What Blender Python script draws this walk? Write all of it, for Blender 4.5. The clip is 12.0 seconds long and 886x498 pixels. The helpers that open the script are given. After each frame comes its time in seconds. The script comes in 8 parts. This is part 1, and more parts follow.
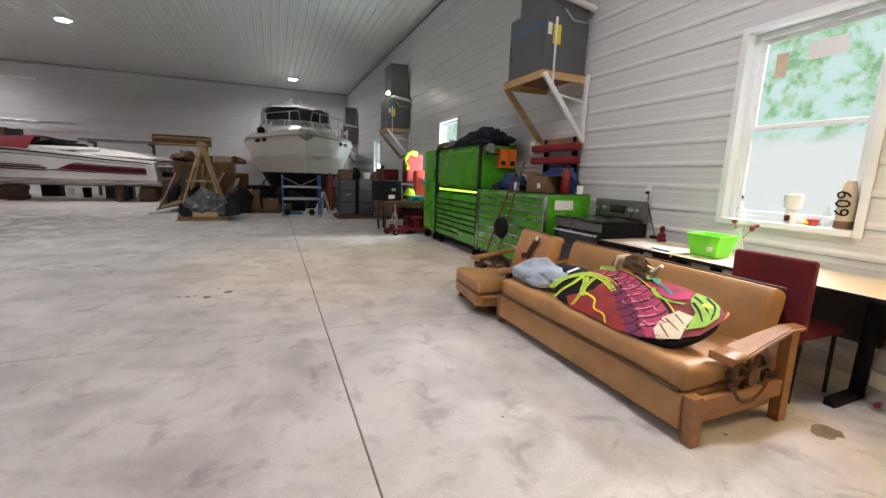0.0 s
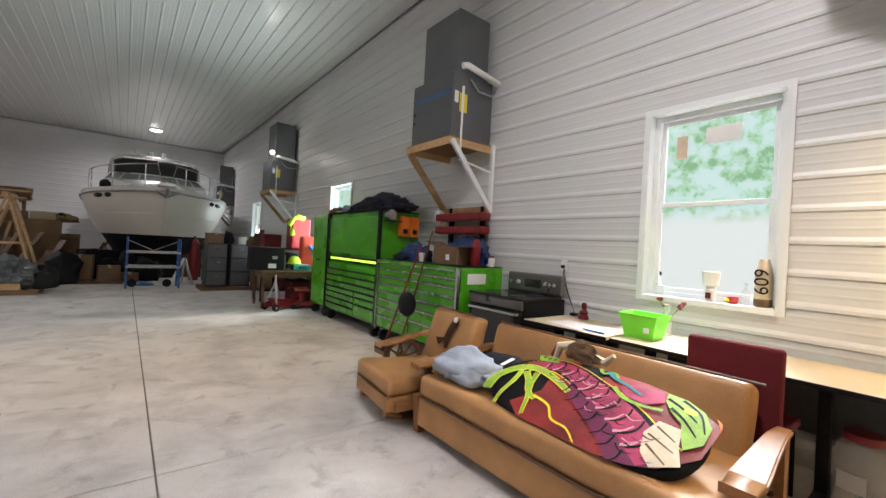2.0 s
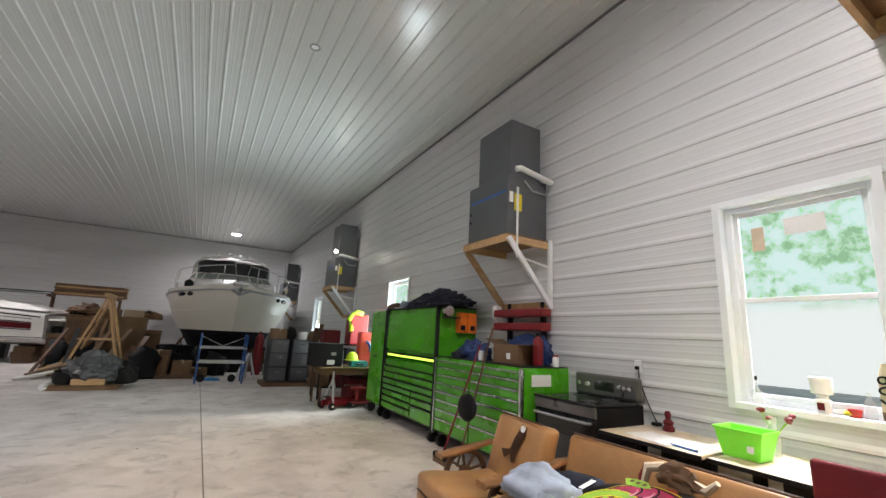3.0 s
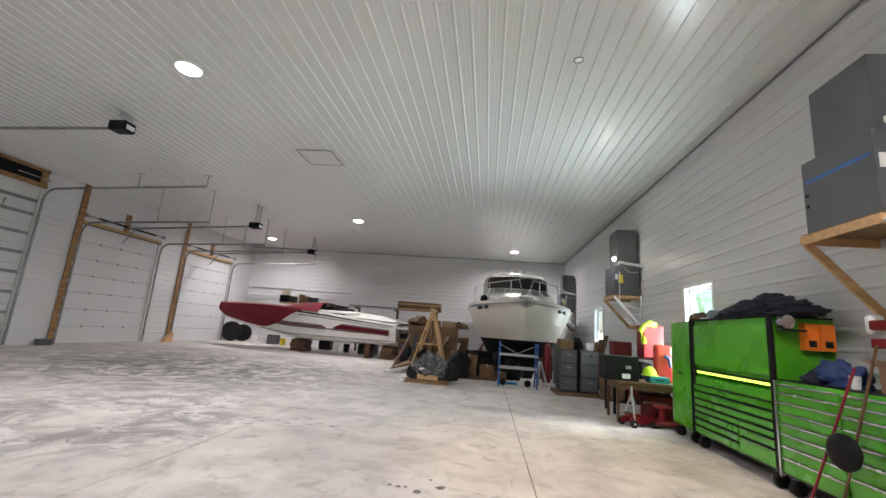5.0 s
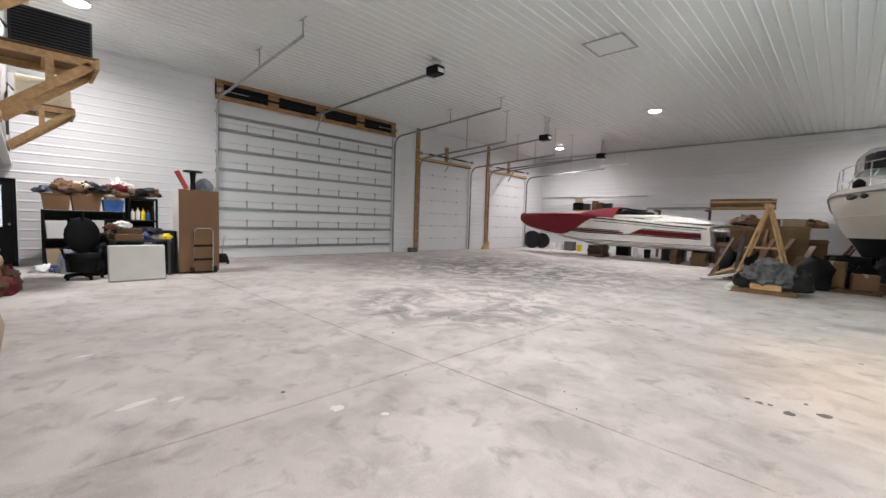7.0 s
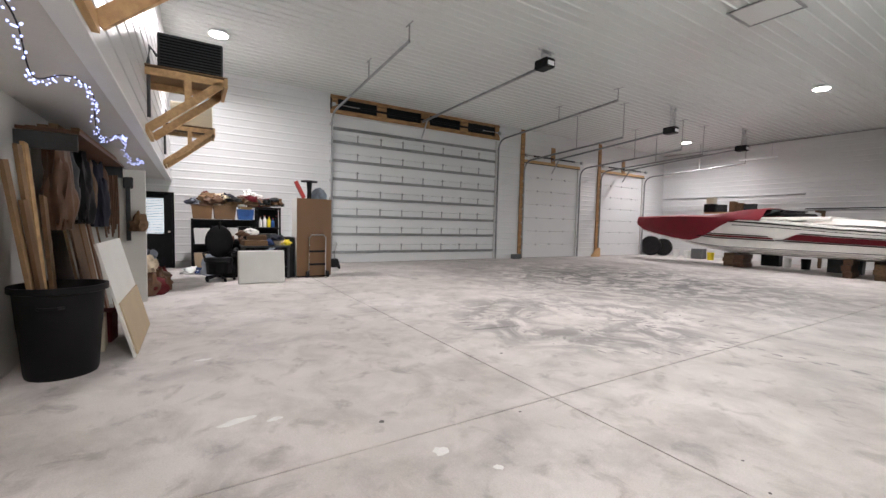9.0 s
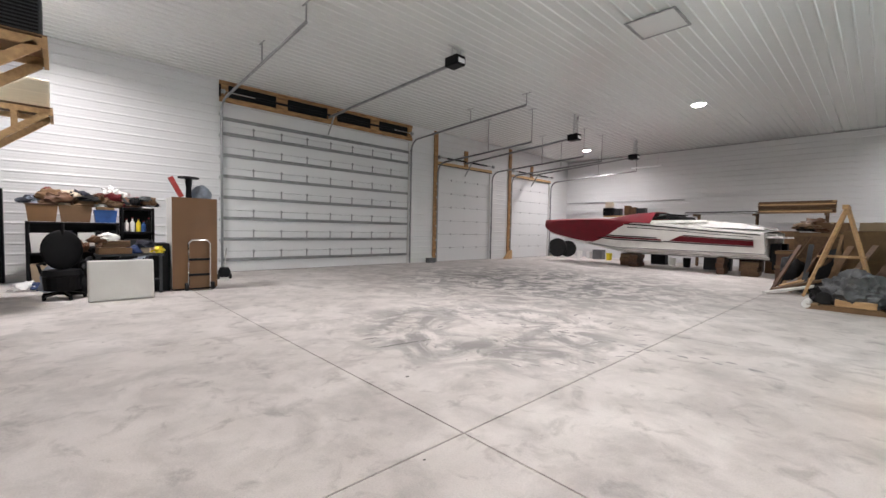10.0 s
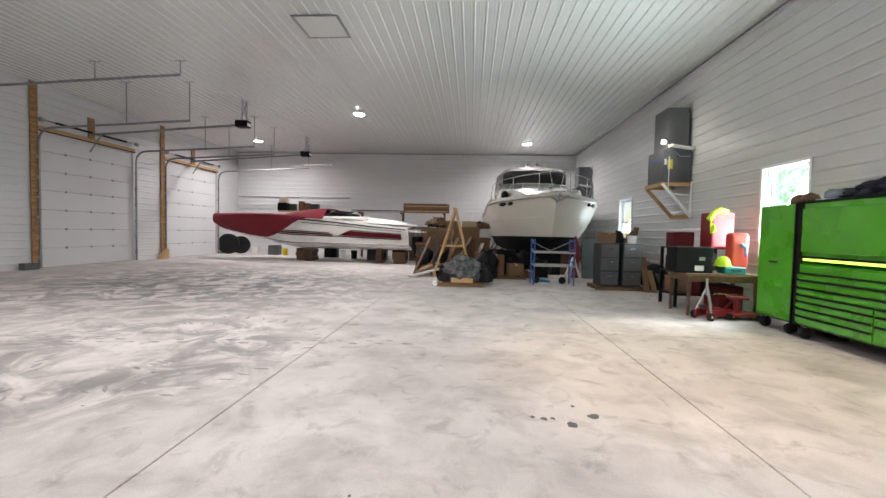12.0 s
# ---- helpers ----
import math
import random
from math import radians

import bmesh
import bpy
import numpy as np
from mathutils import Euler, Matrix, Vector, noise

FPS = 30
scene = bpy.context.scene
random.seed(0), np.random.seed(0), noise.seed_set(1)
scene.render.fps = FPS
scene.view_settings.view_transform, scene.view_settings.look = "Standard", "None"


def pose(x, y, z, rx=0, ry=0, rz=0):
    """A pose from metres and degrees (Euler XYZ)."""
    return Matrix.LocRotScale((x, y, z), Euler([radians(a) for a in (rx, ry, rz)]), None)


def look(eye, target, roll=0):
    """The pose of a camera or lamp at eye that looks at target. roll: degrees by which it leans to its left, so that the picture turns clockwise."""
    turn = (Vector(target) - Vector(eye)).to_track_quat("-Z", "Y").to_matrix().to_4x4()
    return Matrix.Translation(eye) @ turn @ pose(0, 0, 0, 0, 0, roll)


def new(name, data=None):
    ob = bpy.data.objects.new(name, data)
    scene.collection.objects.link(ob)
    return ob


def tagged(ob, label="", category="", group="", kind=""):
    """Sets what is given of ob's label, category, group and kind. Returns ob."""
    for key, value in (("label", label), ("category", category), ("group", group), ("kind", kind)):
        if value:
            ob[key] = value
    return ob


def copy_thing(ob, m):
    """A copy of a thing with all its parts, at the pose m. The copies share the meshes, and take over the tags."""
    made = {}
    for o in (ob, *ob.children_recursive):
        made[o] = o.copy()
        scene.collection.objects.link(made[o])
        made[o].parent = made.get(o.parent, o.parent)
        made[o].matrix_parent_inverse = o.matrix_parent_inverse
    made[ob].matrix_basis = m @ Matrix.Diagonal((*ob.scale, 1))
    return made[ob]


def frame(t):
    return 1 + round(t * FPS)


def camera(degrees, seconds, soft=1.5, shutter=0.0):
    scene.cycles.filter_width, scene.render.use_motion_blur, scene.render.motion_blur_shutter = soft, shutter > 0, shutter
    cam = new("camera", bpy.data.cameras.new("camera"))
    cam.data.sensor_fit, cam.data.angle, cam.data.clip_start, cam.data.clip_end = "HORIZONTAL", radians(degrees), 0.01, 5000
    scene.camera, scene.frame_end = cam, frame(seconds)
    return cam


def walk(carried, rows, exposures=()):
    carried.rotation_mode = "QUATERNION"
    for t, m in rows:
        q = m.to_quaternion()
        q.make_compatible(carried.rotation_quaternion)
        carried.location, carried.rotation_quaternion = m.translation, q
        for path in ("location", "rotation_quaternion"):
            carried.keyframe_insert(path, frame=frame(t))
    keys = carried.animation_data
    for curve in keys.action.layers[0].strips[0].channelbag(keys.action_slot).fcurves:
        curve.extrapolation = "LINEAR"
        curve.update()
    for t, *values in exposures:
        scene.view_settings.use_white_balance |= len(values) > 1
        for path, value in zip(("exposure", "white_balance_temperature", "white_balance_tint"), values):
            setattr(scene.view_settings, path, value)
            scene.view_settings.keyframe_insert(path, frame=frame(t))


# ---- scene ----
cam = camera(94.6, 12.0)
PATH = [
    (0, (-0.382, 2.169, 1.352), (0.375, 3.987, 1.001), 2.0),
    (0.5, (-0.379, 2.43, 1.348), (0.596, 4.148, 1.03), 2.3),
    (1, (-0.311, 2.652, 1.339), (0.844, 4.261, 1.057), 2.6),
    (1.5, (-0.213, 2.835, 1.341), (1.021, 4.397, 1.151), 3.1),
    (2, (-0.196, 2.935, 1.364), (1.033, 4.512, 1.364), 3.2),
    (2.5, (-0.219, 2.963, 1.407), (0.93, 4.584, 1.639), 3.0),
    (2.7, (-0.231, 2.966, 1.429), (0.859, 4.612, 1.749), 3.0),
    (4.3, (-0.453, 3.004, 1.464), (-0.216, 4.903, 2.042), 3.8),
    (4.5, (-0.471, 2.99, 1.477), (-0.369, 4.914, 2.013), 4.1),
    (5, (-0.532, 2.993, 1.435), (-0.767, 4.941, 1.823), 4.4),
    (5.5, (-0.547, 3.04, 1.418), (-1.109, 4.949, 1.626), 4.1),
    (6, (-0.591, 3.019, 1.398), (-1.453, 4.824, 1.439), 3.4),
    (6.5, (-0.729, 3.005, 1.381), (-1.87, 4.646, 1.31), 2.5),
    (7, (-0.865, 2.958, 1.364), (-2.263, 4.382, 1.234), 1.8),
    (7.5, (-0.962, 2.95, 1.365), (-2.56, 4.142, 1.212), 1.6),
    (7.7, (-1.004, 2.974, 1.37), (-2.664, 4.079, 1.216), 1.6),
    (9.3, (-1.5, 3.368, 1.372), (-3.203, 4.41, 1.254), 1.4),
    (9.5, (-1.608, 3.487, 1.36), (-3.258, 4.611, 1.248), 1.5),
    (10, (-1.771, 3.73, 1.371), (-3.233, 5.093, 1.278), 1.2),
    (10.5, (-1.883, 3.887, 1.374), (-3.048, 5.511, 1.292), 1.0),
    (11, (-1.923, 3.948, 1.4), (-2.761, 5.762, 1.318), 1.1),
    (11.5, (-1.899, 3.974, 1.403), (-2.406, 5.907, 1.321), 1.1),
    (12, (-1.84, 4.026, 1.364), (-1.976, 6.02, 1.282), 1.3),
]
walk(cam, [(t, look(eye, target, roll)) for t, eye, target, roll in PATH],
     [(0.0, -0.70), (1.5, -0.70), (2.7, -0.66), (4.6, -0.24), (5.5, -0.13), (7.0, -0.08), (9.5, -0.06), (12.0, -0.02)])

# ---------------------------------------------------------------- light
world = bpy.data.worlds.new("sky")
scene.world = world
world.use_nodes = True
wn = world.node_tree
sky = wn.nodes.new("ShaderNodeTexSky")
sky.sky_type = "NISHITA"
sky.sun_disc = False
sky.sun_elevation = radians(40)
sky.sun_rotation = radians(70)
wn.nodes["Background"].inputs["Strength"].default_value = 0.14
wn.links.new(sky.outputs[0], wn.nodes["Background"].inputs["Color"])
sun = bpy.data.lights.new("sun", "SUN")
sun.energy, sun.angle, sun.color = 1.5, radians(7), (1.0, 0.95, 0.88)
sun_ob = new("sun", sun)
sun_ob.matrix_world = look((18, 9.6, 14), (0, 3.0, 0))

XE, XW, YN, YS, ZC = 3.57, -14.85, 26.05, 2.05, 5.55   # room
# the last lamp is unseen, added by the grid's spacing to brighten the near floor
LAMPS = [(-5.85, 8.75), (-5.93, 18.5), (0.62, 23.2), (-12.05, 23.0), (-12.05, 3.76), (0.62, 3.85)]
LAMP_WATTS = 218


# area lamps added outside the three east windows, standing in for sky light
for wy, watts in ((11.55, 310), (18.9, 30)):
    wl = bpy.data.lights.new("window_skylight", "AREA")
    wl.shape, wl.size, wl.size_y, wl.energy, wl.color = "RECTANGLE", 1.5, 0.95, watts, (0.84, 0.97, 1.0)
    new("window_skylight", wl).matrix_world = look((XE + 0.3, wy, 1.87), (XE - 2, wy, 3.2), 90)
# third lamp hangs high outside, out of view, to brighten the near floor
near = bpy.data.lights.new("window_skylight", "AREA")
near.shape, near.size, near.size_y, near.energy, near.color = "RECTANGLE", 1.3, 0.9, 1000, (0.88, 0.95, 1.0)
new("window_skylight", near).matrix_world = look((XE + 1.6, 4.3, 4.1), (XE - 0.6, 4.26, 1.4), 90)
# unseen warm lamp, inferred under the loft soffit from the yellow wall by the desks
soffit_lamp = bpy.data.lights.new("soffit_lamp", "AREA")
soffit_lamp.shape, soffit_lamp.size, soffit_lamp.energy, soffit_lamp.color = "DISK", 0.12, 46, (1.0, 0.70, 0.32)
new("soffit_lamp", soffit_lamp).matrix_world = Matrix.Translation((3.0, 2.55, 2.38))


# narrow warm downlight over the tool chests
spot = bpy.data.lights.new("downlight", "SPOT")
spot.energy, spot.color, spot.spot_size, spot.spot_blend, spot.shadow_soft_size = 540, (1.0, 0.72, 0.42), radians(56), 0.7, 0.05
new("downlight", spot).matrix_world = Matrix.Translation((0.61, 8.57, ZC - 0.05))


# ---------------------------------------------------------------- materials
def make(name, col, rough=0.6, metal=0.0, var=0.12, scale=3.0, fine=70.0, bump=0.06, tint=None, spec=0.5, stretch=(1, 1, 1), coat=0.0, rvar=0.1):
    m = bpy.data.materials.new(name)
    m.use_nodes = True
    nt = m.node_tree
    b = nt.nodes["Principled BSDF"]
    tc = nt.nodes.new("ShaderNodeTexCoord")
    mp = nt.nodes.new("ShaderNodeMapping")
    mp.inputs["Scale"].default_value = stretch
    nt.links.new(tc.outputs["Object"], mp.inputs["Vector"])
    info = nt.nodes.new("ShaderNodeObjectInfo")
    n1 = nt.nodes.new("ShaderNodeTexNoise")
    n1.noise_dimensions = "4D"
    n1.inputs["Scale"].default_value, n1.inputs["Detail"].default_value = scale, 5
    wmul = nt.nodes.new("ShaderNodeMath")
    wmul.operation = "MULTIPLY"
    wmul.inputs[1].default_value = 20
    nt.links.new(info.outputs["Random"], wmul.inputs[0])
    nt.links.new(wmul.outputs[0], n1.inputs["W"])
    n2 = nt.nodes.new("ShaderNodeTexNoise")
    n2.inputs["Scale"].default_value, n2.inputs["Detail"].default_value = fine, 4
    for n in (n1, n2):
        nt.links.new(mp.outputs[0], n.inputs["Vector"])
    dark = [c * (1 - var) for c in col]
    lite = [min(0.92, c * (1 + var)) for c in (tint or col)]
    ramp = nt.nodes.new("ShaderNodeValToRGB")
    ramp.color_ramp.elements[0].position, ramp.color_ramp.elements[1].position = 0.32, 0.68
    ramp.color_ramp.elements[0].color = (*dark, 1)
    ramp.color_ramp.elements[1].color = (*lite, 1)
    add = nt.nodes.new("ShaderNodeMath")
    add.operation = "MULTIPLY_ADD"
    add.inputs[1].default_value = 0.35
    nt.links.new(n2.outputs[0], add.inputs[0])
    sub = nt.nodes.new("ShaderNodeMath")
    sub.operation = "SUBTRACT"
    sub.inputs[1].default_value = 0.175
    nt.links.new(n1.outputs[0], sub.inputs[0])
    nt.links.new(sub.outputs[0], add.inputs[2])
    nt.links.new(add.outputs[0], ramp.inputs[0])
    nt.links.new(ramp.outputs[0], b.inputs["Base Color"])
    rr = nt.nodes.new("ShaderNodeMapRange")
    rr.inputs[3].default_value, rr.inputs[4].default_value = max(0.03, rough - rvar), min(1, rough + rvar)
    nt.links.new(n1.outputs[0], rr.inputs[0])
    nt.links.new(rr.outputs[0], b.inputs["Roughness"])
    b.inputs["Metallic"].default_value = metal
    b.inputs["Specular IOR Level"].default_value = spec
    b.inputs["Coat Weight"].default_value = coat
    if bump:
        bp = nt.nodes.new("ShaderNodeBump")
        bp.inputs["Strength"].default_value, bp.inputs["Distance"].default_value = bump, 0.01
        nt.links.new(n2.outputs[0], bp.inputs["Height"])
        nt.links.new(bp.outputs[0], b.inputs["Normal"])
    return m


def glow(name, col, strength):
    m = bpy.data.materials.new(name)
    m.use_nodes = True
    b = m.node_tree.nodes["Principled BSDF"]
    b.inputs["Base Color"].default_value = (*col, 1)
    b.inputs["Emission Color"].default_value = (*col, 1)
    b.inputs["Emission Strength"].default_value = strength
    return m


def glass(name, col=(1, 1, 1), rough=0.02):
    m = bpy.data.materials.new(name)
    m.use_nodes = True
    b = m.node_tree.nodes["Principled BSDF"]
    b.inputs["Base Color"].default_value = (*col, 1)
    b.inputs["Roughness"].default_value = rough
    b.inputs["Transmission Weight"].default_value = 1
    b.inputs["IOR"].default_value = 1.1
    return m


def concrete():
    m = bpy.data.materials.new("concrete")
    m.use_nodes = True
    nt = m.node_tree
    b = nt.nodes["Principled BSDF"]
    tc = nt.nodes.new("ShaderNodeNewGeometry")

    def noise_node(scale, detail=6, rough=0.6, dist=0.0):
        n = nt.nodes.new("ShaderNodeTexNoise")
        n.inputs["Scale"].default_value, n.inputs["Detail"].default_value = scale, detail
        n.inputs["Roughness"].default_value, n.inputs["Distortion"].default_value = rough, dist
        nt.links.new(tc.outputs["Position"], n.inputs["Vector"])
        return n

    def ramp_node(src, p0, c0, p1, c1):
        r = nt.nodes.new("ShaderNodeValToRGB")
        r.color_ramp.elements[0].position, r.color_ramp.elements[1].position = p0, p1
        r.color_ramp.elements[0].color, r.color_ramp.elements[1].color = (*c0, 1), (*c1, 1)
        nt.links.new(src, r.inputs[0])
        return r

    def mult(a, c, fac=1.0):
        x = nt.nodes.new("ShaderNodeMix")
        x.data_type, x.blend_type = "RGBA", "MULTIPLY"
        x.inputs[0].default_value = fac
        nt.links.new(a, x.inputs[6])
        nt.links.new(c, x.inputs[7])
        return x.outputs[2]
    base = ramp_node(noise_node(0.55, 8, 0.65).outputs[0], 0.3, (0.50, 0.465, 0.44), 0.7, (0.74, 0.70, 0.675))
    blot = ramp_node(noise_node(1.7, 7, 0.62, 0.4).outputs[0], 0.34, (0.40, 0.39, 0.385), 0.54, (1, 1, 1))
    smear = ramp_node(noise_node(3.6, 7, 0.62, 0.6).outputs[0], 0.32, (0.30, 0.29, 0.285), 0.45, (1, 1, 1))
    speck = ramp_node(noise_node(95, 3, 0.5).outputs[0], 0.3, (0.86, 0.86, 0.86), 0.6, (1, 1, 1))
    c = mult(mult(mult(base.outputs[0], blot.outputs[0], 0.5), smear.outputs[0], 0.42), speck.outputs[0], 0.8)
    # tyre marks on the traffic lane and a ring of burnt rubber
    ring = nt.nodes.new("ShaderNodeVectorMath")
    ring.operation = "DISTANCE"
    ring.inputs[1].default_value = (-5.6, 8.1, 0)
    nt.links.new(tc.outputs["Position"], ring.inputs[0])
    band = nt.nodes.new("ShaderNodeValToRGB")
    e = band.color_ramp.elements
    e[0].position, e[0].color = 0.0, (0, 0, 0, 1)
    e[1].position, e[1].color = 1.0, (0, 0, 0, 1)
    for p, v in ((0.05, 0.35), (0.13, 0.75), (0.18, 0.65), (0.26, 0.1)):
        x = band.color_ramp.elements.new(p)
        x.color = (v, v, v, 1)
    sc = nt.nodes.new("ShaderNodeMath")
    sc.operation = "DIVIDE"
    sc.inputs[1].default_value = 8
    nt.links.new(ring.outputs["Value"], sc.inputs[0])
    nt.links.new(sc.outputs[0], band.inputs[0])
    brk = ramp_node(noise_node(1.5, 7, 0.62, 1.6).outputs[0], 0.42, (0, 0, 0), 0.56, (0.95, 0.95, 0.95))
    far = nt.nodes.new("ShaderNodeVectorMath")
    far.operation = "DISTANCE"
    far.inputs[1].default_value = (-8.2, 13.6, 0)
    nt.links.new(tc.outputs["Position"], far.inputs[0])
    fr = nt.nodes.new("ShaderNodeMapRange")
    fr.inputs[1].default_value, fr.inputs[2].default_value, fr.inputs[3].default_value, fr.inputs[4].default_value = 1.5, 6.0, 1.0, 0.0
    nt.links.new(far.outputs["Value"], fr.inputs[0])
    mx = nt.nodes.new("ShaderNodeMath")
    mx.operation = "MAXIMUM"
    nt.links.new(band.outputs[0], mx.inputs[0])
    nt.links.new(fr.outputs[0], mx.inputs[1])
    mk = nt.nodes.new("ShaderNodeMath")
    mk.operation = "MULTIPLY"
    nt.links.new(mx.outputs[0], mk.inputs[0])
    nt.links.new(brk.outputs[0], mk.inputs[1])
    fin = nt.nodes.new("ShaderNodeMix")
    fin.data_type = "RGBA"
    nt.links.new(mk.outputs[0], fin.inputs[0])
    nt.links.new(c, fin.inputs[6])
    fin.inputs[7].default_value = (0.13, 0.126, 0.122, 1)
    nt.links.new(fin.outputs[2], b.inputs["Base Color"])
    rr = nt.nodes.new("ShaderNodeMapRange")
    rr.inputs[3].default_value, rr.inputs[4].default_value = 0.38, 0.7
    nt.links.new(blot.outputs[0], rr.inputs[0])
    nt.links.new(rr.outputs[0], b.inputs["Roughness"])
    bp = nt.nodes.new("ShaderNodeBump")
    bp.inputs["Strength"].default_value, bp.inputs["Distance"].default_value = 0.12, 0.01
    nt.links.new(speck.outputs[0], bp.inputs["Height"])
    nt.links.new(bp.outputs[0], b.inputs["Normal"])
    return m


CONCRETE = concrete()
GROOVE = make("dirty_joint", (0.15, 0.135, 0.115), 0.9)
WHITE_STEEL = make("white_steel_liner", (0.64, 0.645, 0.65), 0.36, 0, 0.03, 0.6, 30, 0.01, rvar=0.03)
CEIL_STEEL = make("white_ceiling_steel", (0.64, 0.66, 0.645), 0.2, 0, 0.01, 0.5, 30, 0.0, spec=0.75, rvar=0.01)
CORE = make("wall_core", (0.6, 0.58, 0.55), 0.9)
VINYL = make("white_vinyl", (0.8, 0.82, 0.83), 0.35, 0, 0.03)
GLASS = glass("window_glass")
DRYWALL = make("grey_white_board", (0.62, 0.61, 0.59), 0.85, 0, 0.06, 1.2, 40, 0.08)
PINE = make("pine_lumber", (0.46, 0.28, 0.13), 0.65, 0, 0.10, 3, 40, 0.08, (0.54, 0.35, 0.17), stretch=(1, 6, 6))
OLDWOOD = make("brown_old_wood", (0.14, 0.08, 0.04), 0.7, 0, 0.3, 4, 50, 0.1, stretch=(6, 1, 6))
PLY = make("plywood", (0.20, 0.118, 0.055), 0.7, 0, 0.25, 2.5, 40, 0.08)
GREY_SHEET = make("grey_painted_sheet_metal", (0.10, 0.105, 0.11), 0.42, 0.2, 0.1, 2, 50, 0.02)
DARK_SHEET = make("dark_grey_metal", (0.038, 0.042, 0.046), 0.5, 0.2, 0.2, 4, 50, 0.04)
GALV = make("galvanised_steel", (0.45, 0.46, 0.47), 0.36, 0.85, 0.15, 8, 60, 0.03)
STEEL = make("bright_steel", (0.62, 0.62, 0.62), 0.25, 0.95, 0.1, 10, 80, 0.02)
GREEN = make("lime_green_powder_coat", (0.07, 0.36, 0.012), 0.28, 0, 0.06, 2, 60, 0.01, coat=0.4)
BLACK = make("black_plastic", (0.007, 0.007, 0.008), 0.55, 0, 0.3, 5, 60, 0.03, spec=0.16)
RUBBER = make("black_rubber", (0.015, 0.015, 0.015), 0.8, 0, 0.3, 6, 60, 0.06, spec=0.25)
BLACK_GLOSS = make("black_enamel", (0.012, 0.012, 0.013), 0.12, 0, 0.2, 5, 60, 0.0)
PVC = make("white_pvc", (0.78, 0.78, 0.75), 0.35, 0, 0.04)
YELLOW = make("yellow_label", (0.75, 0.6, 0.02), 0.5, 0, 0.05)
PAPER = make("white_paper", (0.8, 0.8, 0.78), 0.8, 0, 0.04)
TAN = make("tan_vinyl_leather", (0.40, 0.20, 0.075), 0.42, 0, 0.14, 3.5, 120, 0.12, (0.45, 0.24, 0.095))
MAPLE = make("honey_maple_wood", (0.31, 0.145, 0.055), 0.4, 0, 0.2, 5, 60, 0.05, stretch=(1, 5, 5))
DARKWOOD = make("dark_brown_wood", (0.10, 0.045, 0.02), 0.5, 0, 0.3, 6, 60, 0.05)
CARD = make("brown_cardboard", (0.17, 0.098, 0.05), 0.85, 0, 0.15, 3, 60, 0.06)
RED = make("red_paint", (0.20, 0.008, 0.012), 0.4, 0, 0.15, 5, 50, 0.03)
BURGUNDY = make("burgundy_fabric", (0.11, 0.005, 0.010), 0.9, 0, 0.2, 6, 150, 0.15)
CANVAS_RED = make("dark_red_canvas", (0.19, 0.006, 0.016), 0.75, 0, 0.18, 2, 80, 0.1)
GEL = make("white_gelcoat", (0.70, 0.67, 0.59), 0.34, 0, 0.05, 1.2, 50, 0.0, coat=0.15)
GEL_WHITE = make("bright_white_gelcoat", (0.78, 0.77, 0.74), 0.26, 0, 0.03, 1.5, 50, 0.0, coat=0.2)
ANTIFOUL = make("black_bottom_paint", (0.010, 0.010, 0.011), 0.9, 0, 0.3, 3, 50, 0.08, spec=0.15)
SMOKE = make("dark_tinted_acrylic", (0.03, 0.03, 0.035), 0.1, 0, 0.2, 4, 40, 0.0)
BLUE = make("blue_paint", (0.035, 0.12, 0.38), 0.45, 0.1, 0.25, 6, 60, 0.04)
LAMINATE = make("cream_laminate", (0.66, 0.55, 0.40), 0.4, 0, 0.06, 2, 80, 0.01)
LED = glow("led_disc", (1.0, 0.97, 0.94), 40)


# ---------------------------------------------------------------- mesh helpers
def part(name, bm, material, parent=None, label=""):
    bmesh.ops.recalc_face_normals(bm, faces=bm.faces[:])
    me = bpy.data.meshes.new(name)
    bm.to_mesh(me)
    bm.free()
    me.materials.append(material)
    ob = new(name, me)
    ob.parent = parent
    if label:
        ob["label"] = label
    return ob


def thing(name, label, category, loc=(0, 0, 0), rz=0, group="", kind=""):
    ob = new(name)
    ob.matrix_basis = pose(*loc, 0, 0, rz)
    return tagged(ob, label, category, group, kind)


def box(bm, x0, x1, y0, y1, z0, z1, bevel=0.0, seg=2):
    r = bmesh.ops.create_cube(bm, size=1, matrix=Matrix.Translation(((x0 + x1) / 2, (y0 + y1) / 2, (z0 + z1) / 2)) @ Matrix.Diagonal((x1 - x0, y1 - y0, z1 - z0, 1)))
    if bevel:
        ed = {e for v in r["verts"] for e in v.link_edges}
        bmesh.ops.bevel(bm, geom=list(ed), offset=bevel, segments=seg, affect="EDGES", profile=0.5)
    return bm


def B(x0, x1, y0, y1, z0, z1, bevel=0.0, seg=2):
    return box(bmesh.new(), x0, x1, y0, y1, z0, z1, bevel, seg)


def beam(bm, p, q, w, h, up=(0, 0, 1)):
    """A squared timber or bar from p to q."""
    p, q = Vector(p), Vector(q)
    d = q - p
    z = d.normalized()
    x = Vector(up).cross(z)
    if x.length < 1e-3:
        x = Vector((1, 0, 0)).cross(z)
    x.normalize()
    y = z.cross(x)
    m = Matrix((x, y, z)).transposed().to_4x4()
    m.translation = (p + q) / 2
    bmesh.ops.create_cube(bm, size=1, matrix=m @ Matrix.Diagonal((w, h, d.length, 1)))
    return bm


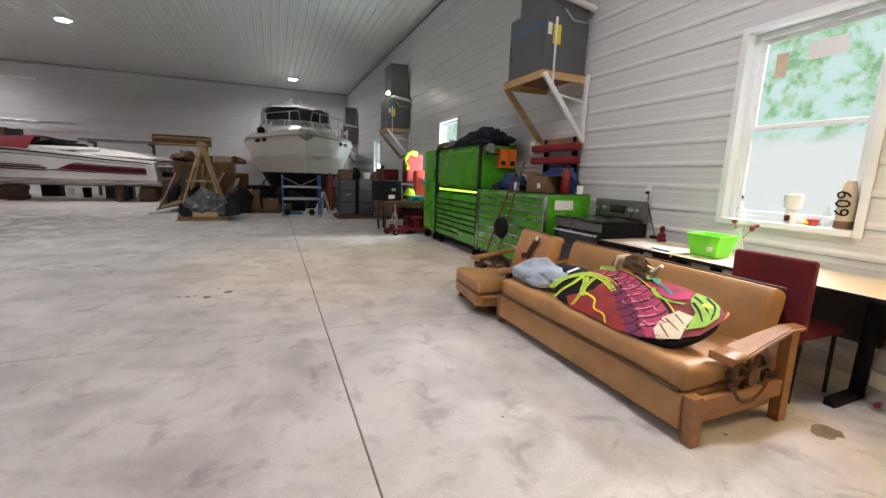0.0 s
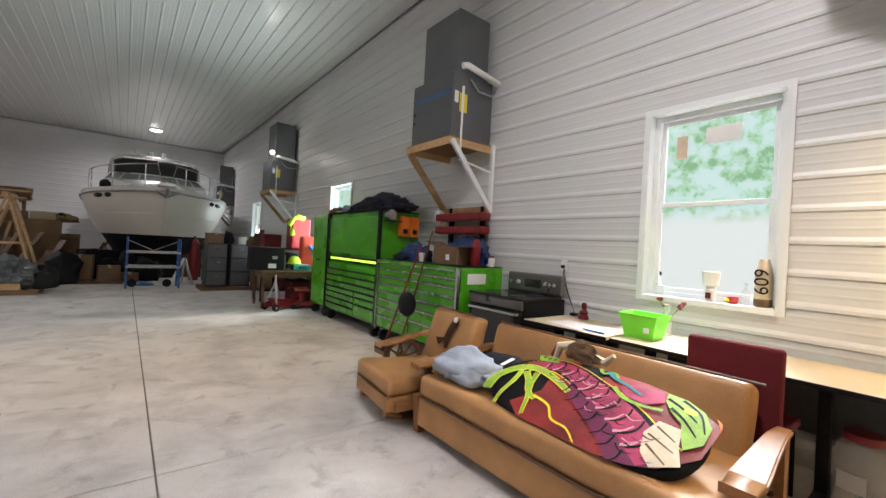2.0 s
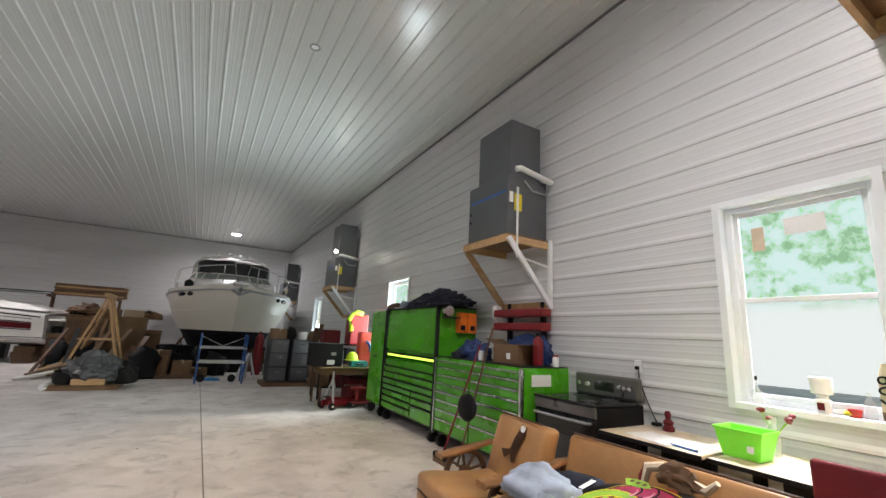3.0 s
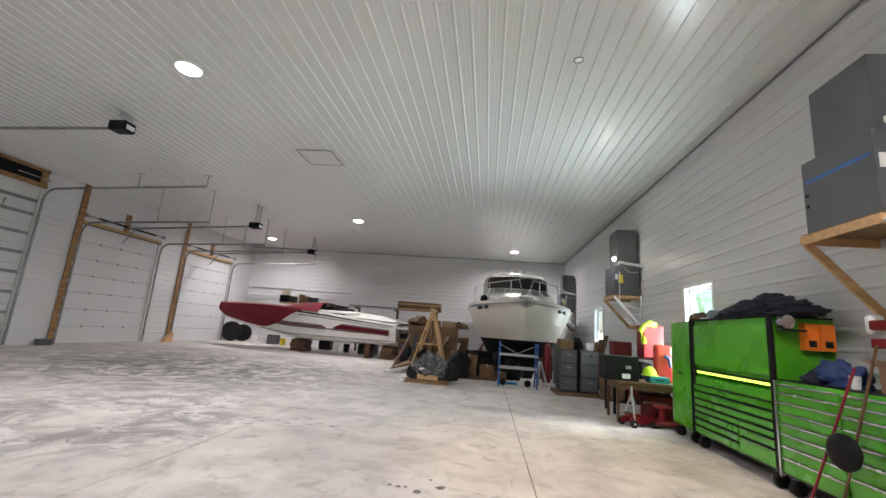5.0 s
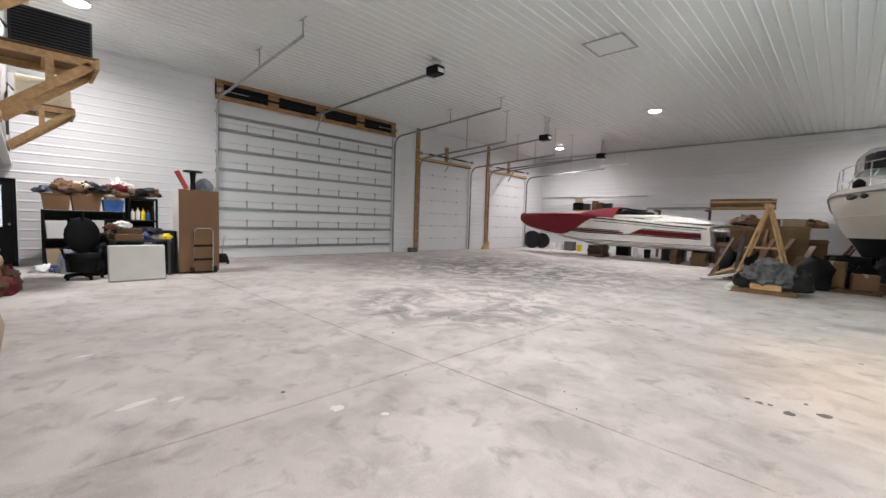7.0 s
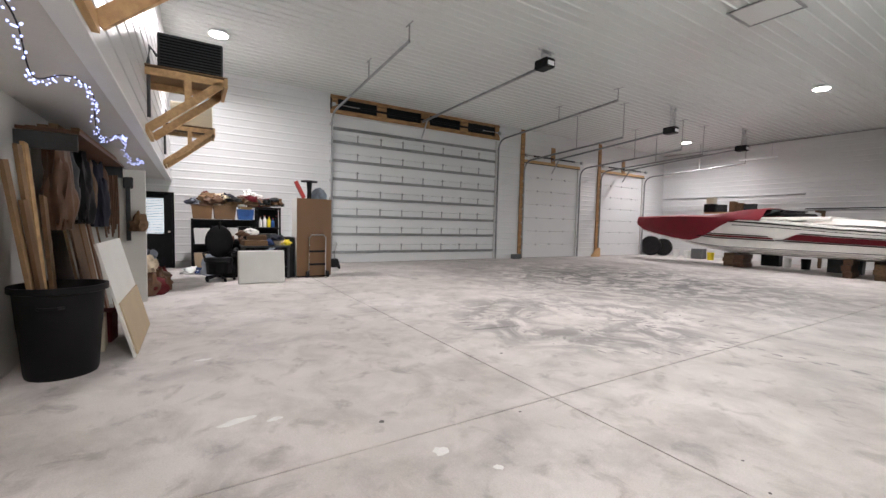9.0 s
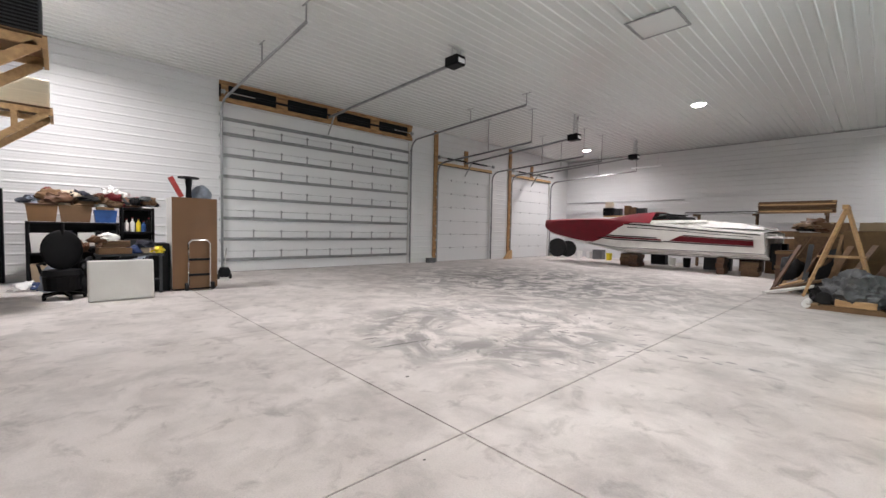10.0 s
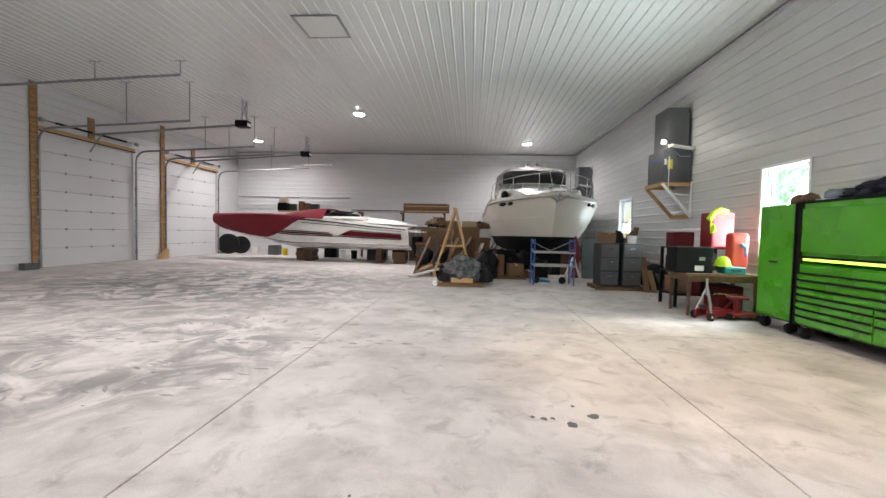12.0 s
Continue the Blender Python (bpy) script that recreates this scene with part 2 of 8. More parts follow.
def tube(bm, pts, r, n=8, closed=False):
    pts = [Vector(p) for p in pts]
    rings = []
    k = len(pts)
    for i, p in enumerate(pts):
        a, b = pts[(i - 1) % k if closed else max(i - 1, 0)], pts[(i + 1) % k if closed else min(i + 1, k - 1)]
        z = (b - a).normalized()
        x = z.cross(Vector((0, 0, 1)))
        if x.length < 0.05:
            x = z.cross(Vector((0, 1, 0)))
        x.normalize()
        y = z.cross(x)
        rr = r[i] if isinstance(r, (list, tuple)) else r
        rings.append([bm.verts.new(p + rr * (math.cos(6.2832 * j / n) * x + math.sin(6.2832 * j / n) * y)) for j in range(n)])
    for i in range(k if closed else k - 1):
        a, b = rings[i], rings[(i + 1) % k]
        for j in range(n):
            bm.faces.new((a[j], a[(j + 1) % n], b[(j + 1) % n], b[j]))
    if not closed:
        bm.faces.new(rings[0][::-1])
        bm.faces.new(rings[-1])
    return bm


def T(pts, r, n=8, closed=False):
    return tube(bmesh.new(), pts, r, n, closed)


def lathe(bm, prof, n=20, c=(0, 0, 0), axis="z"):
    """Turns a profile of (radius, height) round an axis."""
    rings = []
    for r, h in prof:
        ring = []
        for j in range(n):
            a = 6.283185 * j / n
            u, v = r * math.cos(a), r * math.sin(a)
            p = {"z": (u, v, h), "x": (h, u, v), "y": (u, h, v)}[axis]
            ring.append(bm.verts.new((c[0] + p[0], c[1] + p[1], c[2] + p[2])))
        rings.append(ring)
    for a, b in zip(rings, rings[1:]):
        for j in range(n):
            bm.faces.new((a[j], a[(j + 1) % n], b[(j + 1) % n], b[j]))
    if prof[0][0] > 1e-4:
        bm.faces.new(rings[0][::-1])
    if prof[-1][0] > 1e-4:
        bm.faces.new(rings[-1])
    bmesh.ops.remove_doubles(bm, verts=bm.verts[:], dist=1e-5)
    return bm


def L(prof, n=20, c=(0, 0, 0), axis="z"):
    return lathe(bmesh.new(), prof, n, c, axis)


def smooth(ob, angle=40):
    me = ob.data
    for p in me.polygons:
        p.use_smooth = True
    me.set_sharp_from_angle(angle=radians(angle))
    return ob


def skin(bm, rings, cap=True):
    """Joins rings of equal count with quads."""
    vs = [[bm.verts.new(p) for p in r] for r in rings]
    for a, b in zip(vs, vs[1:]):
        for j in range(len(a) - 1):
            bm.faces.new((a[j], a[j + 1], b[j + 1], b[j]))
    if cap:
        for r in (vs[0], vs[-1]):
            if len({tuple(round(c, 5) for c in v.co) for v in r}) > 2:
                bm.faces.new(r)
    return bm


def crumple(bm, amount, scale, seed=0):
    for v in bm.verts:
        p = v.co * scale + Vector((seed * 3.1, seed * 1.7, 0))
        v.co += Vector((noise.noise(p), noise.noise(p + Vector((9, 0, 0))), noise.noise(p + Vector((0, 9, 0))))) * amount
    return bm


def blob(c, s, amount=0.3, scale=3.0, seed=0, sub=3, flat=True):
    """A soft heap: a ball squashed to size s, crumpled, sitting on z = c[2]."""
    bm = bmesh.new()
    bmesh.ops.create_icosphere(bm, subdivisions=sub, radius=1)
    for v in bm.verts:
        p = v.co * scale + Vector((seed * 5.3, seed, seed * 2.1))
        v.co *= 1 + amount * noise.noise(p) + amount * 0.5 * noise.noise(p * 2.7)
        v.co = Vector((v.co.x * s[0], v.co.y * s[1], v.co.z * s[2]))
        if flat and v.co.z < -s[2] * 0.45:
            v.co.z = -s[2] * 0.45
        v.co += Vector((c[0], c[1], c[2] + s[2] * 0.45))
    return bm


# ---------------------------------------------------------------- room
RIB = 0.229


def cells(u0, u1, v0, v1, holes):
    """Rectangles left of a wall when its holes (u0, u1, v0, v1) are cut."""
    us = sorted({u0, u1, *[h[0] for h in holes], *[h[1] for h in holes]})
    for a, b in zip(us, us[1:]):
        cut = sorted((h[2], h[3]) for h in holes if h[0] <= a and h[1] >= b)
        z = v0
        for c, d in cut:
            if c > z:
                yield a, b, z, c
            z = max(z, d)
        if z < v1:
            yield a, b, z, v1


def ribbed(name, u0, u1, v0, v1, holes, place, material, label, core=0.14, pitch=RIB, deep=0.011):
    """A wall clad in ribbed sheet. place(u, v, d): the world point; d into the room. Ribs repeat along v."""
    bm = bmesh.new()
    for a, b, c, d in cells(u0, u1, v0, v1, holes):
        prof = [(c, 0.0)]
        for k in range(int(v0 / pitch) - 2, int(v1 / pitch) + 2):
            z = k * pitch + 0.182
            for dz, dep in ((-0.024, 0), (-0.015, deep), (0.008, deep), (0.024 if deep > 0.015 else 0.036, 0), (0.080, 0), (0.087, 0.0012), (0.098, 0.0012), (0.105, 0), (0.146, 0), (0.153, 0.0012), (0.164, 0.0012), (0.171, 0)):
                if c < z + dz < d:
                    prof.append((z + dz, dep))
        prof.append((d, 0.0))
        rows = [[bm.verts.new(place(u, v, dep)) for v, dep in prof] for u in (a, b)]
        for i in range(len(prof) - 1):
            bm.faces.new((rows[0][i], rows[0][i + 1], rows[1][i + 1], rows[1][i]))
    me = bpy.data.meshes.new(name)
    bm.to_mesh(me)
    bm.free()
    me.materials.append(material)
    ob = tagged(new(name, me), label, "wall" if "wall" in name else "ceiling", kind="structure")
    bm = bmesh.new()
    for a, b, c, d in cells(u0, u1, v0, v1, holes):
        p, q = place(a, c, -0.004), place(b, d, -core)
        lo, hi = [min(i, j) for i, j in zip(p, q)], [max(i, j) for i, j in zip(p, q)]
        box(bm, lo[0], hi[0], lo[1], hi[1], lo[2], hi[2])
    part("core", bm, CORE, ob)
    return ob


WIN = [(3.76, 4.77, 1.04, 2.70), (11.0, 12.1, 1.04, 2.68), (18.3, 19.45, 1.04, 2.68)]
DOORS = [(7.17, 13.95, 0.0, 4.87), (15.52, 18.95, 0.0, 4.15), (20.6, 24.1, 0.0, 4.15), (1.75, 2.80, 0.0, 2.08)]
ribbed("wall_east", YS - 0.2, YN, 0, ZC, WIN, lambda u, v, d: (XE - d, u, v), WHITE_STEEL, "white ribbed steel liner wall with windows")
ribbed("wall_west", YS - 0.2, YN, 0, ZC, DOORS, lambda u, v, d: (XW + d, u, v), WHITE_STEEL, "white ribbed steel liner wall with garage doors")
ribbed("wall_north", XW - 0.14, XE + 0.14, 0, ZC, [], lambda u, v, d: (u, YN - d, v), WHITE_STEEL, "white ribbed steel liner end wall")
ribbed("ceiling", YS - 0.2, YN + 0.14, XW - 0.14, XE + 0.14, [], lambda u, v, d: (v, u, ZC - d), CEIL_STEEL, "glossy white ribbed steel ceiling", 0.1, RIB, 0.02)
SLATE = make("dark_stainless", (0.17, 0.165, 0.16), 0.3, 0.7, 0.1, 8, 60, 0.01)
STRUT = make("grey_zinc_strut", (0.27, 0.275, 0.28), 0.42, 0.5, 0.2, 8, 60, 0.03)
# under the loft: a plain back wall, and the loft with its clad front
LOFT_Y, LOFT_Z = 2.71, 2.42
tagged(part("wall_south", B(XW - 0.14, XE + 0.14, YS - 0.34, YS - 0.2, 0, ZC), DRYWALL), "plain grey white board wall under the loft", "wall", kind="structure")
ribbed("wall_loft_front", XW, XE, LOFT_Z, ZC, [], lambda u, v, d: (u, LOFT_Y + d, v), WHITE_STEEL, "white ribbed steel front of the loft", 0.1)
tagged(part("loft_soffit", B(XW, XE, YS - 0.2, LOFT_Y - 0.1, LOFT_Z, LOFT_Z + 0.12), DRYWALL), "grey painted board soffit under the loft", "soffit", kind="structure")
tagged(part("trim", B(XW, XE, LOFT_Y - 0.1, LOFT_Y + 0.03, LOFT_Z - 0.03, LOFT_Z - 0.003), VINYL), "white metal edge trim of the loft", "trim", kind="structure")

# floor: a dark bed with concrete slabs between saw-cut joints
floor = tagged(part("floor", B(XW - 0.14, XE + 0.14, YS - 0.34, YN + 0.14, -0.14, -0.008), GROOVE), "worn grey concrete floor with saw-cut joints and tyre marks", "floor", kind="structure")
jx = [XW - 0.14, -10.9, -7.27, -3.64, 0.0, XE + 0.14]
jy = [YS - 0.34, 5.70, 9.8, 13.9, 18.0, 22.1, YN + 0.14]
for i in range(5):
    for j in range(6):
        g = 0.0055
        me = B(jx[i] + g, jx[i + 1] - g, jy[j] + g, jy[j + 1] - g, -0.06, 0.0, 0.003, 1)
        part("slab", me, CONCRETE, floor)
tagged(part("trim", B(XE - 0.03, XE - 0.005, LOFT_Y + 0.03, YN, ZC - 0.05, ZC - 0.022), STRUT), "dark trim along the ceiling edge", "trim", kind="structure")
tagged(part("trim", B(XW, XE - 0.03, YN - 0.03, YN - 0.005, ZC - 0.05, ZC - 0.022), STRUT), "dark trim along the ceiling edge", "trim", kind="structure")


def window(name, y0, y1, z0, z1):
    w = thing(name, "white vinyl double-hung window with deep white jambs", "window", (XE, (y0 + y1) / 2, z0), 0, "windows of the east wall", "structure")
    h, a, d = z1 - z0, (y1 - y0) / 2, 0.14
    bm = bmesh.new()
    for s in (-1, 1):
        box(bm, -0.024, d, *sorted((s * a, s * (a - 0.02))), 0, h)
        box(bm, -0.03, -0.022, *sorted((s * (a + 0.035), s * (a - 0.02))), -0.03, h + 0.03)
    box(bm, -0.024, d, -a + 0.02, a - 0.02, h - 0.02, h)
    box(bm, -0.03, -0.022, -a + 0.02, a - 0.02, h - 0.02, h + 0.03)
    part("jamb", bm, VINYL, w)
    part("window_sill", B(-0.045, d, -a + 0.02, a - 0.02, -0.03, 0.02, 0.006), VINYL, w)
    bm = bmesh.new()
    for s in (-1, 1):
        box(bm, 0.07, d, *sorted((s * (a - 0.02), s * (a - 0.07))), 0.02, h - 0.02, 0.004, 1)
    box(bm, 0.07, d, -a + 0.07, a - 0.07, h - 0.07, h - 0.02, 0.004, 1)
    box(bm, 0.07, d, -a + 0.07, a - 0.07, 0.02, 0.06, 0.004, 1)
    part("window_frame", bm, VINYL, w)
    mid = h * 0.5
    for lo, hi, x in ((0.06, mid + 0.02, 0.08), (mid - 0.02, h - 0.07, 0.105)):
        bm = bmesh.new()
        for s in (-1, 1):
            box(bm, x, x + 0.022, *sorted((s * (a - 0.07), s * (a - 0.11))), lo, hi, 0.003, 1)
        box(bm, x, x + 0.022, -a + 0.11, a - 0.11, lo, lo + 0.04, 0.003, 1)
        box(bm, x, x + 0.022, -a + 0.11, a - 0.11, hi - 0.04, hi, 0.003, 1)
        sash = part("sash", bm, VINYL, w)
        p = part("pane", B(x + 0.009, x + 0.013, -a + 0.11, a - 0.11, lo + 0.04, hi - 0.04), GLASS, sash)
        p.visible_shadow = False
    return w


for i, wn_ in enumerate(WIN):
    window("window_%d" % (i + 1), *wn_)

# round ceiling lights, drawn oversize to take in the bloom round each lamp
for i, (x, y) in enumerate(LAMPS):
    f = thing("ceiling_light", "round white LED high-bay ceiling light, lit", "light", (x, y, ZC - 0.02), 0, "ceiling lights")
    smooth(part("housing", L([(0.0, 0.0), (0.21, 0.0), (0.22, -0.03), (0.205, -0.05), (0.19, -0.045)], 28), VINYL, f))
    part("diffuser", L([(0.19, -0.045), (0.175, -0.062), (0.09, -0.075), (0.0, -0.078)], 28), LED, f, "glowing white diffuser")
    li = bpy.data.lights.new("ceiling_lamp", "AREA")
    li.shape, li.size, li.energy, li.color = "DISK", 0.3, LAMP_WATTS, (1.0, 0.94, 0.955)
    li.spread = radians(162)
    new("ceiling_lamp", li).matrix_world = Matrix.Translation((x, y, ZC - 0.115))

# ---------------------------------------------------------------- garage doors
def sectional_door(name, y0, y1, h, rows, struts, label):
    d = thing(name, label, "garage door", (XW - 0.06, (y0 + y1) / 2, 0), 0, "garage doors", "structure")
    a, sh = (y1 - y0) / 2, h / rows
    for i in range(rows):
        part("panel", B(-0.025, 0.025, -a, a, i * sh + 0.004, (i + 1) * sh - 0.004, 0.006, 1), WHITE_STEEL, d)
    part("backing", B(-0.06, -0.03, -a - 0.03, a + 0.03, 0, h + 0.02), DARK_SHEET, d)
    part("rubber_seal", B(-0.03, 0.03, -a, a, 0.0, 0.006), RUBBER, d)
    n = 8 if struts else 4
    for i in range(1, rows + (1 if struts else 0)):
        if struts:
            bm = bmesh.new()
            z = i * sh - (0.24 if i < rows else 0.42)
            box(bm, 0.026, 0.07, -a, a, z - 0.05, z - 0.044)
            box(bm, 0.026, 0.032, -a, a, z - 0.044, z + 0.04)
            box(bm, 0.026, 0.07, -a, a, z + 0.04, z + 0.046)
            part("strut", bm, STRUT, d)
        if i < rows:
            for k in range(1, n):
                bm = bmesh.new()
                y = -a + (y1 - y0) * k / n
                if struts:
                    box(bm, 0.026, 0.034, y - 0.02, y + 0.02, i * sh - 0.2, i * sh + 0.05)
                    box(bm, 0.034, 0.06, y - 0.035, y + 0.035, i * sh - 0.02, i * sh + 0.02)
                else:
                    box(bm, 0.026, 0.034, y - 0.035, y + 0.035, i * sh - 0.04, i * sh + 0.04)
                part("hinge", bm, STRUT, d)
    return d


sectional_door("door_1", 7.17, 13.95, 4.87, 8, True, "wide white steel sectional garage door with galvanised struts")
sectional_door("door_2", 15.52, 18.95, 4.15, 7, False, "white flush sectional garage door with bolted hinges")
sectional_door("door_3", 20.6, 24.1, 4.15, 7, False, "white flush sectional garage door with bolted hinges")


SLOPE = 0.05


def door_tracks(y0, y1, h, reach, hang, big):
    t = thing("door_track", "galvanised garage door track hung from the ceiling", "door track", (XW, (y0 + y1) / 2, 0), 0, "door tracks")
    a = (y1 - y0) / 2
    for s in (-1, 1):
        y = s * (a + 0.06)
        pts = [(0.09, y, 0.02), (0.09, y, h - 0.35)] + [(0.09 + 0.4 * (1 - math.cos(q)), y, h - 0.35 + 0.4 * math.sin(q)) for q in (0.4, 0.8, 1.2, 1.57)]
        pts += [(0.5 + reach, y, h + 0.05 + reach * SLOPE)]
        part("rail", T(pts, 0.035, 6), STRUT, t)
        for k in range(int(h / 0.6)):
            bm = bmesh.new()
            box(bm, 0.02, 0.1, y - 0.05 * (s < 0) - 0.01, y + 0.05 * (s > 0) + 0.01, 0.3 + k * 0.6, 0.38 + k * 0.6)
            part("bracket", bm, GALV, t)
        for f in (0.55, 1.0):
            x = 0.5 + reach * f
            part("hanger", beam(beam(bmesh.new(), (x, y, h + 0.05 + reach * f * SLOPE), (x, y, ZC - 0.02), 0.03, 0.012), (x - 0.16, y, ZC - 0.03), (x + 0.16, y, ZC - 0.03), 0.03, 0.012), STRUT, t)
    z = h + 0.30
    part("torsion_shaft", T([(0.14, -a - 0.1, z), (0.14, a + 0.1, z)], 0.016, 8), STEEL, t)
    for s in (-1, 1):
        part("spring", T([(0.14, s * 0.12, z), (0.14, s * (a * 0.75), z)], 0.035, 10), BLACK, t, "black torsion spring")
        smooth(part("cable_drum", L([(0.0, -0.04), (0.07, -0.04), (0.05, 0), (0.07, 0.04), (0.0, 0.04)], 16, (0.14, s * (a + 0.03), z), "y"), GALV, t))
    return t


door_tracks(7.17, 13.95, 4.87, 5.1, 0.5, True)
door_tracks(15.52, 18.95, 4.15, 4.3, 0.5, False)
door_tracks(20.6, 24.1, 4.15, 4.3, 0.5, False)


def opener(x, y, z, y_door, h):
    o = thing("garage_opener", "dark garage door opener on a long steel rail", "door opener", (x, y, z), 0, "door openers")
    part("motor_box", B(-0.2, 0.2, -0.15, 0.15, -0.02, 0.2, 0.03), BLACK, o)
    part("lens", B(0.2, 0.215, -0.1, 0.1, 0.02, 0.12, 0.01), VINYL, o)
    part("rail", beam(bmesh.new(), (-0.18, 0, 0.06), (XW + 0.12 - x, 0, h + 0.22 - z), 0.05, 0.06), STRUT, o)
    bm = bmesh.new()
    for s in (-1, 1):
        beam(bm, (0.05, s * 0.14, 0.18), (0.05, s * 0.14, ZC - z - 0.02), 0.03, 0.02)
        beam(bm, (0.05, s * 0.14, 0.3), (0.05, -s * 0.14, ZC - z - 0.03), 0.025, 0.015)
    beam(bm, (0.05, -0.25, ZC - z - 0.03), (0.05, 0.25, ZC - z - 0.03), 0.03, 0.02)
    part("hanger", bm, GALV, o)
    part("trolley_arm", beam(bmesh.new(), (XW + 0.5 - x, 0, h + 0.2 - z), (XW + 0.1 - x, 0, h - 0.35 - z), 0.03, 0.04), GALV, o)


opener(-8.65, 10.4, 5.14, 10.4, 4.87)
opener(-9.4, 17.1, 4.66, 17.1, 4.15)
opener(-9.4, 22.2, 4.66, 22.2, 4.15)

# timber header over the wide door, posts beside the small ones
hd = thing("door_header", "rough pine timber header above the wide garage door", "beam", (XW + 0.01, 10.56, 4.9), 0, "", "structure")
BROWNPINE = make("aged_brown_pine", (0.25, 0.125, 0.05), 0.65, 0, 0.3, 3, 40, 0.08, (0.34, 0.19, 0.08), stretch=(6, 1, 6))
part("lower_plate", B(0.02, 0.06, -3.5, 3.5, 0.0, 0.14), BROWNPINE, hd)
part("upper_plate", B(0.02, 0.06, -3.5, 3.5, 0.5, 0.6), BROWNPINE, hd)
for k in range(5):
    y = -3.45 + k * 1.72
    part("block", B(0.02, 0.075, y - 0.16 * (k > 0), y + 0.16 * (k < 4) + 0.02, 0.1, 0.52), BROWNPINE, hd)
# black sheet stands in for the shade between the header plates
part("recess", B(0.002, 0.018, -3.5, 3.5, 0.12, 0.52), BLACK, hd)
for y in (15.36, 20.42):
    p = thing("post", "bare pine timber post beside a garage door", "post", (XW + 0.03, y, 0), 0, "door posts", "structure")
    part("timber", B(0.0, 0.04, -0.11, 0.11, 0, ZC - 0.03, 0.004, 1), BROWNPINE, p)
for y in (17.2, 22.3):
    p = thing("spring_pad", "short pine block above a garage door", "post", (XW + 0.03, y, 4.25), 0, "spring pads", "structure")
    part("timber", B(0.0, 0.04, -0.12, 0.12, 0, 0.7, 0.004, 1), BROWNPINE, p)
for y0, y1 in ((15.45, 19.0), (20.5, 24.15)):
    p = thing("door_lintel", "pine plate along the top of a garage door", "beam", (XW + 0.03, y0, 4.16), 0, "door lintels", "structure")
    part("timber", B(0.0, 0.03, 0, y1 - y0, 0.0, 0.12, 0.004, 1), PINE, p)
    part("rubber_seal", B(0.0, 0.05, 0, y1 - y0, -0.03, -0.002), BLACK, p)

# attic hatch in the ceiling
ha = thing("attic_hatch", "grey framed access hatch flush in the ceiling", "hatch", (-5.0, 12.42, ZC - 0.024), 0, "", "structure")
bm = bmesh.new()
for q in ((-0.47, 0.47, -0.47, -0.42), (-0.47, 0.47, 0.42, 0.47), (-0.47, -0.42, -0.42, 0.42), (0.42, 0.47, -0.42, 0.42)):
    box(bm, q[0], q[1], q[2], q[3], -0.012, 0)
part("hatch_frame", bm, STRUT, ha)
part("hatch_panel", B(-0.42, 0.42, -0.42, 0.42, -0.004, -0.001), CEIL_STEEL, ha)
can = thing("recessed_downlight", "small recessed warm ceiling downlight with grey rim", "light", (0.61, 8.57, ZC - 0.022))
smooth(part("rim", L([(0.055, 0.0), (0.075, 0.0), (0.08, -0.012), (0.06, -0.016), (0.055, 0.0)], 20), STRUT, can))
part("lens", L([(0.0, -0.003), (0.055, -0.003), (0.055, -0.006), (0.0, -0.006)], 20), VINYL, can)


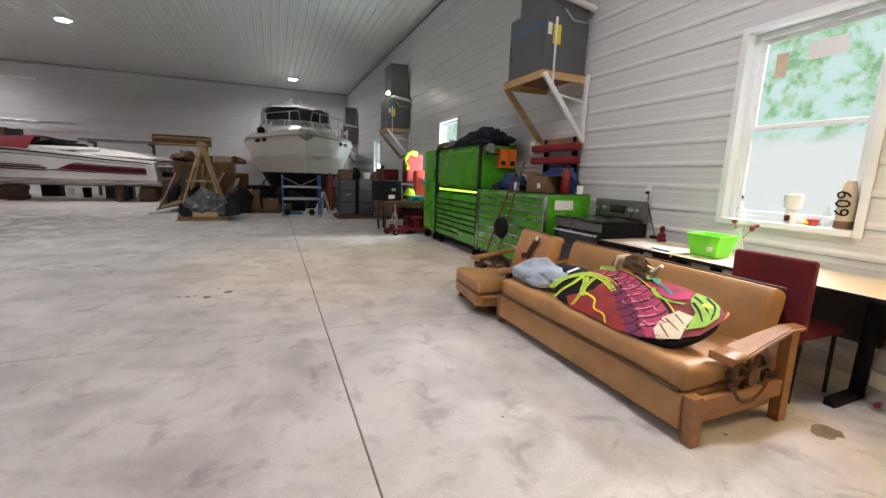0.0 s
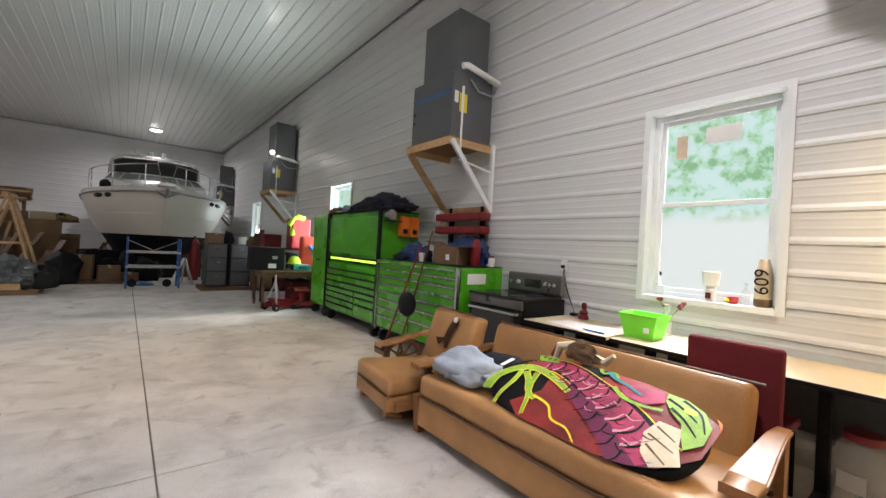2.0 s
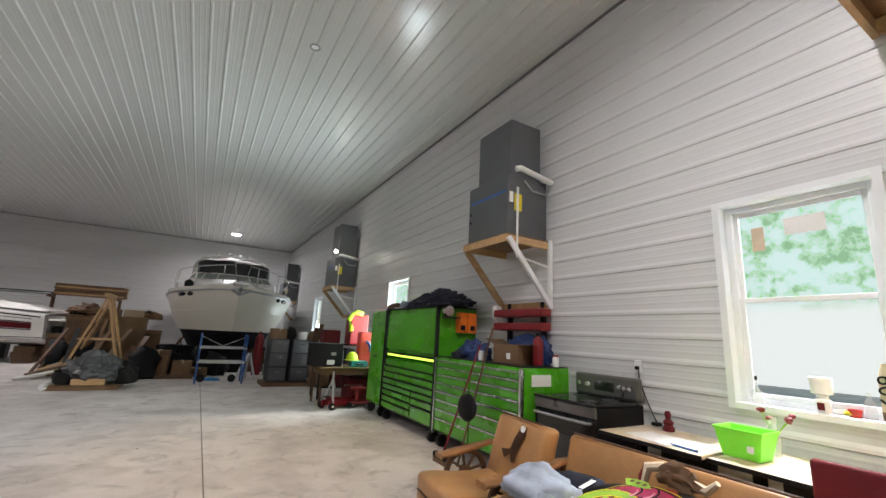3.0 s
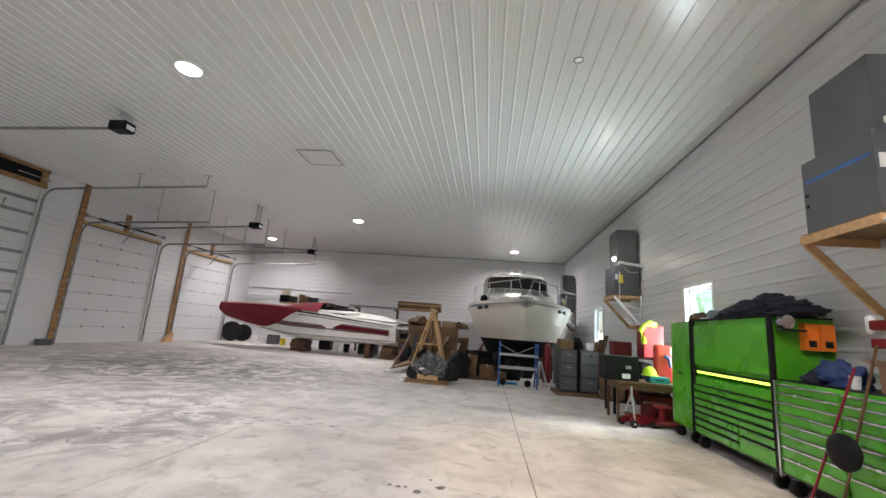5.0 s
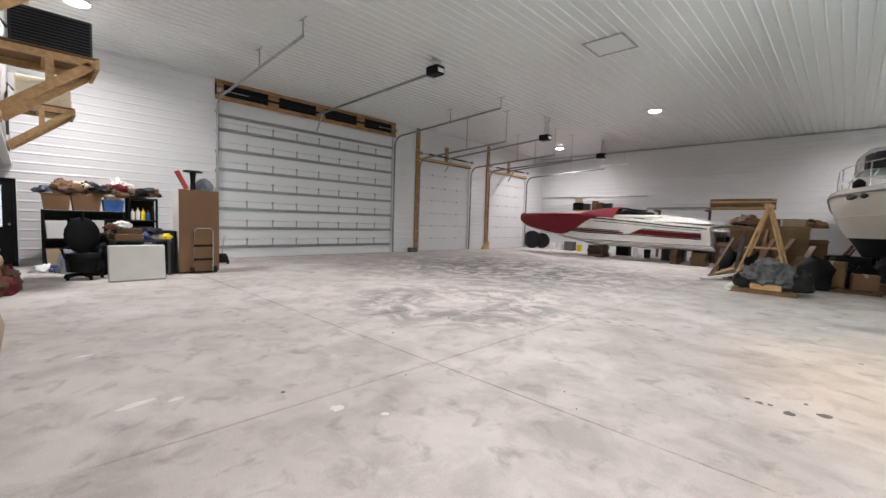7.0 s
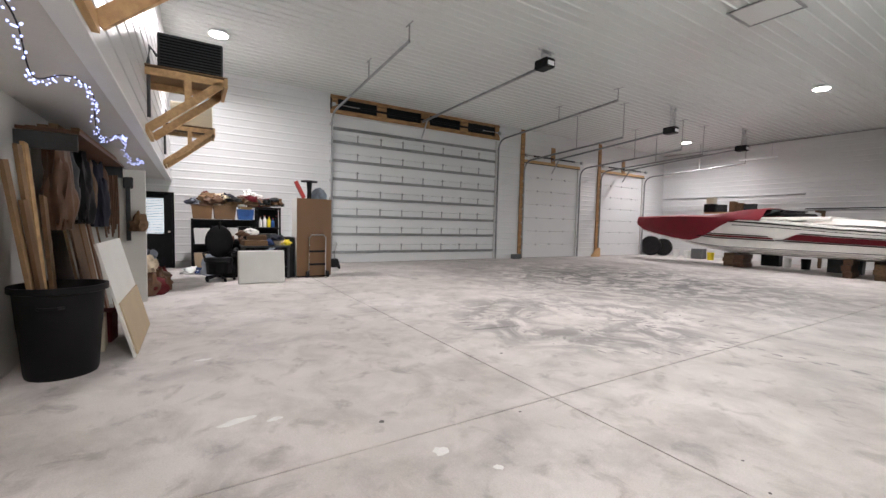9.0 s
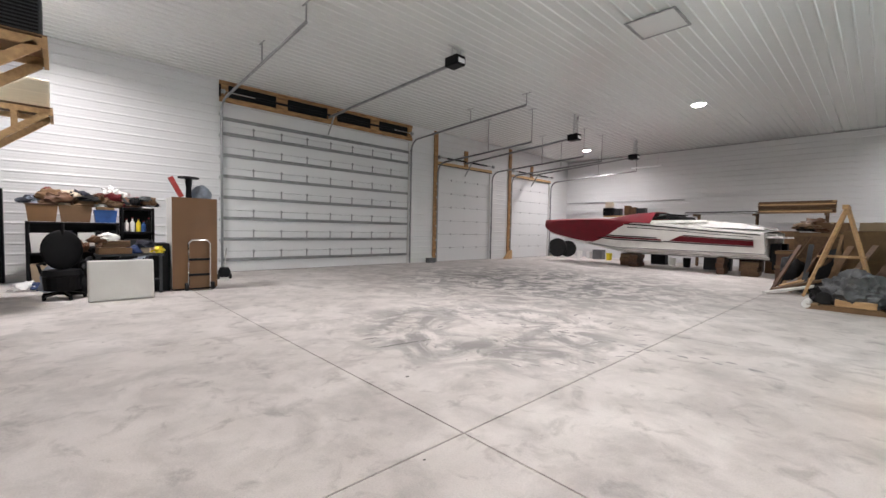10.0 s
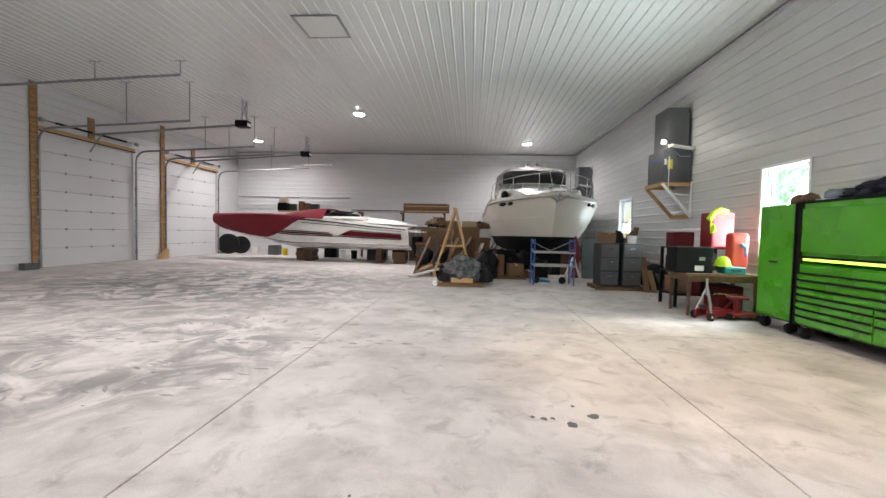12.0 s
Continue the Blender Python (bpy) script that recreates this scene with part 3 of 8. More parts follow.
# ---------------------------------------------------------------- air handlers on brackets (east wall)
def air_handler(y, top):
    f = thing("air_handler", "tall dark grey two-piece air handler on a wall bracket", "air handler", (2.85, y, 2.74), 0, "air handlers on the east wall")
    part("lower_cabinet", B(0.0, 0.66, -0.43, 0.43, 0.0, 0.80, 0.008), GREY_SHEET, f)
    part("upper_cabinet", B(0.1, 0.62, -0.36, 0.36, 0.805, top, 0.008), GREY_SHEET, f)
    part("seam", B(0.09, 0.63, -0.37, 0.37, 0.8, 0.815), GALV, f)
    part("energy_label", B(0.11, 0.23, -0.434, -0.431, 0.32, 0.55), YELLOW, f, "yellow energy label")
    part("paper_label", B(0.03, 0.09, -0.434, -0.431, 0.42, 0.56), PAPER, f)
    part("blue_tape", B(-0.003, -0.001, -0.40, 0.38, 0.55, 0.585), BLUE, f, "strip of blue tape")
    part("condensate_pipe", T([(0.13, -0.47, 0.62), (0.13, -0.47, -0.28), (0.3, -0.47, -0.3), (0.68, -0.47, -0.36)], 0.016, 8), PVC, f)
    part("vent_pipe", T([(0.1, -0.47, 0.86), (0.16, -0.49, 0.88), (0.7, -0.49, 0.80)], 0.04, 10), PVC, f, "white plastic flue pipe")
    smooth(part("flex_line", T([(0.25, -0.46, 0.74), (0.38, -0.47, 0.62), (0.6, -0.47, 0.62), (0.68, -0.46, 0.7)], 0.012, 6), GALV, f))
    for z in (0.28, 0.4):
        part("screw_clip", B(-0.01, 0.0, 0.36, 0.39, z, z + 0.03), BLACK, f)
    b = thing("wall_bracket", "pine and white-painted timber wall bracket shelf", "bracket", (2.85, y, 1.86), 0, "equipment brackets")
    part("deck", B(-0.03, 0.70, -0.47, 0.47, 0.86, 0.878), PLY, b)
    bm = bmesh.new()
    for s in (-1, 1):
        box(bm, -0.03, 0.70, s * 0.45 - 0.02, s * 0.45 + 0.02, 0.77, 0.858)
    box(bm, -0.05, -0.03, -0.47, 0.47, 0.77, 0.86)
    part("shelf_frame", bm, PINE, b)
    part("wall_plate", B(0.64, 0.69, -0.47, 0.47, 0.0, 0.09), PINE, b)
    part("far_brace", beam(bmesh.new(), (0.0, 0.45, 0.78), (0.67, 0.45, 0.05), 0.038, 0.085), PINE, b)
    part("near_brace", beam(bmesh.new(), (-0.02, -0.49, 0.82), (0.68, -0.49, 0.02), 0.038, 0.06), VINYL, b, "white-painted diagonal brace")
    part("near_post", B(0.65, 0.69, -0.51, -0.46, 0.0, 0.88), VINYL, b, "white-painted upright")
    return f


air_handler(7.25, 1.62)
air_handler(15.0, 1.84)
wlm = thing("work_light", "small round white work light clipped to the air handler, lit", "light", (2.86, 14.6, 3.72))
smooth(part("globe", L([(0, -0.06), (0.045, -0.045), (0.065, 0), (0.045, 0.045), (0, 0.06)], 16), glow("warm_globe", (1.0, 0.93, 0.82), 8), wlm, "glowing white globe"))
part("clip", B(-0.015, 0.06, -0.015, 0.015, 0.058, 0.085), BLACK, wlm)
wll = bpy.data.lights.new("work_lamp", "POINT")
wll.energy, wll.color, wll.shadow_soft_size = 14, (1.0, 0.93, 0.82), 0.07
new("work_lamp", wll).location = (2.72, 14.5, 3.70)
air_handler(23.4, 1.72)


# ---------------------------------------------------------------- green tool chests
def drawer(bm_face, bm_trim, y0, y1, z0, z1, x=0.0):
    box(bm_face, x - 0.022, x, y0 + 0.006, y1 - 0.006, z0 + 0.005, z1 - 0.03)
    box(bm_trim, x - 0.034, x, y0 + 0.006, y1 - 0.006, z1 - 0.03, z1 - 0.008)


def casters(t, xs, ys):
    for x in xs:
        for y in ys:
            c = smooth(part("caster", L([(0.0, -0.02), (0.045, -0.018), (0.05, -0.028), (0.078, -0.028), (0.085, 0), (0.078, 0.028), (0.05, 0.028), (0.045, 0.018), (0.0, 0.02)], 18, (x, y, 0.085), "y"), RUBBER, t))
            part("fork", B(x - 0.03, x + 0.03, y - 0.04, y + 0.04, 0.165, 0.19), STEEL, c)


def chest(name, label, y0, y1, h, columns, depth=0.68, top_x=0.0, trim=None, base=0.20):
    t = thing(name, label, "tool chest", (2.74, y0, 0), 0, "green tool chests")
    w = y1 - y0
    part("body", B(0.0, depth, 0.0, w, base, h, 0.01), GREEN, t)
    casters(t, (0.07, depth - 0.08), (0.12, w - 0.12))
    part("chassis", B(0.02, depth - 0.02, 0.02, w - 0.02, base - 0.02, base), BLACK, t)
    for ya, yb, zs in columns:
        for za, zb in zip(zs, zs[1:]):
            d = part("drawer", B(-0.02, -0.001, ya + 0.006, yb - 0.006, za + 0.006, zb - 0.028, 0.003, 1), GREEN, t)
            part("drawer_pull", B(-0.036, -0.001, ya + 0.006, yb - 0.006, zb - 0.027, zb - 0.008, 0.003, 1), trim or BLACK, d)
    return t


# low roll cabinet next to the stove
lo = chest("roll_cabinet", "lime green roll cabinet with aluminium drawer pulls", 6.38, 8.20, 1.17,
           [(0.04, 0.92, [0.22, 0.44, 0.59, 0.72, 0.84, 0.95, 1.05, 1.14]), (0.95, 1.76, [0.22, 0.38, 0.50, 0.62, 0.73, 0.84, 0.95, 1.05, 1.14])], trim=STEEL)
part("top_mat", B(0.0, 0.68, 0.0, 1.82, 1.172, 1.18), BLACK, lo)
for y in (0.0, 1.79):
    part("corner_post", B(-0.03, 0.02, y, y + 0.03, 0.16, 1.16), STEEL, lo)
part("paper_notice", B(0.12, 0.40, -0.006, -0.002, 0.98, 1.10), PAPER, lo, "white printed notice")
# main cabinet with hutch
hu = chest("hutch_cabinet", "tall lime green tool cabinet with lit hutch", 8.22, 10.10, 1.02,
           [(0.05, 0.70, [0.22, 0.42, 0.53, 0.62]), (0.73, 1.84, [0.22, 0.33, 0.43, 0.53, 0.62]), (0.05, 1.84, [0.62, 0.72, 0.83, 0.93])])
part("hutch_body", B(0.02, 0.68, 0.0, 1.88, 1.12, 1.88, 0.012), GREEN, hu)
part("hutch_back", B(0.60, 0.68, 0.03, 1.85, 1.02, 1.12), GREEN, hu)
part("hutch_door", B(-0.005, 0.018, 0.06, 1.82, 1.20, 1.80, 0.01), GREEN, hu)
for y in (0.0, 1.83):
    part("corner_post", B(-0.012, 0.03, y - 0.01, y + 0.06, 0.18, 1.88, 0.006), BLACK, hu)
part("hutch_cap", B(-0.02, 0.68, 0.0, 1.88, 1.882, 1.90), BLACK, hu)
part("hutch_rail", B(-0.015, 0.02, 0.05, 1.83, 1.12, 1.15), BLACK, hu)
LEDGREEN = glow("green_led_strip", (0.62, 1.0, 0.10), 3.0)
part("led_strip", B(0.02, 0.05, 0.06, 1.80, 1.085, 1.115), LEDGREEN, hu, "glowing green LED strip")
part("worktop", B(0.0, 0.60, 0.05, 1.83, 1.022, 1.035), GREEN, hu)
# side locker
lk = chest("side_locker", "narrow lime green side locker with black trim", 10.12, 10.87, 1.88, [])
part("locker_door", B(-0.02, -0.001, 0.03, 0.70, 0.24, 1.84, 0.008), GREEN, lk)
part("handle", B(-0.035, -0.02, 0.3, 0.48, 1.02, 1.05, 0.004), BLACK, lk, "black latch handle")
part("edge_trim", B(-0.022, 0.68, 0.005, 0.028, 0.16, 1.885), BLACK, lk)

# ---------------------------------------------------------------- cabin cruiser on stands
def cruiser():
    c = thing("cabin_cruiser", "large cream white cabin cruiser with black bottom paint on stands", "boat", (0.64, 16.2, 0), 0)
    N = 22
    LEN = 9.4

    def st(u):
        """Half beams and heights at u (0 bow, 1 stern)."""
        deck_b = 1.93 * (1 - (1 - min(1, u * 2.9)) ** 2.4)
        deck_b = max(deck_b, 0.015)
        deck_z = 2.62 - 0.30 * min(1, u * 1.6)
        ch_b = 1.46 * (1 - (1 - min(1, max(0, u) * 2.5)) ** 2.3)
        ch_z = 1.30 - 0.05 * min(1, u * 1.5)
        keel_z = 1.24 - 0.79 * (1 - (1 - min(1, u * 4.5)) ** 2)
        y = LEN * u + 0.9 * (1 - u) ** 3 * 0
        return deck_b, deck_z, max(ch_b, 0.01), ch_z, keel_z, y
    top, bot, deck = [], [], []
    for i in range(N + 1):
        u = (i / N) ** 1.6
        b, dz, cb, cz, kz, y = st(u)
        rake = 1.0 * (1 - u) ** 4
        yd, yc = y - 0.0, y + rake * 0.55
        half = [(b * 0.985, yd, dz), (b, yd + 0.01, dz - 0.12)]
        for g in (0.3, 0.5, 0.72, 1.0):
            w = 1 - (1 - g) ** 0.75 if g < 1 else 1.0
            half.append((b + (cb - b) * w, yd + (yc - yd) * g, dz - 0.12 + (cz - dz + 0.12) * g))
        top.append(half)
        yk = y + rake * 0.95
        bot.append([(cb, yc, cz), (cb * 0.96, yc, cz - 0.05), (cb * 0.78, yc * 0.6 + yk * 0.4, kz + (cz - kz) * 0.38), (0.0, yk, kz)])
        deck.append([(b, yd, dz), (b * 0.6, yd, dz + 0.10), (0, yd, dz + 0.14)])

    def both(rings, name, m, lab=""):
        bm = bmesh.new()
        skin(bm, rings, False)
        skin(bm, [[(-x, y, z) for x, y, z in r] for r in rings], False)
        bmesh.ops.remove_doubles(bm, verts=bm.verts[:], dist=0.035)
        return smooth(part(name, bm, m, c, lab), 50)
    both(top, "topside", GEL, "cream gelcoat topsides")
    both(bot, "bottom", ANTIFOUL, "black antifouling bottom")
    both(deck, "foredeck", GEL_WHITE)
    b, dz, cb, cz, kz, y = st(1)
    bm = bmesh.new()
    f = [bm.verts.new(p) for p in ((b, y, dz), (cb, y, cz), (0, y, kz), (-cb, y, cz), (-b, y, dz))]
    bm.faces.new(f)
    bmesh.ops.solidify(bm, geom=bm.faces[:], thickness=0.05)
    part("transom", bm, GEL, c)
    for s in (-1, 1):
        bm = tube(bmesh.new(), [(s * (r[1][0] + 0.012), r[1][1] - 0.01, r[1][2]) for r in top], 0.03, 6)
        part("rub_rail", bm, GALV, c)
        part("hull_crease", T([(s * (r[3][0] + 0.002), r[3][1], r[3][2]) for r in top[2:]], 0.012, 6), GEL, c)
        # rail
        pts = []
        for i in range(0, 13):
            r = top[i][0]
            pts.append((s * max(0.22, r[0] * 0.93), r[1] + (0.12 if i == 0 else 0.05) - 0.25 * (i == 0), r[2] + (0.62 if i < 11 else 0.62 - 0.28 * (i - 10))))
            if i in (1, 3, 6, 9, 12):
                part("rail_post", T([(s * r[0] * 0.93, r[1] + 0.05, r[2] + 0.03), pts[-1]], 0.014, 6), STEEL, c)
        part("bow_rail", T(pts, 0.014, 8), STEEL, c)
        for k in (6, 7):
            r = top[k]
            q = Vector(r[1]) * 0.72 + Vector(r[2]) * 0.28
            tg = (Vector(top[k + 1][1]) - Vector(top[k - 1][1])).normalized()
            nm = tg.cross(Vector((0, 0, 1)))
            bm = bmesh.new()
            bmesh.ops.create_uvsphere(bm, u_segments=14, v_segments=8, radius=1)
            for v in bm.verts:
                w = q + tg * v.co.x * (0.19 if k == 7 else 0.12) + nm * v.co.y * 0.045 + Vector((0, 0, v.co.z * 0.07))
                v.co = Vector((s * w.x, w.y, w.z))
            smooth(part("porthole", bm, SMOKE, c, "dark oval porthole"))
    part("bow_rail_front", T([(-0.22, -0.08, 3.24), (0, -0.16, 3.25), (0.22, -0.08, 3.24)], 0.018, 8), STEEL, c)
    # pulpit and anchor
    part("pulpit", B(-0.2, 0.2, -0.35, 0.5, 2.60, 2.68, 0.03), GEL_WHITE, c)
    bm = beam(bmesh.new(), (0, -0.42, 2.56), (0, 0.12, 2.36), 0.08, 0.09)
    beam(bm, (-0.24, -0.40, 2.46), (0, -0.12, 2.34), 0.10, 0.05)
    beam(bm, (0.24, -0.40, 2.46), (0, -0.12, 2.34), 0.10, 0.05)
    part("anchor", bm, GALV, c)
    smooth(part("windlass", L([(0.0, 0.0), (0.12, 0.0), (0.1, 0.1), (0.05, 0.16), (0.0, 0.17)], 14, (0.0, 0.75, 2.70)), STEEL, c))
    # cabin trunk, windscreen, hardtop
    rings = []
    for y, w, h in ((0.9, 0.55, 0.10), (1.6, 1.05, 0.30), (2.6, 1.42, 0.46), (3.6, 1.58, 0.54), (4.4, 1.62, 0.55)):
        z = 2.48
        rings.append([(-w, y, z), (-w * 0.92, y, z + h), (0, y, z + h + 0.07), (w * 0.92, y, z + h), (w, y, z)])
    smooth(part("cabin_trunk", skin(bmesh.new(), rings), GEL_WHITE, c), 50)
    ws0, ws1 = [], []
    for k in range(9):
        a = math.pi * k / 8
        ws0.append((-1.55 * math.cos(a), 4.6 - 1.1 * math.sin(a), 2.98))
        ws1.append((-1.32 * math.cos(a), 4.95 - 0.85 * math.sin(a), 3.34))
    for k in range(8):
        bm = skin(bmesh.new(), [[ws0[k], ws0[k + 1]], [ws1[k], ws1[k + 1]]], False)
        part("windscreen_pane", bm, BOATGLASS, c)
    bm = tube(tube(bmesh.new(), ws1, 0.028, 6), ws0, 0.028, 6)
    for k in (0, 2, 3, 5, 6, 8):
        tube(bm, [ws0[k], ws1[k]], 0.024, 6)
    part("windscreen_frame", bm, GEL_WHITE, c, "white windscreen frame")
    part("coaming", B(-1.75, 1.75, 4.3, 9.2, 2.3, 2.80, 0.1, 3), GEL_WHITE, c)
    rings = []
    for y, w, z0, z1 in ((4.25, 1.16, 3.34, 3.66), (4.6, 1.24, 3.34, 3.88), (6.2, 1.3, 3.34, 3.98), (7.6, 1.25, 3.34, 3.96)):
        rings.append([(-w, y, z0), (-w, y, z1 - 0.12), (-w * 0.85, y, z1), (0, y, z1 + 0.05), (w * 0.85, y, z1), (w, y, z1 - 0.12), (w, y, z0)])
    smooth(part("canopy", skin(bmesh.new(), rings), CANOPY, c, "black canvas canopy front"), 40)
    rings = []
    for y, w, z1 in ((4.5, 1.16, 3.92), (4.9, 1.30, 4.05), (6.4, 1.38, 4.12), (7.8, 1.34, 4.10)):
        rings.append([(-w - 0.06, y + 0.15, z1 - 0.62), (-w - 0.02, y + 0.05, z1 - 0.22), (-w * 0.86, y, z1 - 0.03), (-w * 0.4, y, z1 + 0.05), (0, y, z1 + 0.07), (w * 0.4, y, z1 + 0.05), (w * 0.86, y, z1 - 0.03), (w + 0.02, y + 0.05, z1 - 0.22), (w + 0.06, y + 0.15, z1 - 0.62)])
    bm = skin(bmesh.new(), rings, False)
    bmesh.ops.solidify(bm, geom=bm.faces[:], thickness=0.06)
    smooth(part("hardtop", bm, GEL_WHITE, c, "white fibreglass hardtop"), 50)
    for s in (-1, 1):
        part("arch_leg", beam(bmesh.new(), (s * 1.42, 6.9, 2.75), (s * 1.36, 6.3, 3.75), 0.08, 0.5), GEL_WHITE, c)
    for x, m in ((-0.42, GEL_WHITE), (-0.14, STEEL), (0.14, STEEL), (0.42, GEL_WHITE)):
        l = part("spotlight", L([(0.0, 0.0), (0.07, 0.0), (0.09, 0.1), (0.085, 0.14), (0.0, 0.14)], 14, (x * 1.4, 5.35, 4.27), "y"), m, c, "roof spotlight")
        part("stalk", T([(x * 1.4, 5.42, 4.10), (x * 1.4, 5.42, 4.25)], 0.02, 6), STEEL, l)
    for s, y in ((-1, 2.2),):
        bm = blob((s * 1.35, y, 2.62), (0.14, 0.2, 0.16), 0.12, 2, 3, 2)
        smooth(part("fender", bm, RUBBER, c, "black rolled fender"))
    # stands and blocks
    for s in (-1, 1):
        for y in (2.4, 5.5, 8.2):
            bm = bmesh.new()
            for k in range(3):
                a = k * 2.1 + s
                beam(bm, (s * 1.45, y, 0.75), (s * 1.45 + 0.4 * math.cos(a), y + 0.4 * math.sin(a), 0.0), 0.04, 0.04)
            beam(bm, (s * 1.45, y, 0.7), (s * 1.3, y, 1.0), 0.05, 0.05)
            part("stand", bm, DARKWOOD, c, "rusty steel boat stand")
    for y in (2.6, 5.0, 7.6):
        part("keel_block", B(-0.25, 0.25, y - 0.25, y + 0.25, 0.0, 0.46, 0.01, 1), OLDWOOD, c)
    return c


BOATGLASS = make("boat_windscreen", (0.36, 0.40, 0.37), 0.12, 0, 0.1, 3, 30, 0.0)
CANOPY = make("black_canvas", (0.015, 0.015, 0.017), 0.55, 0, 0.2, 3, 60, 0.05)
cruiser()


# ---------------------------------------------------------------- red and white speedboat
def speedboat():
    LEN = 9.45
    c = thing("speedboat", "white offshore speedboat with red stripes and red bow cover", "boat", (-8.95, 21.75, 0), -5.0)
    N = 26
    # local x from bow (-LEN/2) to stern

    def st(u):
        b = 1.22 * (1 - (1 - min(1, u * 1.7 + 0.015)) ** 2.0)
        dz = 1.90 + 0.10 * math.sin(min(1, u * 1.2) * math.pi) - 0.42 * u ** 2
        cb = 1.02 * (1 - (1 - min(1, u * 1.6)) ** 1.6)
        cz = 1.60 - 0.80 * min(1, u * 2.2) ** 0.5
        kz = 1.66 - 1.12 * (1 - (1 - min(1, u * 1.9)) ** 1.8)
        return max(b, 0.04), dz, max(cb, 0.02), cz, min(kz, cz - 0.02)
    sides, bots, decks = [], [], []
    for i in range(N + 1):
        u = i / N
        b, dz, cb, cz, kz = st(u)
        x = -LEN / 2 + LEN * u
        sides.append([(x, b, dz), (x, b * 1.0, dz - 0.10), (x, (b + cb) / 2, (dz * 0.5 + cz * 0.5)), (x, cb, cz)])
        bots.append([(x, cb, cz), (x, cb - 0.05 * min(1, u * 5), cz - 0.04), (x, cb * 0.5, (cz + kz) / 2), (x, 0, kz)])
        decks.append([(x, b, dz), (x, b * 0.6, dz + 0.05), (x, 0, dz + 0.08)])

    def both(rings, name, m, lab=""):
        bm = bmesh.new()
        skin(bm, rings, False)
        skin(bm, [[(x, -y, z) for x, y, z in r] for r in rings], False)
        bmesh.ops.remove_doubles(bm, verts=bm.verts[:], dist=0.004)
        return smooth(part(name, bm, m, c, lab), 50)
    both(sides, "topside", GEL_WHITE)
    both(bots, "bottom", GEL_WHITE)
    both(decks, "deck", GEL_WHITE)
    b, dz, cb, cz, kz = st(1)
    bm = bmesh.new()
    x = LEN / 2
    bm.faces.new([bm.verts.new(p) for p in ((x, b, dz), (x, cb, cz), (x, 0, kz), (x, -cb, cz), (x, -b, dz))])
    bmesh.ops.solidify(bm, geom=bm.faces[:], thickness=0.04)
    part("transom", bm, GEL_WHITE, c)
    # stripes lie on the camera-side and far topsides

    def stripe(u0, u1, f0, f1, m, name, lab, slant=0.0):
        for s in (-1, 1):
            bm = bmesh.new()
            k = 14
            rows = []
            for i in range(k + 1):
                row = []
                for f, lead in ((f0, slant), (f1, 0.0)):
                    g = f
                    u = u0 + (u1 - u0) * i / k + lead * (1 - i / k)
                    bb, dz_, cb_, cz_, kz_ = st(u)
                    xx = -LEN / 2 + LEN * u
                    z = dz_ * (1 - g) + cz_ * g
                    y = (bb * (1 - g) + cb_ * g) + 0.03
                    row.append((xx, s * y, z))
                rows.append(row)
            skin(bm, rows, False)
            bmesh.ops.solidify(bm, geom=bm.faces[:], thickness=0.006)
            part(name, bm, m, c, lab)
    stripe(0.36, 0.66, 0.60, 0.66, CANVAS_RED, "stripe", "thin dark red hull stripe")
    stripe(0.69, 0.97, 0.41, 0.64, CANVAS_RED, "stripe", "broad red hull stripe", 0.045)
    stripe(0.36, 0.665, 0.68, 0.72, BLACK, "pinstripe", "black pinstripe")
    stripe(0.40, 0.645, 0.545, 0.58, BLACK, "pinstripe", "black pinstripe")
    stripe(0.665, 0.97, 0.66, 0.70, BLACK, "pinstripe", "black pinstripe", 0.006)
    stripe(0.74, 0.97, 0.36, 0.395, BLACK, "pinstripe", "black pinstripe", 0.006)
    stripe(0.45, 0.99, 0.08, 0.13, BLACK, "rub_rail", "black rub rail")
    stripe(0.52, 0.97, 0.21, 0.235, BLACK, "pinstripe", "black pinstripe")
    for s in (-1, 1):
        for f in (0.3, 0.62):
            bm = T([(r[0][0], s * (r[1][1] * (1 - f)), r[1][2] * (1 - f) + r[3][2] * f - 0.004) for r in bots[6:]], 0.018, 6)
            part("strake", bm, GEL_WHITE, c)
        part("chine_line", T([(r[3][0], s * (r[3][1] + 0.012), r[3][2]) for r in sides[8:]], 0.012, 6), GREY_SHEET, c)
    # bow cover: canvas over the fore half, peaked at the screen
    rings = []
    for i in range(0, 18):
        u = i / N * 0.95
        bb, dz_, cb_, cz_, kz_ = st(u)
        xx = -LEN / 2 + LEN * u - (0.05 if i == 0 else 0)
        q = min(1.0, max(0.0, (u - 0.30) / 0.27))
        g = max(0.03, 0.96 * (1 - q * q * (3 - 2 * q)))
        peak = 0.0 if u < 0.40 else 0.36 * min(1.0, (u - 0.40) / 0.17)
        lowz = dz_ * (1 - g) + cz_ * g
        yb = bb * (1 - g) + cb_ * g + 0.025
        rings.append([(xx, yb, lowz), (xx, (yb + bb) / 2 + 0.05, (lowz + dz_) / 2), (xx, bb + 0.03, dz_ + 0.02), (xx, bb * 0.7, dz_ + 0.06 + peak * 0.9), (xx, 0, dz_ + 0.1 + peak)])
    bm = skin(bmesh.new(), rings, False)
    skin(bm, [[(x_, -y_, z_) for x_, y_, z_ in r] for r in rings], False)
    bmesh.ops.remove_doubles(bm, verts=bm.verts[:], dist=0.004)
    crumple(bm, 0.015, 3)
    smooth(part("bow_cover", bm, CANVAS_RED, c, "dark red canvas bow cover"), 60)
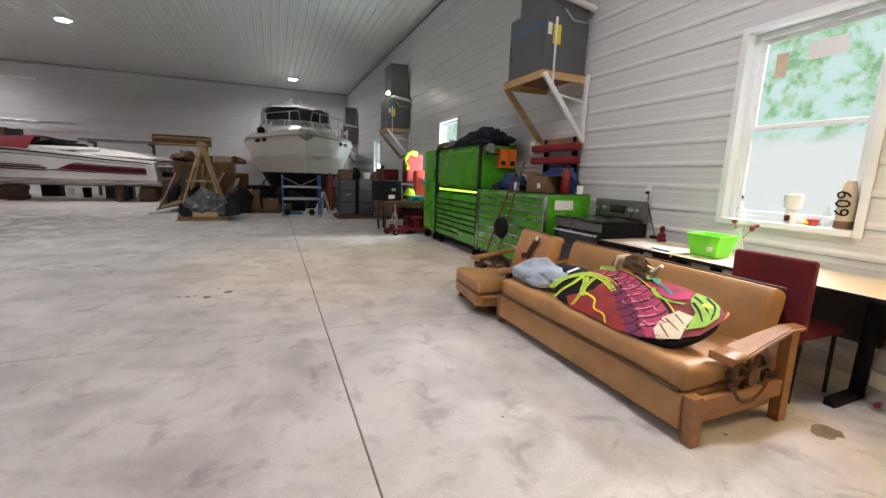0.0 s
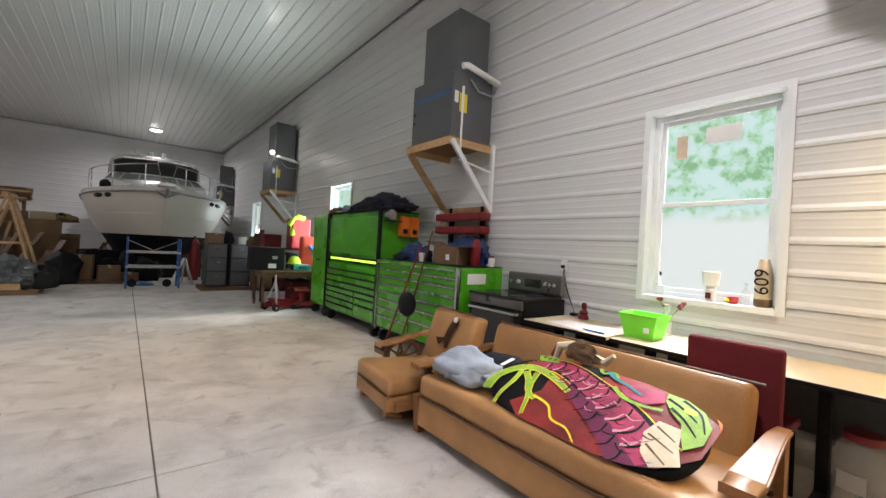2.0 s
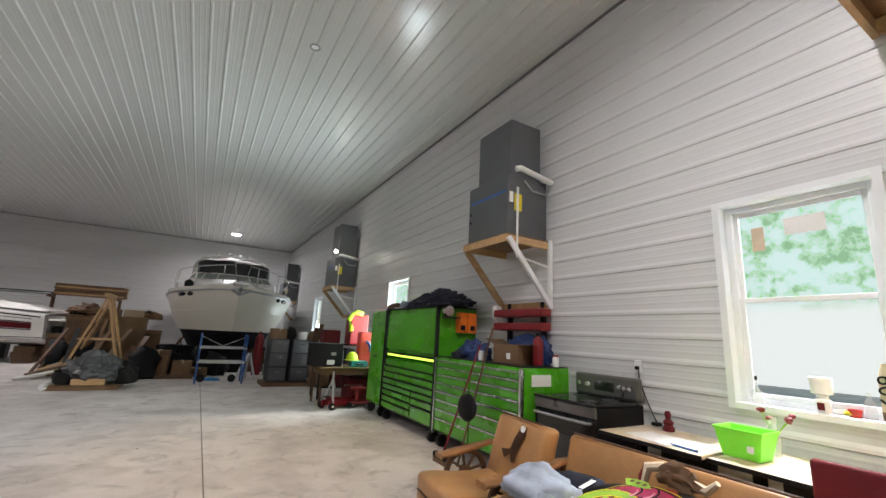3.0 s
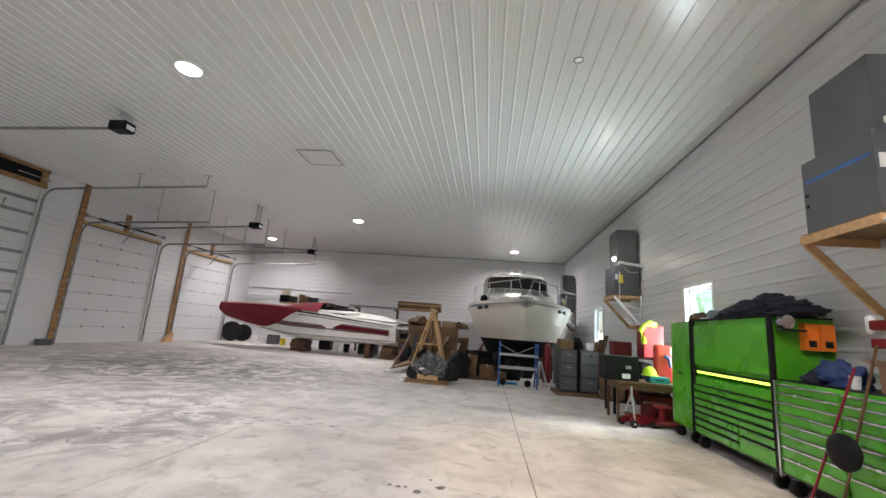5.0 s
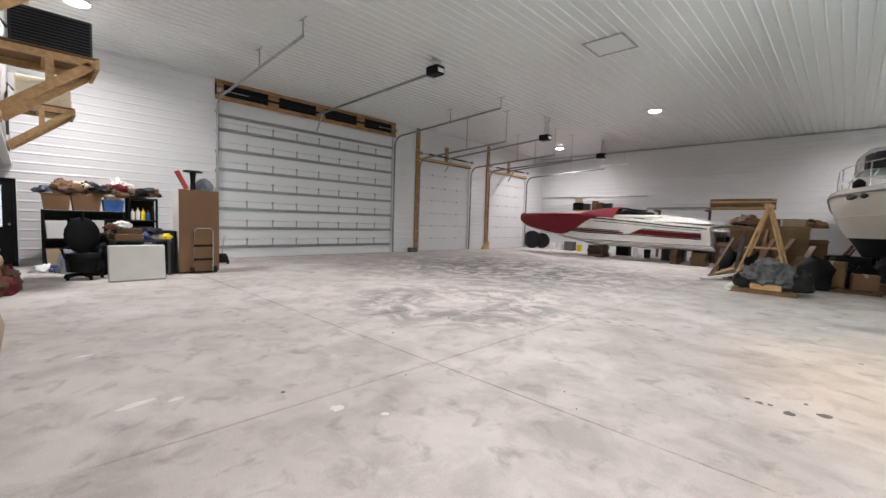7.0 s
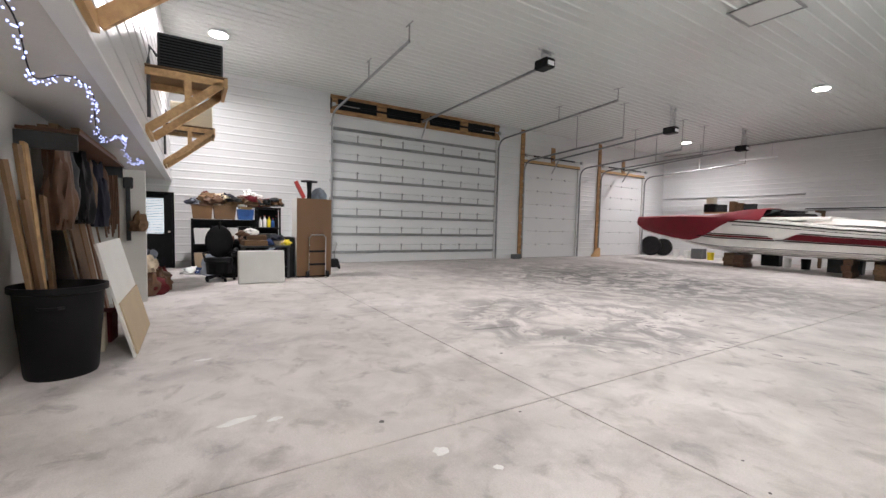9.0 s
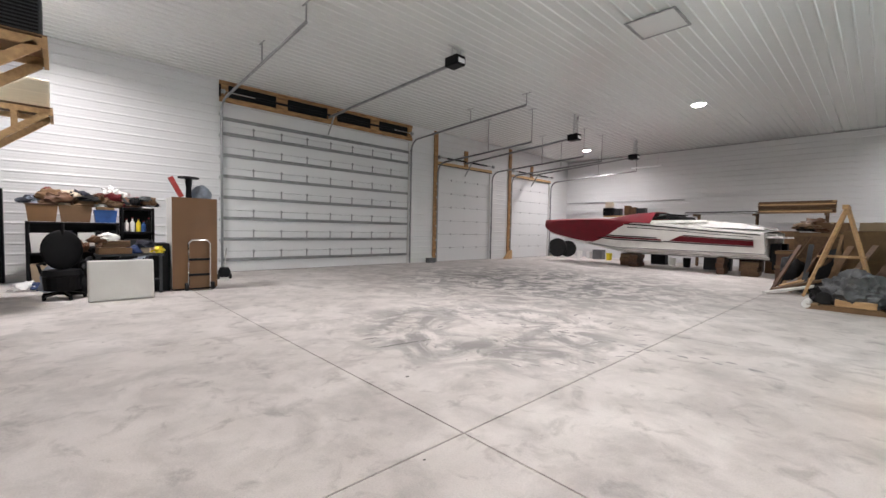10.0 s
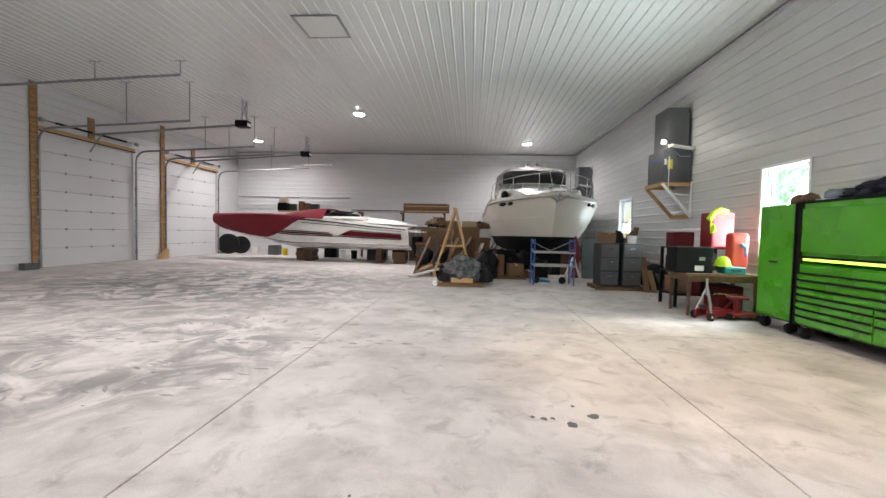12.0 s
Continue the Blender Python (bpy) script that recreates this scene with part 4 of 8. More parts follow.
    # screen, cockpit and engine hatch
    w0 = [(0.35 + 0.9 * (abs(t) ** 1.5), t * 1.0, 2.02) for t in (-1, -0.6, -0.2, 0.2, 0.6, 1)]
    w1 = [(0.75 + 0.9 * (abs(t) ** 1.5), t * 0.88, 2.27 - 0.1 * abs(t)) for t in (-1, -0.6, -0.2, 0.2, 0.6, 1)]
    part("windscreen", skin(bmesh.new(), [w0, w1], False), SMOKE, c, "low dark wraparound windscreen")
    part("screen_rail", T(w1, 0.018, 6), BLACK, c)
    part("cockpit_rim", B(0.9, 3.0, -0.95, 0.95, 1.80, 1.93, 0.05), GEL_WHITE, c)
    part("seat", B(1.6, 2.0, -0.8, 0.8, 1.9, 2.08, 0.08), BLACK, c)
    bm = bmesh.new()
    rr = []
    for xx, w, h in ((2.2, 0.85, 0.06), (2.7, 0.92, 0.22), (3.9, 0.92, 0.18), (4.62, 0.85, 0.06)):
        z = 1.72 - 0.05 * (xx - 2.2)
        rr.append([(xx, -w, z), (xx, -w * 0.93, z + h), (xx, w * 0.93, z + h), (xx, w, z)])
    smooth(part("engine_hatch", skin(bm, rr), GEL_WHITE, c), 40)
    part("swim_platform", B(4.72, 5.15, -0.9, 0.9, 1.32, 1.38, 0.02), GEL_WHITE, c)
    for s in (-0.45, 0.45):
        d = part("stern_drive", B(4.75, 5.0, s - 0.12, s + 0.12, 0.55, 1.15, 0.04), BLACK, c)
        part("skeg", B(4.80, 5.2, s - 0.04, s + 0.04, 0.28, 0.58, 0.02), BLACK, d)
        smooth(part("propeller", L([(0.0, 0.0), (0.05, 0.0), (0.06, 0.12), (0.03, 0.2), (0, 0.22)], 12, (5.2, s, 0.42), "x"), STEEL, d))
    part("drain_plate", B(3.1, 3.4, -1.02, -0.98, 0.84, 0.92, 0.01), BLACK, c)
    return c


speedboat()
for x, y, w, h, m in ((-9.3, 22.1, 0.6, 0.52, OLDWOOD), (-8.9, 21.7, 0.35, 0.5, DARKWOOD), (-5.7, 21.3, 0.24, 0.60, DARKWOOD), (-4.85, 21.3, 0.5, 0.5, OLDWOOD)):
    s = thing("support_block", "stacked old timber block under the speedboat", "support", (x, y, 0), 4, "boat supports")
    k = max(2, int(h / 0.16))
    for i in range(k):
        o = 0.02 * (-1) ** i
        part("timber", B(-w / 2 + o, w / 2 + o, -0.45, 0.45, i * h / k, (i + 1) * h / k - 0.004, 0.008, 1), m, s)

# ---------------------------------------------------------------- sofa and armchair
def wagon_wheel(name, parent, c, r, sides=None):
    """Upright wooden half wheel with spokes under an arm, in the x-z plane."""
    bm = bmesh.new()
    pts = [(c[0] + r * math.cos(a), c[1], c[2] + r * math.sin(a)) for a in [math.pi * 2 * k / 24 for k in range(24)]]
    tube(bm, pts, 0.028, 6, True)
    for k in range(8):
        a = math.pi * k / 4 + 0.2
        tube(bm, [c, (c[0] + r * math.cos(a), c[1], c[2] + r * math.sin(a))], 0.013, 6)
    lathe(bm, [(0, -0.03), (0.05, -0.03), (0.05, 0.03), (0, 0.03)], 12, c, "y")
    return smooth(part(name, bm, DARKWOOD, parent, "dark wooden wagon-wheel panel"))


def seat_unit(name, label, cat, loc, w, seat_d, rz=0, lift=0.0, tall=0.44, rocker=False):
    """Tan vinyl seat: local x is depth (front 0), y is width from the middle."""
    s = thing(name, label, cat, loc, rz)
    a = w / 2
    part("base", B(0.0, seat_d, -a + 0.06, a - 0.06, 0.14 if rocker else 0.065, 0.272, 0.015), TAN, s)
    bm = B(0.0, seat_d + 0.05, -a + 0.05, a - 0.05, 0.275, 0.44, 0.045, 4)
    bmesh.ops.subdivide_edges(bm, edges=[e for e in bm.edges if e.calc_length() > 0.25], cuts=5, use_grid_fill=True)
    for v in bm.verts:
        if v.co.z > 0.40:
            q = min(1.0, max(0.0, (v.co.x - 0.10) / 0.25))
            v.co.z -= 0.03 * q * q * (3 - 2 * q)
    crumple(bm, 0.012, 4)
    cu = smooth(part("seat_cushion", bm, TAN, s), 60)
    part("piping", T([(0.0, -a + 0.08, 0.285), (-0.006, 0, 0.28), (0.0, a - 0.08, 0.285)], 0.008, 6), DARKWOOD, cu)
    near_gap = 0.05 if rocker else 0.14
    bm = B(-0.07, 0.10, -a + near_gap, a - 0.03, 0.0, tall, 0.05, 4)
    bmesh.ops.subdivide_edges(bm, edges=[e for e in bm.edges if e.calc_length() > 0.25], cuts=4, use_grid_fill=True)
    crumple(bm, 0.008, 4)
    bmesh.ops.transform(bm, verts=bm.verts[:], matrix=pose(seat_d - 0.02, 0, 0.33, 0, 14, 0))
    bk = smooth(part("backrest", bm, TAN, s), 60)
    bm = T([(seat_d + 0.02 + (tall - 0.44) * 0.24, -a + 0.09, 0.335 + tall), (seat_d + 0.02 + (tall - 0.44) * 0.24, a - 0.09, 0.335 + tall)], 0.008, 6)
    part("piping", bm, DARKWOOD, bk)
    for sd in (-1, 1):
        y = sd * (a - 0.02)
        bm = bmesh.new()
        rows = []
        for x, z, t, wd in ((0.20, 0.485, 0.028, 0.06), (0.32, 0.50, 0.032, 0.07), (0.52, 0.545, 0.032, 0.055), (0.72, 0.585, 0.032, 0.042), (0.86, 0.585, 0.028, 0.036)):
            z += lift
            rows.append([(x, y - wd, z), (x, y + wd, z), (x, y + wd, z + t), (x, y - wd, z + t), (x, y - wd, z)])
        skin(bm, rows)
        bmesh.ops.remove_doubles(bm, verts=bm.verts[:], dist=1e-4)
        bmesh.ops.bevel(bm, geom=bm.edges[:], offset=0.008, segments=2, affect="EDGES")
        smooth(part("armrest", bm, MAPLE, s, "curved honey-coloured wooden armrest"), 50)
        wagon_wheel("wheel_panel", s, (0.46, y, 0.36 + lift * 0.7), 0.165 + lift * 0.4)
        if rocker:
            pts = [(0.02 + 0.68 * k / 8, sd * (a - 0.14), 0.028 + 0.07 * ((k - 4) / 4) ** 2) for k in range(9)]
            smooth(part("rocker", T(pts, 0.028, 8), MAPLE, s, "curved wooden rocker foot"))
            part("foot_block", B(0.16, 0.56, sd * (a - 0.14) - 0.03, sd * (a - 0.14) + 0.03, 0.045, 0.10), DARKWOOD, s)
        for x0, x1, h in () if rocker else ((0.02, 0.09, 0.28), (0.76, 0.83, 0.58 + lift)):
            part("leg", beam(bmesh.new(), ((x0 + x1) / 2, y, 0.0), ((x0 + x1) / 2 - 0.02, y, h), 0.06, 0.07), DARKWOOD if name != "sofa" else MAPLE, s)
        part("side_rail", B(0.05, 0.80, y - 0.02, y + 0.02, 0.16, 0.26, 0.008), MAPLE, s)
    return s


seat_unit("sofa", "tan vinyl sofa with wagon-wheel wooden arms", "sofa", (1.55, 4.435, 0), 1.99, 0.78, 0, -0.035)
ac = seat_unit("armchair", "tan vinyl armchair with wagon-wheel arms and horse picture", "armchair", (1.42, 5.86, 0), 0.76, 0.72, -6, 0.04, 0.61, True)
ac.scale = (1.0, 1.0, 0.86)
# painted horse head on the chair back (flat applique)
bm = bmesh.new()
hp = [(-0.11, 0.08), (-0.02, 0.10), (0.0, 0.18), (0.03, 0.24), (0.055, 0.29), (0.075, 0.25), (0.1, 0.27), (0.1, 0.22), (0.07, 0.17), (0.045, 0.09), (0.05, 0.03), (0.015, 0.02), (-0.01, 0.07), (-0.06, 0.03)]
vs = [bm.verts.new((0, -y * 1.0, z)) for y, z in hp]
f = bm.faces.new(vs)
bmesh.ops.solidify(bm, geom=bm.faces[:], thickness=0.004)
bmesh.ops.transform(bm, verts=bm.verts[:], matrix=pose(0.70, 0, 0.33, 0, 14, 0) @ pose(-0.088, 0.0, 0.19) @ Matrix.Diagonal((1, 1.35, 1.35, 1)))
part("horse_applique", bm, DARKWOOD, ac, "brown horse head picture")
bm = bmesh.new()
bmesh.ops.create_circle(bm, cap_ends=True, segments=14, radius=0.03)
bmesh.ops.solidify(bm, geom=bm.faces[:], thickness=0.006)
bmesh.ops.transform(bm, verts=bm.verts[:], matrix=pose(0.70, 0, 0.33, 0, 14, 0) @ pose(-0.094, -0.095, 0.53, 0, 90, 0))
part("forelock", bm, PAPER, ac)


# ---------------------------------------------------------------- stove
def stove():
    s = thing("kitchen_range", "black glass-top electric range with stainless backguard", "stove", (2.83, 5.92, 0), 0)
    part("body", B(0.03, 0.68, -0.38, 0.38, 0.05, 0.90, 0.008), BLACK, s)
    part("cooktop", B(-0.01, 0.62, -0.385, 0.385, 0.905, 0.93, 0.008), BLACK_GLOSS, s, "black glass cooktop")
    d = part("oven_door", B(0.0, 0.028, -0.37, 0.37, 0.24, 0.80, 0.01), BLACK_GLOSS, s)
    part("handle", T([(-0.0, -0.33, 0.77), (-0.045, -0.33, 0.77), (-0.045, 0.33, 0.77), (0.0, 0.33, 0.77)], 0.014, 8), STEEL, d)
    part("window", B(-0.004, 0.0, -0.25, 0.25, 0.38, 0.62), SMOKE, d)
    part("top_band", B(0.0, 0.028, -0.375, 0.375, 0.81, 0.90, 0.006), SLATE, s)
    part("storage_drawer", B(0.0, 0.028, -0.37, 0.37, 0.07, 0.23, 0.01), BLACK_GLOSS, s)
    bm = B(0.60, 0.69, -0.38, 0.38, 0.93, 1.15, 0.025, 3)
    g = part("backguard", bm, SLATE, s, "stainless steel control panel")
    part("display", B(0.594, 0.602, -0.12, 0.12, 0.99, 1.08, 0.004), BLACK_GLOSS, g)
    for y in (-0.31, -0.25, -0.19, 0.20, 0.30):
        smooth(part("knob", L([(0.0, 0.0), (0.026, 0.0), (0.022, -0.03), (0.0, -0.032)], 14, (0.6, y, 1.04), "x"), STEEL, g))
    for k in range(4):
        part("burner_ring", L([(0.075, 0.0), (0.08, 0.0), (0.08, 0.002), (0.075, 0.002)], 24, (0.16 + 0.3 * (k // 2), -0.18 + 0.36 * (k % 2), 0.930)), DARK_SHEET, s)


stove()


# ---------------------------------------------------------------- desks along the east wall
def desk(y0, y1, label, inset=0.15):
    d = thing("desk", label, "desk", (2.76, y0, 0), 0, "desks under the window")
    w = y1 - y0
    part("top", B(0.0, 0.70, 0.005, w - 0.005, 0.73, 0.757, 0.006), LAMINATE, d, "cream laminate top with black edge")
    part("edge", B(-0.008, 0.0, 0.005, w - 0.005, 0.728, 0.755), BLACK, d)
    for y in (inset, w - 0.15):
        l = part("leg", B(0.32, 0.40, y - 0.03, y + 0.03, 0.06, 0.73, 0.006), BLACK, d)
        part("foot", beam(bmesh.new(), (0.05, y, 0.03), (0.66, y, 0.045), 0.06, 0.05), BLACK, l)
    part("modesty_panel", B(0.55, 0.57, 0.2, w - 0.2, 0.32, 0.72), DARK_SHEET, d)
    return d


desk(4.62, 5.46, "cream-topped black desk beside the stove")
desk(2.80, 4.6, "cream-topped black desk under the window, T-shaped legs", 0.62)


def stacking_chair():
    c = thing("side_chair", "dark burgundy fabric office chair at the desk", "chair", (2.58, 3.74, 0), 0)
    part("seat", B(0.03, 0.45, -0.23, 0.23, 0.42, 0.48, 0.02, 3), BURGUNDY, c)
    bm = B(-0.03, 0.03, -0.235, 0.235, 0.40, 0.93, 0.02, 3)
    part("backrest", bm, BURGUNDY, c)
    for x in (0.05, 0.42):
        for y in (-0.2, 0.2):
            part("leg", T([(x, y, 0.42), (x + (0.02 if x > 0.2 else -0.02), y, 0.0)], 0.012, 6), BLACK, c)


stacking_chair()

# ---------------------------------------------------------------- things on and round the sofa
GREYCLOTH = make("grey_blue_cotton", (0.22, 0.25, 0.30), 0.95, 0, 0.25, 7, 140, 0.2)
NAVY = make("dark_navy_cloth", (0.012, 0.014, 0.026), 0.95, 0, 0.4, 7, 120, 0.2)
LIME = make("lime_plastic", (0.22, 0.85, 0.05), 0.35, 0, 0.05)
CRIMSON = make("crimson_print", (0.30, 0.01, 0.06), 0.55, 0, 0.3, 9, 80, 0.03, (0.36, 0.02, 0.09))
PURPLE = make("dark_magenta_print", (0.13, 0.006, 0.05), 0.5, 0, 0.3, 9, 80, 0.03)
PINK = make("pale_pink_print", (0.62, 0.28, 0.33), 0.55, 0, 0.15, 9, 80)
LEAFGREEN = make("acid_green_print", (0.24, 0.42, 0.04), 0.55, 0, 0.3, 9, 80, 0.03)
ORANGE_RED = make("dark_red_print", (0.22, 0.012, 0.012), 0.55, 0, 0.4, 5, 80)
BONE = make("cream_bone", (0.62, 0.52, 0.38), 0.6, 0, 0.15, 9, 80, 0.1)
ORANGE = make("orange_card", (0.72, 0.16, 0.01), 0.6, 0, 0.12, 5, 60)
TEAL = make("teal_plastic", (0.02, 0.22, 0.24), 0.4, 0, 0.1)
NEON = make("neon_yellow", (0.62, 0.85, 0.03), 0.6, 0, 0.1)
CORAL = make("red_plastic", (0.46, 0.03, 0.025), 0.4, 0, 0.1)
BLUECLOTH = make("blue_tarpaulin", (0.012, 0.035, 0.13), 0.6, 0, 0.35, 8, 90, 0.15)
CLEAR = make("clear_plastic", (0.75, 0.77, 0.76), 0.12, 0, 0.1)
CLEAR.node_tree.nodes["Principled BSDF"].inputs["Alpha"].default_value = 0.28
WRAP = make("grey_plastic_wrap", (0.085, 0.09, 0.095), 0.24, 0, 0.4, 4, 14, 0.12)
CREAM = make("cream_enamel", (0.66, 0.60, 0.46), 0.5, 0, 0.06)
TANBOARD = make("tan_fibreboard", (0.42, 0.33, 0.22), 0.8, 0, 0.08, 2, 60, 0.05)
WHITEBOARD = make("off_white_board", (0.66, 0.66, 0.63), 0.6, 0, 0.05, 2, 60, 0.04)

SHIRT = make("pale_blue_grey_cotton", (0.34, 0.39, 0.47), 0.95, 0, 0.2, 7, 140, 0.2)
sh = thing("shirt", "crumpled grey-blue cotton shirt on the sofa", "clothing", (1.80, 5.16, 0.455))
smooth(part("cloth", blob((0, 0, 0), (0.2, 0.24, 0.13), 0.26, 1.7, 4, 4), SHIRT, sh), 180)
smooth(part("fold", blob((0.06, -0.2, -0.01), (0.11, 0.13, 0.09), 0.35, 2.0, 7, 4), SHIRT, sh), 180)
smooth(part("sleeve", blob((-0.1, -0.14, 0.0), (0.09, 0.12, 0.07), 0.35, 2.2, 9, 3), SHIRT, sh), 180)
dc = thing("jacket", "dark jacket heaped on the sofa", "clothing", (2.08, 5.02, 0.46))
smooth(part("cloth", blob((0, 0, 0), (0.13, 0.26, 0.09), 0.5, 2.5, 6, 3), NAVY, dc), 180)


def board():
    """A long rounded padded board with a printed serpent pattern, leaning on the sofa back."""
    b = thing("padded_board", "long rounded board with crimson and green print", "board", (1.92, 4.20, 0.51))
    b.matrix_basis = pose(1.875, 4.26, 0.53, 0, -22, -3)
    LX, LY = 0.31, 0.68
    corner = [(-0.26, 0.46), (-0.10, 0.65), (0.08, 0.67), (0.25, 0.48), (0.30, 0.1), (0.30, -0.25), (0.25, -0.52), (0.13, -0.66), (-0.08, -0.69), (-0.24, -0.60), (-0.30, -0.3), (-0.30, 0.15)]
    outline = []
    for i in range(len(corner)):
        p0, p1, p2, p3 = (corner[(i + q) % len(corner)] for q in (-1, 0, 1, 2))
        for f in (0, 0.25, 0.5, 0.75):
            outline.append(tuple(0.5 * (2 * p1[q] + (p2[q] - p0[q]) * f + (2 * p0[q] - 5 * p1[q] + 4 * p2[q] - p3[q]) * f * f + (3 * p1[q] - p0[q] - 3 * p2[q] + p3[q]) * f ** 3) for q in (0, 1)))
    rings = []
    for s, z in ((0.92, -0.02), (0.955, -0.01), (0.96, 0.01), (0.945, 0.026), (0.88, 0.036), (0.4, 0.048), (0.02, 0.05)):
        rings.append([(x * s, y * s, z) for x, y in outline] + [(outline[0][0] * s, outline[0][1] * s, z)])
    bm = skin(bmesh.new(), rings)
    bmesh.ops.remove_doubles(bm, verts=bm.verts[:], dist=1e-4)
    smooth(part("core", bm, BLACK, b, "black padded core"), 50)

    def top(x, y, lift):
        x, y = x * 1.3, y * 1.05
        r = max(abs(x) / LX, abs(y) / LY, (abs(x) / LX + abs(y) / LY) / 1.58)
        if r > 0.985:
            x, y, r = x * 0.985 / r, y * 0.985 / r, 0.985
        return (x, y, 0.05 - 0.016 * r ** 3 + lift)

    def patch(name, m, pts, lift):
        """Flat printed shape from an outline, fanned from its middle."""
        bm = bmesh.new()
        cx, cy = sum(p[0] for p in pts) / len(pts), sum(p[1] for p in pts) / len(pts)
        rows = [[bm.verts.new(top(cx + (x - cx) * f, cy + (y - cy) * f, lift)) for x, y in pts] for f in (0.15, 0.4, 0.7, 1.0)]
        bm.faces.new(rows[0])
        for r0, r1 in zip(rows, rows[1:]):
            for i in range(len(pts)):
                j = (i + 1) % len(pts)
                bm.faces.new((r0[i], r0[j], r1[j], r1[i]))
        part(name, bm, m, b)

    def band(name, m, path, w0, w1, lift):
        bm = bmesh.new()
        if len(path) < 9:
            ext = [path[0]] + list(path) + [path[-1]]
            path = []
            for i in range(len(ext) - 3):
                p0, p1, p2, p3 = ext[i:i + 4]
                for f in (0, 0.2, 0.4, 0.6, 0.8):
                    path.append(tuple(0.5 * (2 * p1[q] + (p2[q] - p0[q]) * f + (2 * p0[q] - 5 * p1[q] + 4 * p2[q] - p3[q]) * f * f + (3 * p1[q] - p0[q] - 3 * p2[q] + p3[q]) * f ** 3) for q in (0, 1)))
            path.append(ext[-1])
        n = len(path)
        rows = []
        for i, (x, y) in enumerate(path):
            x0, y0 = path[max(0, i - 1)]
            x1, y1 = path[min(n - 1, i + 1)]
            d = math.hypot(x1 - x0, y1 - y0) or 1
            nx, ny = -(y1 - y0) / d, (x1 - x0) / d
            w = w0 + (w1 - w0) * i / (n - 1)
            rows.append([top(x + nx * w * f, y + ny * w * f, lift) for f in (-0.5, 0, 0.5)])
        part(name, skin(bm, rows, False), m, b)

    def arc(cx, cy, rx, ry, a0, a1, n=22):
        return [(cx + rx * math.cos(radians(a0 + (a1 - a0) * i / (n - 1))), cy + ry * math.sin(radians(a0 + (a1 - a0) * i / (n - 1)))) for i in range(n)]
    # y runs to the armchair end; x runs up the backrest
    patch("print_ground", ORANGE_RED, [(0.23, 0.22), (0.25, 0.0), (0.25, -0.25), (0.22, -0.50), (0.12, -0.66), (-0.06, -0.68), (-0.21, -0.62), (-0.25, -0.3), (-0.25, 0.0), (-0.25, 0.2), (-0.18, 0.3), (-0.05, 0.2), (0.12, 0.26)], 0.003)
    patch("print_shade", BLACK, [(0.235, 0.18), (0.235, -0.05), (0.17, -0.02), (0.15, 0.12)], 0.004)
    body = [(0.02, 0.47), (0.10, 0.40), (0.15, 0.27), (0.13, 0.12), (0.08, -0.02), (0.03, -0.16), (-0.03, -0.30), (-0.10, -0.42), (-0.15, -0.52)]
    fine = []
    ext = [body[0]] + body + [body[-1]]
    for i in range(len(body) - 1):
        p0, p1, p2, p3 = ext[i:i + 4]
        for f in (0, 0.2, 0.4, 0.6, 0.8):
            fine.append(tuple(0.5 * (2 * p1[q] + (p2[q] - p0[q]) * f + (2 * p0[q] - 5 * p1[q] + 4 * p2[q] - p3[q]) * f * f + (3 * p1[q] - p0[q] - 3 * p2[q] + p3[q]) * f ** 3) for q in (0, 1)))
    fine.append(body[-1])
    belly = [(x - 0.085 - 0.03 * i / len(fine), y - 0.01) for i, (x, y) in enumerate(fine) if i > 12]
    band("serpent_edge", YELLOW, fine, 0.085, 0.215, 0.005)
    band("serpent_edge", BLACK, fine, 0.075, 0.20, 0.006)
    band("belly", PURPLE, belly, 0.03, 0.17, 0.0065)
    band("serpent_body", CRIMSON, fine, 0.06, 0.15, 0.0075)
    for i in range(8, len(fine) - 3, 3):
        x, y = fine[i]
        x0, y0 = fine[i - 1]
        d = math.hypot(x - x0, y - y0) or 1
        tx, ty = (x - x0) / d, (y - y0) / d
        nx, ny = -ty, tx
        w = 0.028 + 0.042 * i / len(fine)
        plate = [(x + nx * w - tx * 0.012, y + ny * w - ty * 0.012), (x + nx * w * 0.4 + tx * 0.012, y + ny * w * 0.4 + ty * 0.012), (x - nx * w * 0.4 + tx * 0.012, y - ny * w * 0.4 + ty * 0.012), (x - nx * w - tx * 0.012, y - ny * w - ty * 0.012)]
        band("scale_line", BLACK, plate, 0.010, 0.012, 0.009)
        band("scale_shine", PINK, [(px - tx * 0.018 - nx * 0.2 * w, py - ty * 0.018 - ny * 0.2 * w) for px, py in plate[1:]], 0.006, 0.016, 0.010)
        if i > 16:
            band("belly_line", BLACK, [(x - nx * (w + 0.015), y - ny * (w + 0.015)), (x - nx * (w + 0.06) + tx * 0.02, y - ny * (w + 0.06) + ty * 0.02), (x - nx * (w + 0.10), y - ny * (w + 0.10))], 0.012, 0.004, 0.0095)
    # wing arch and its ribs
    arch = [(-0.17, 0.52), (-0.06, 0.545), (0.04, 0.48), (0.08, 0.36), (0.05, 0.20), (0.0, 0.06)]
    band("wing_arch", YELLOW, arch, 0.075, 0.03, 0.0075)
    band("wing_arch", LEAFGREEN, arch, 0.062, 0.02, 0.0085)
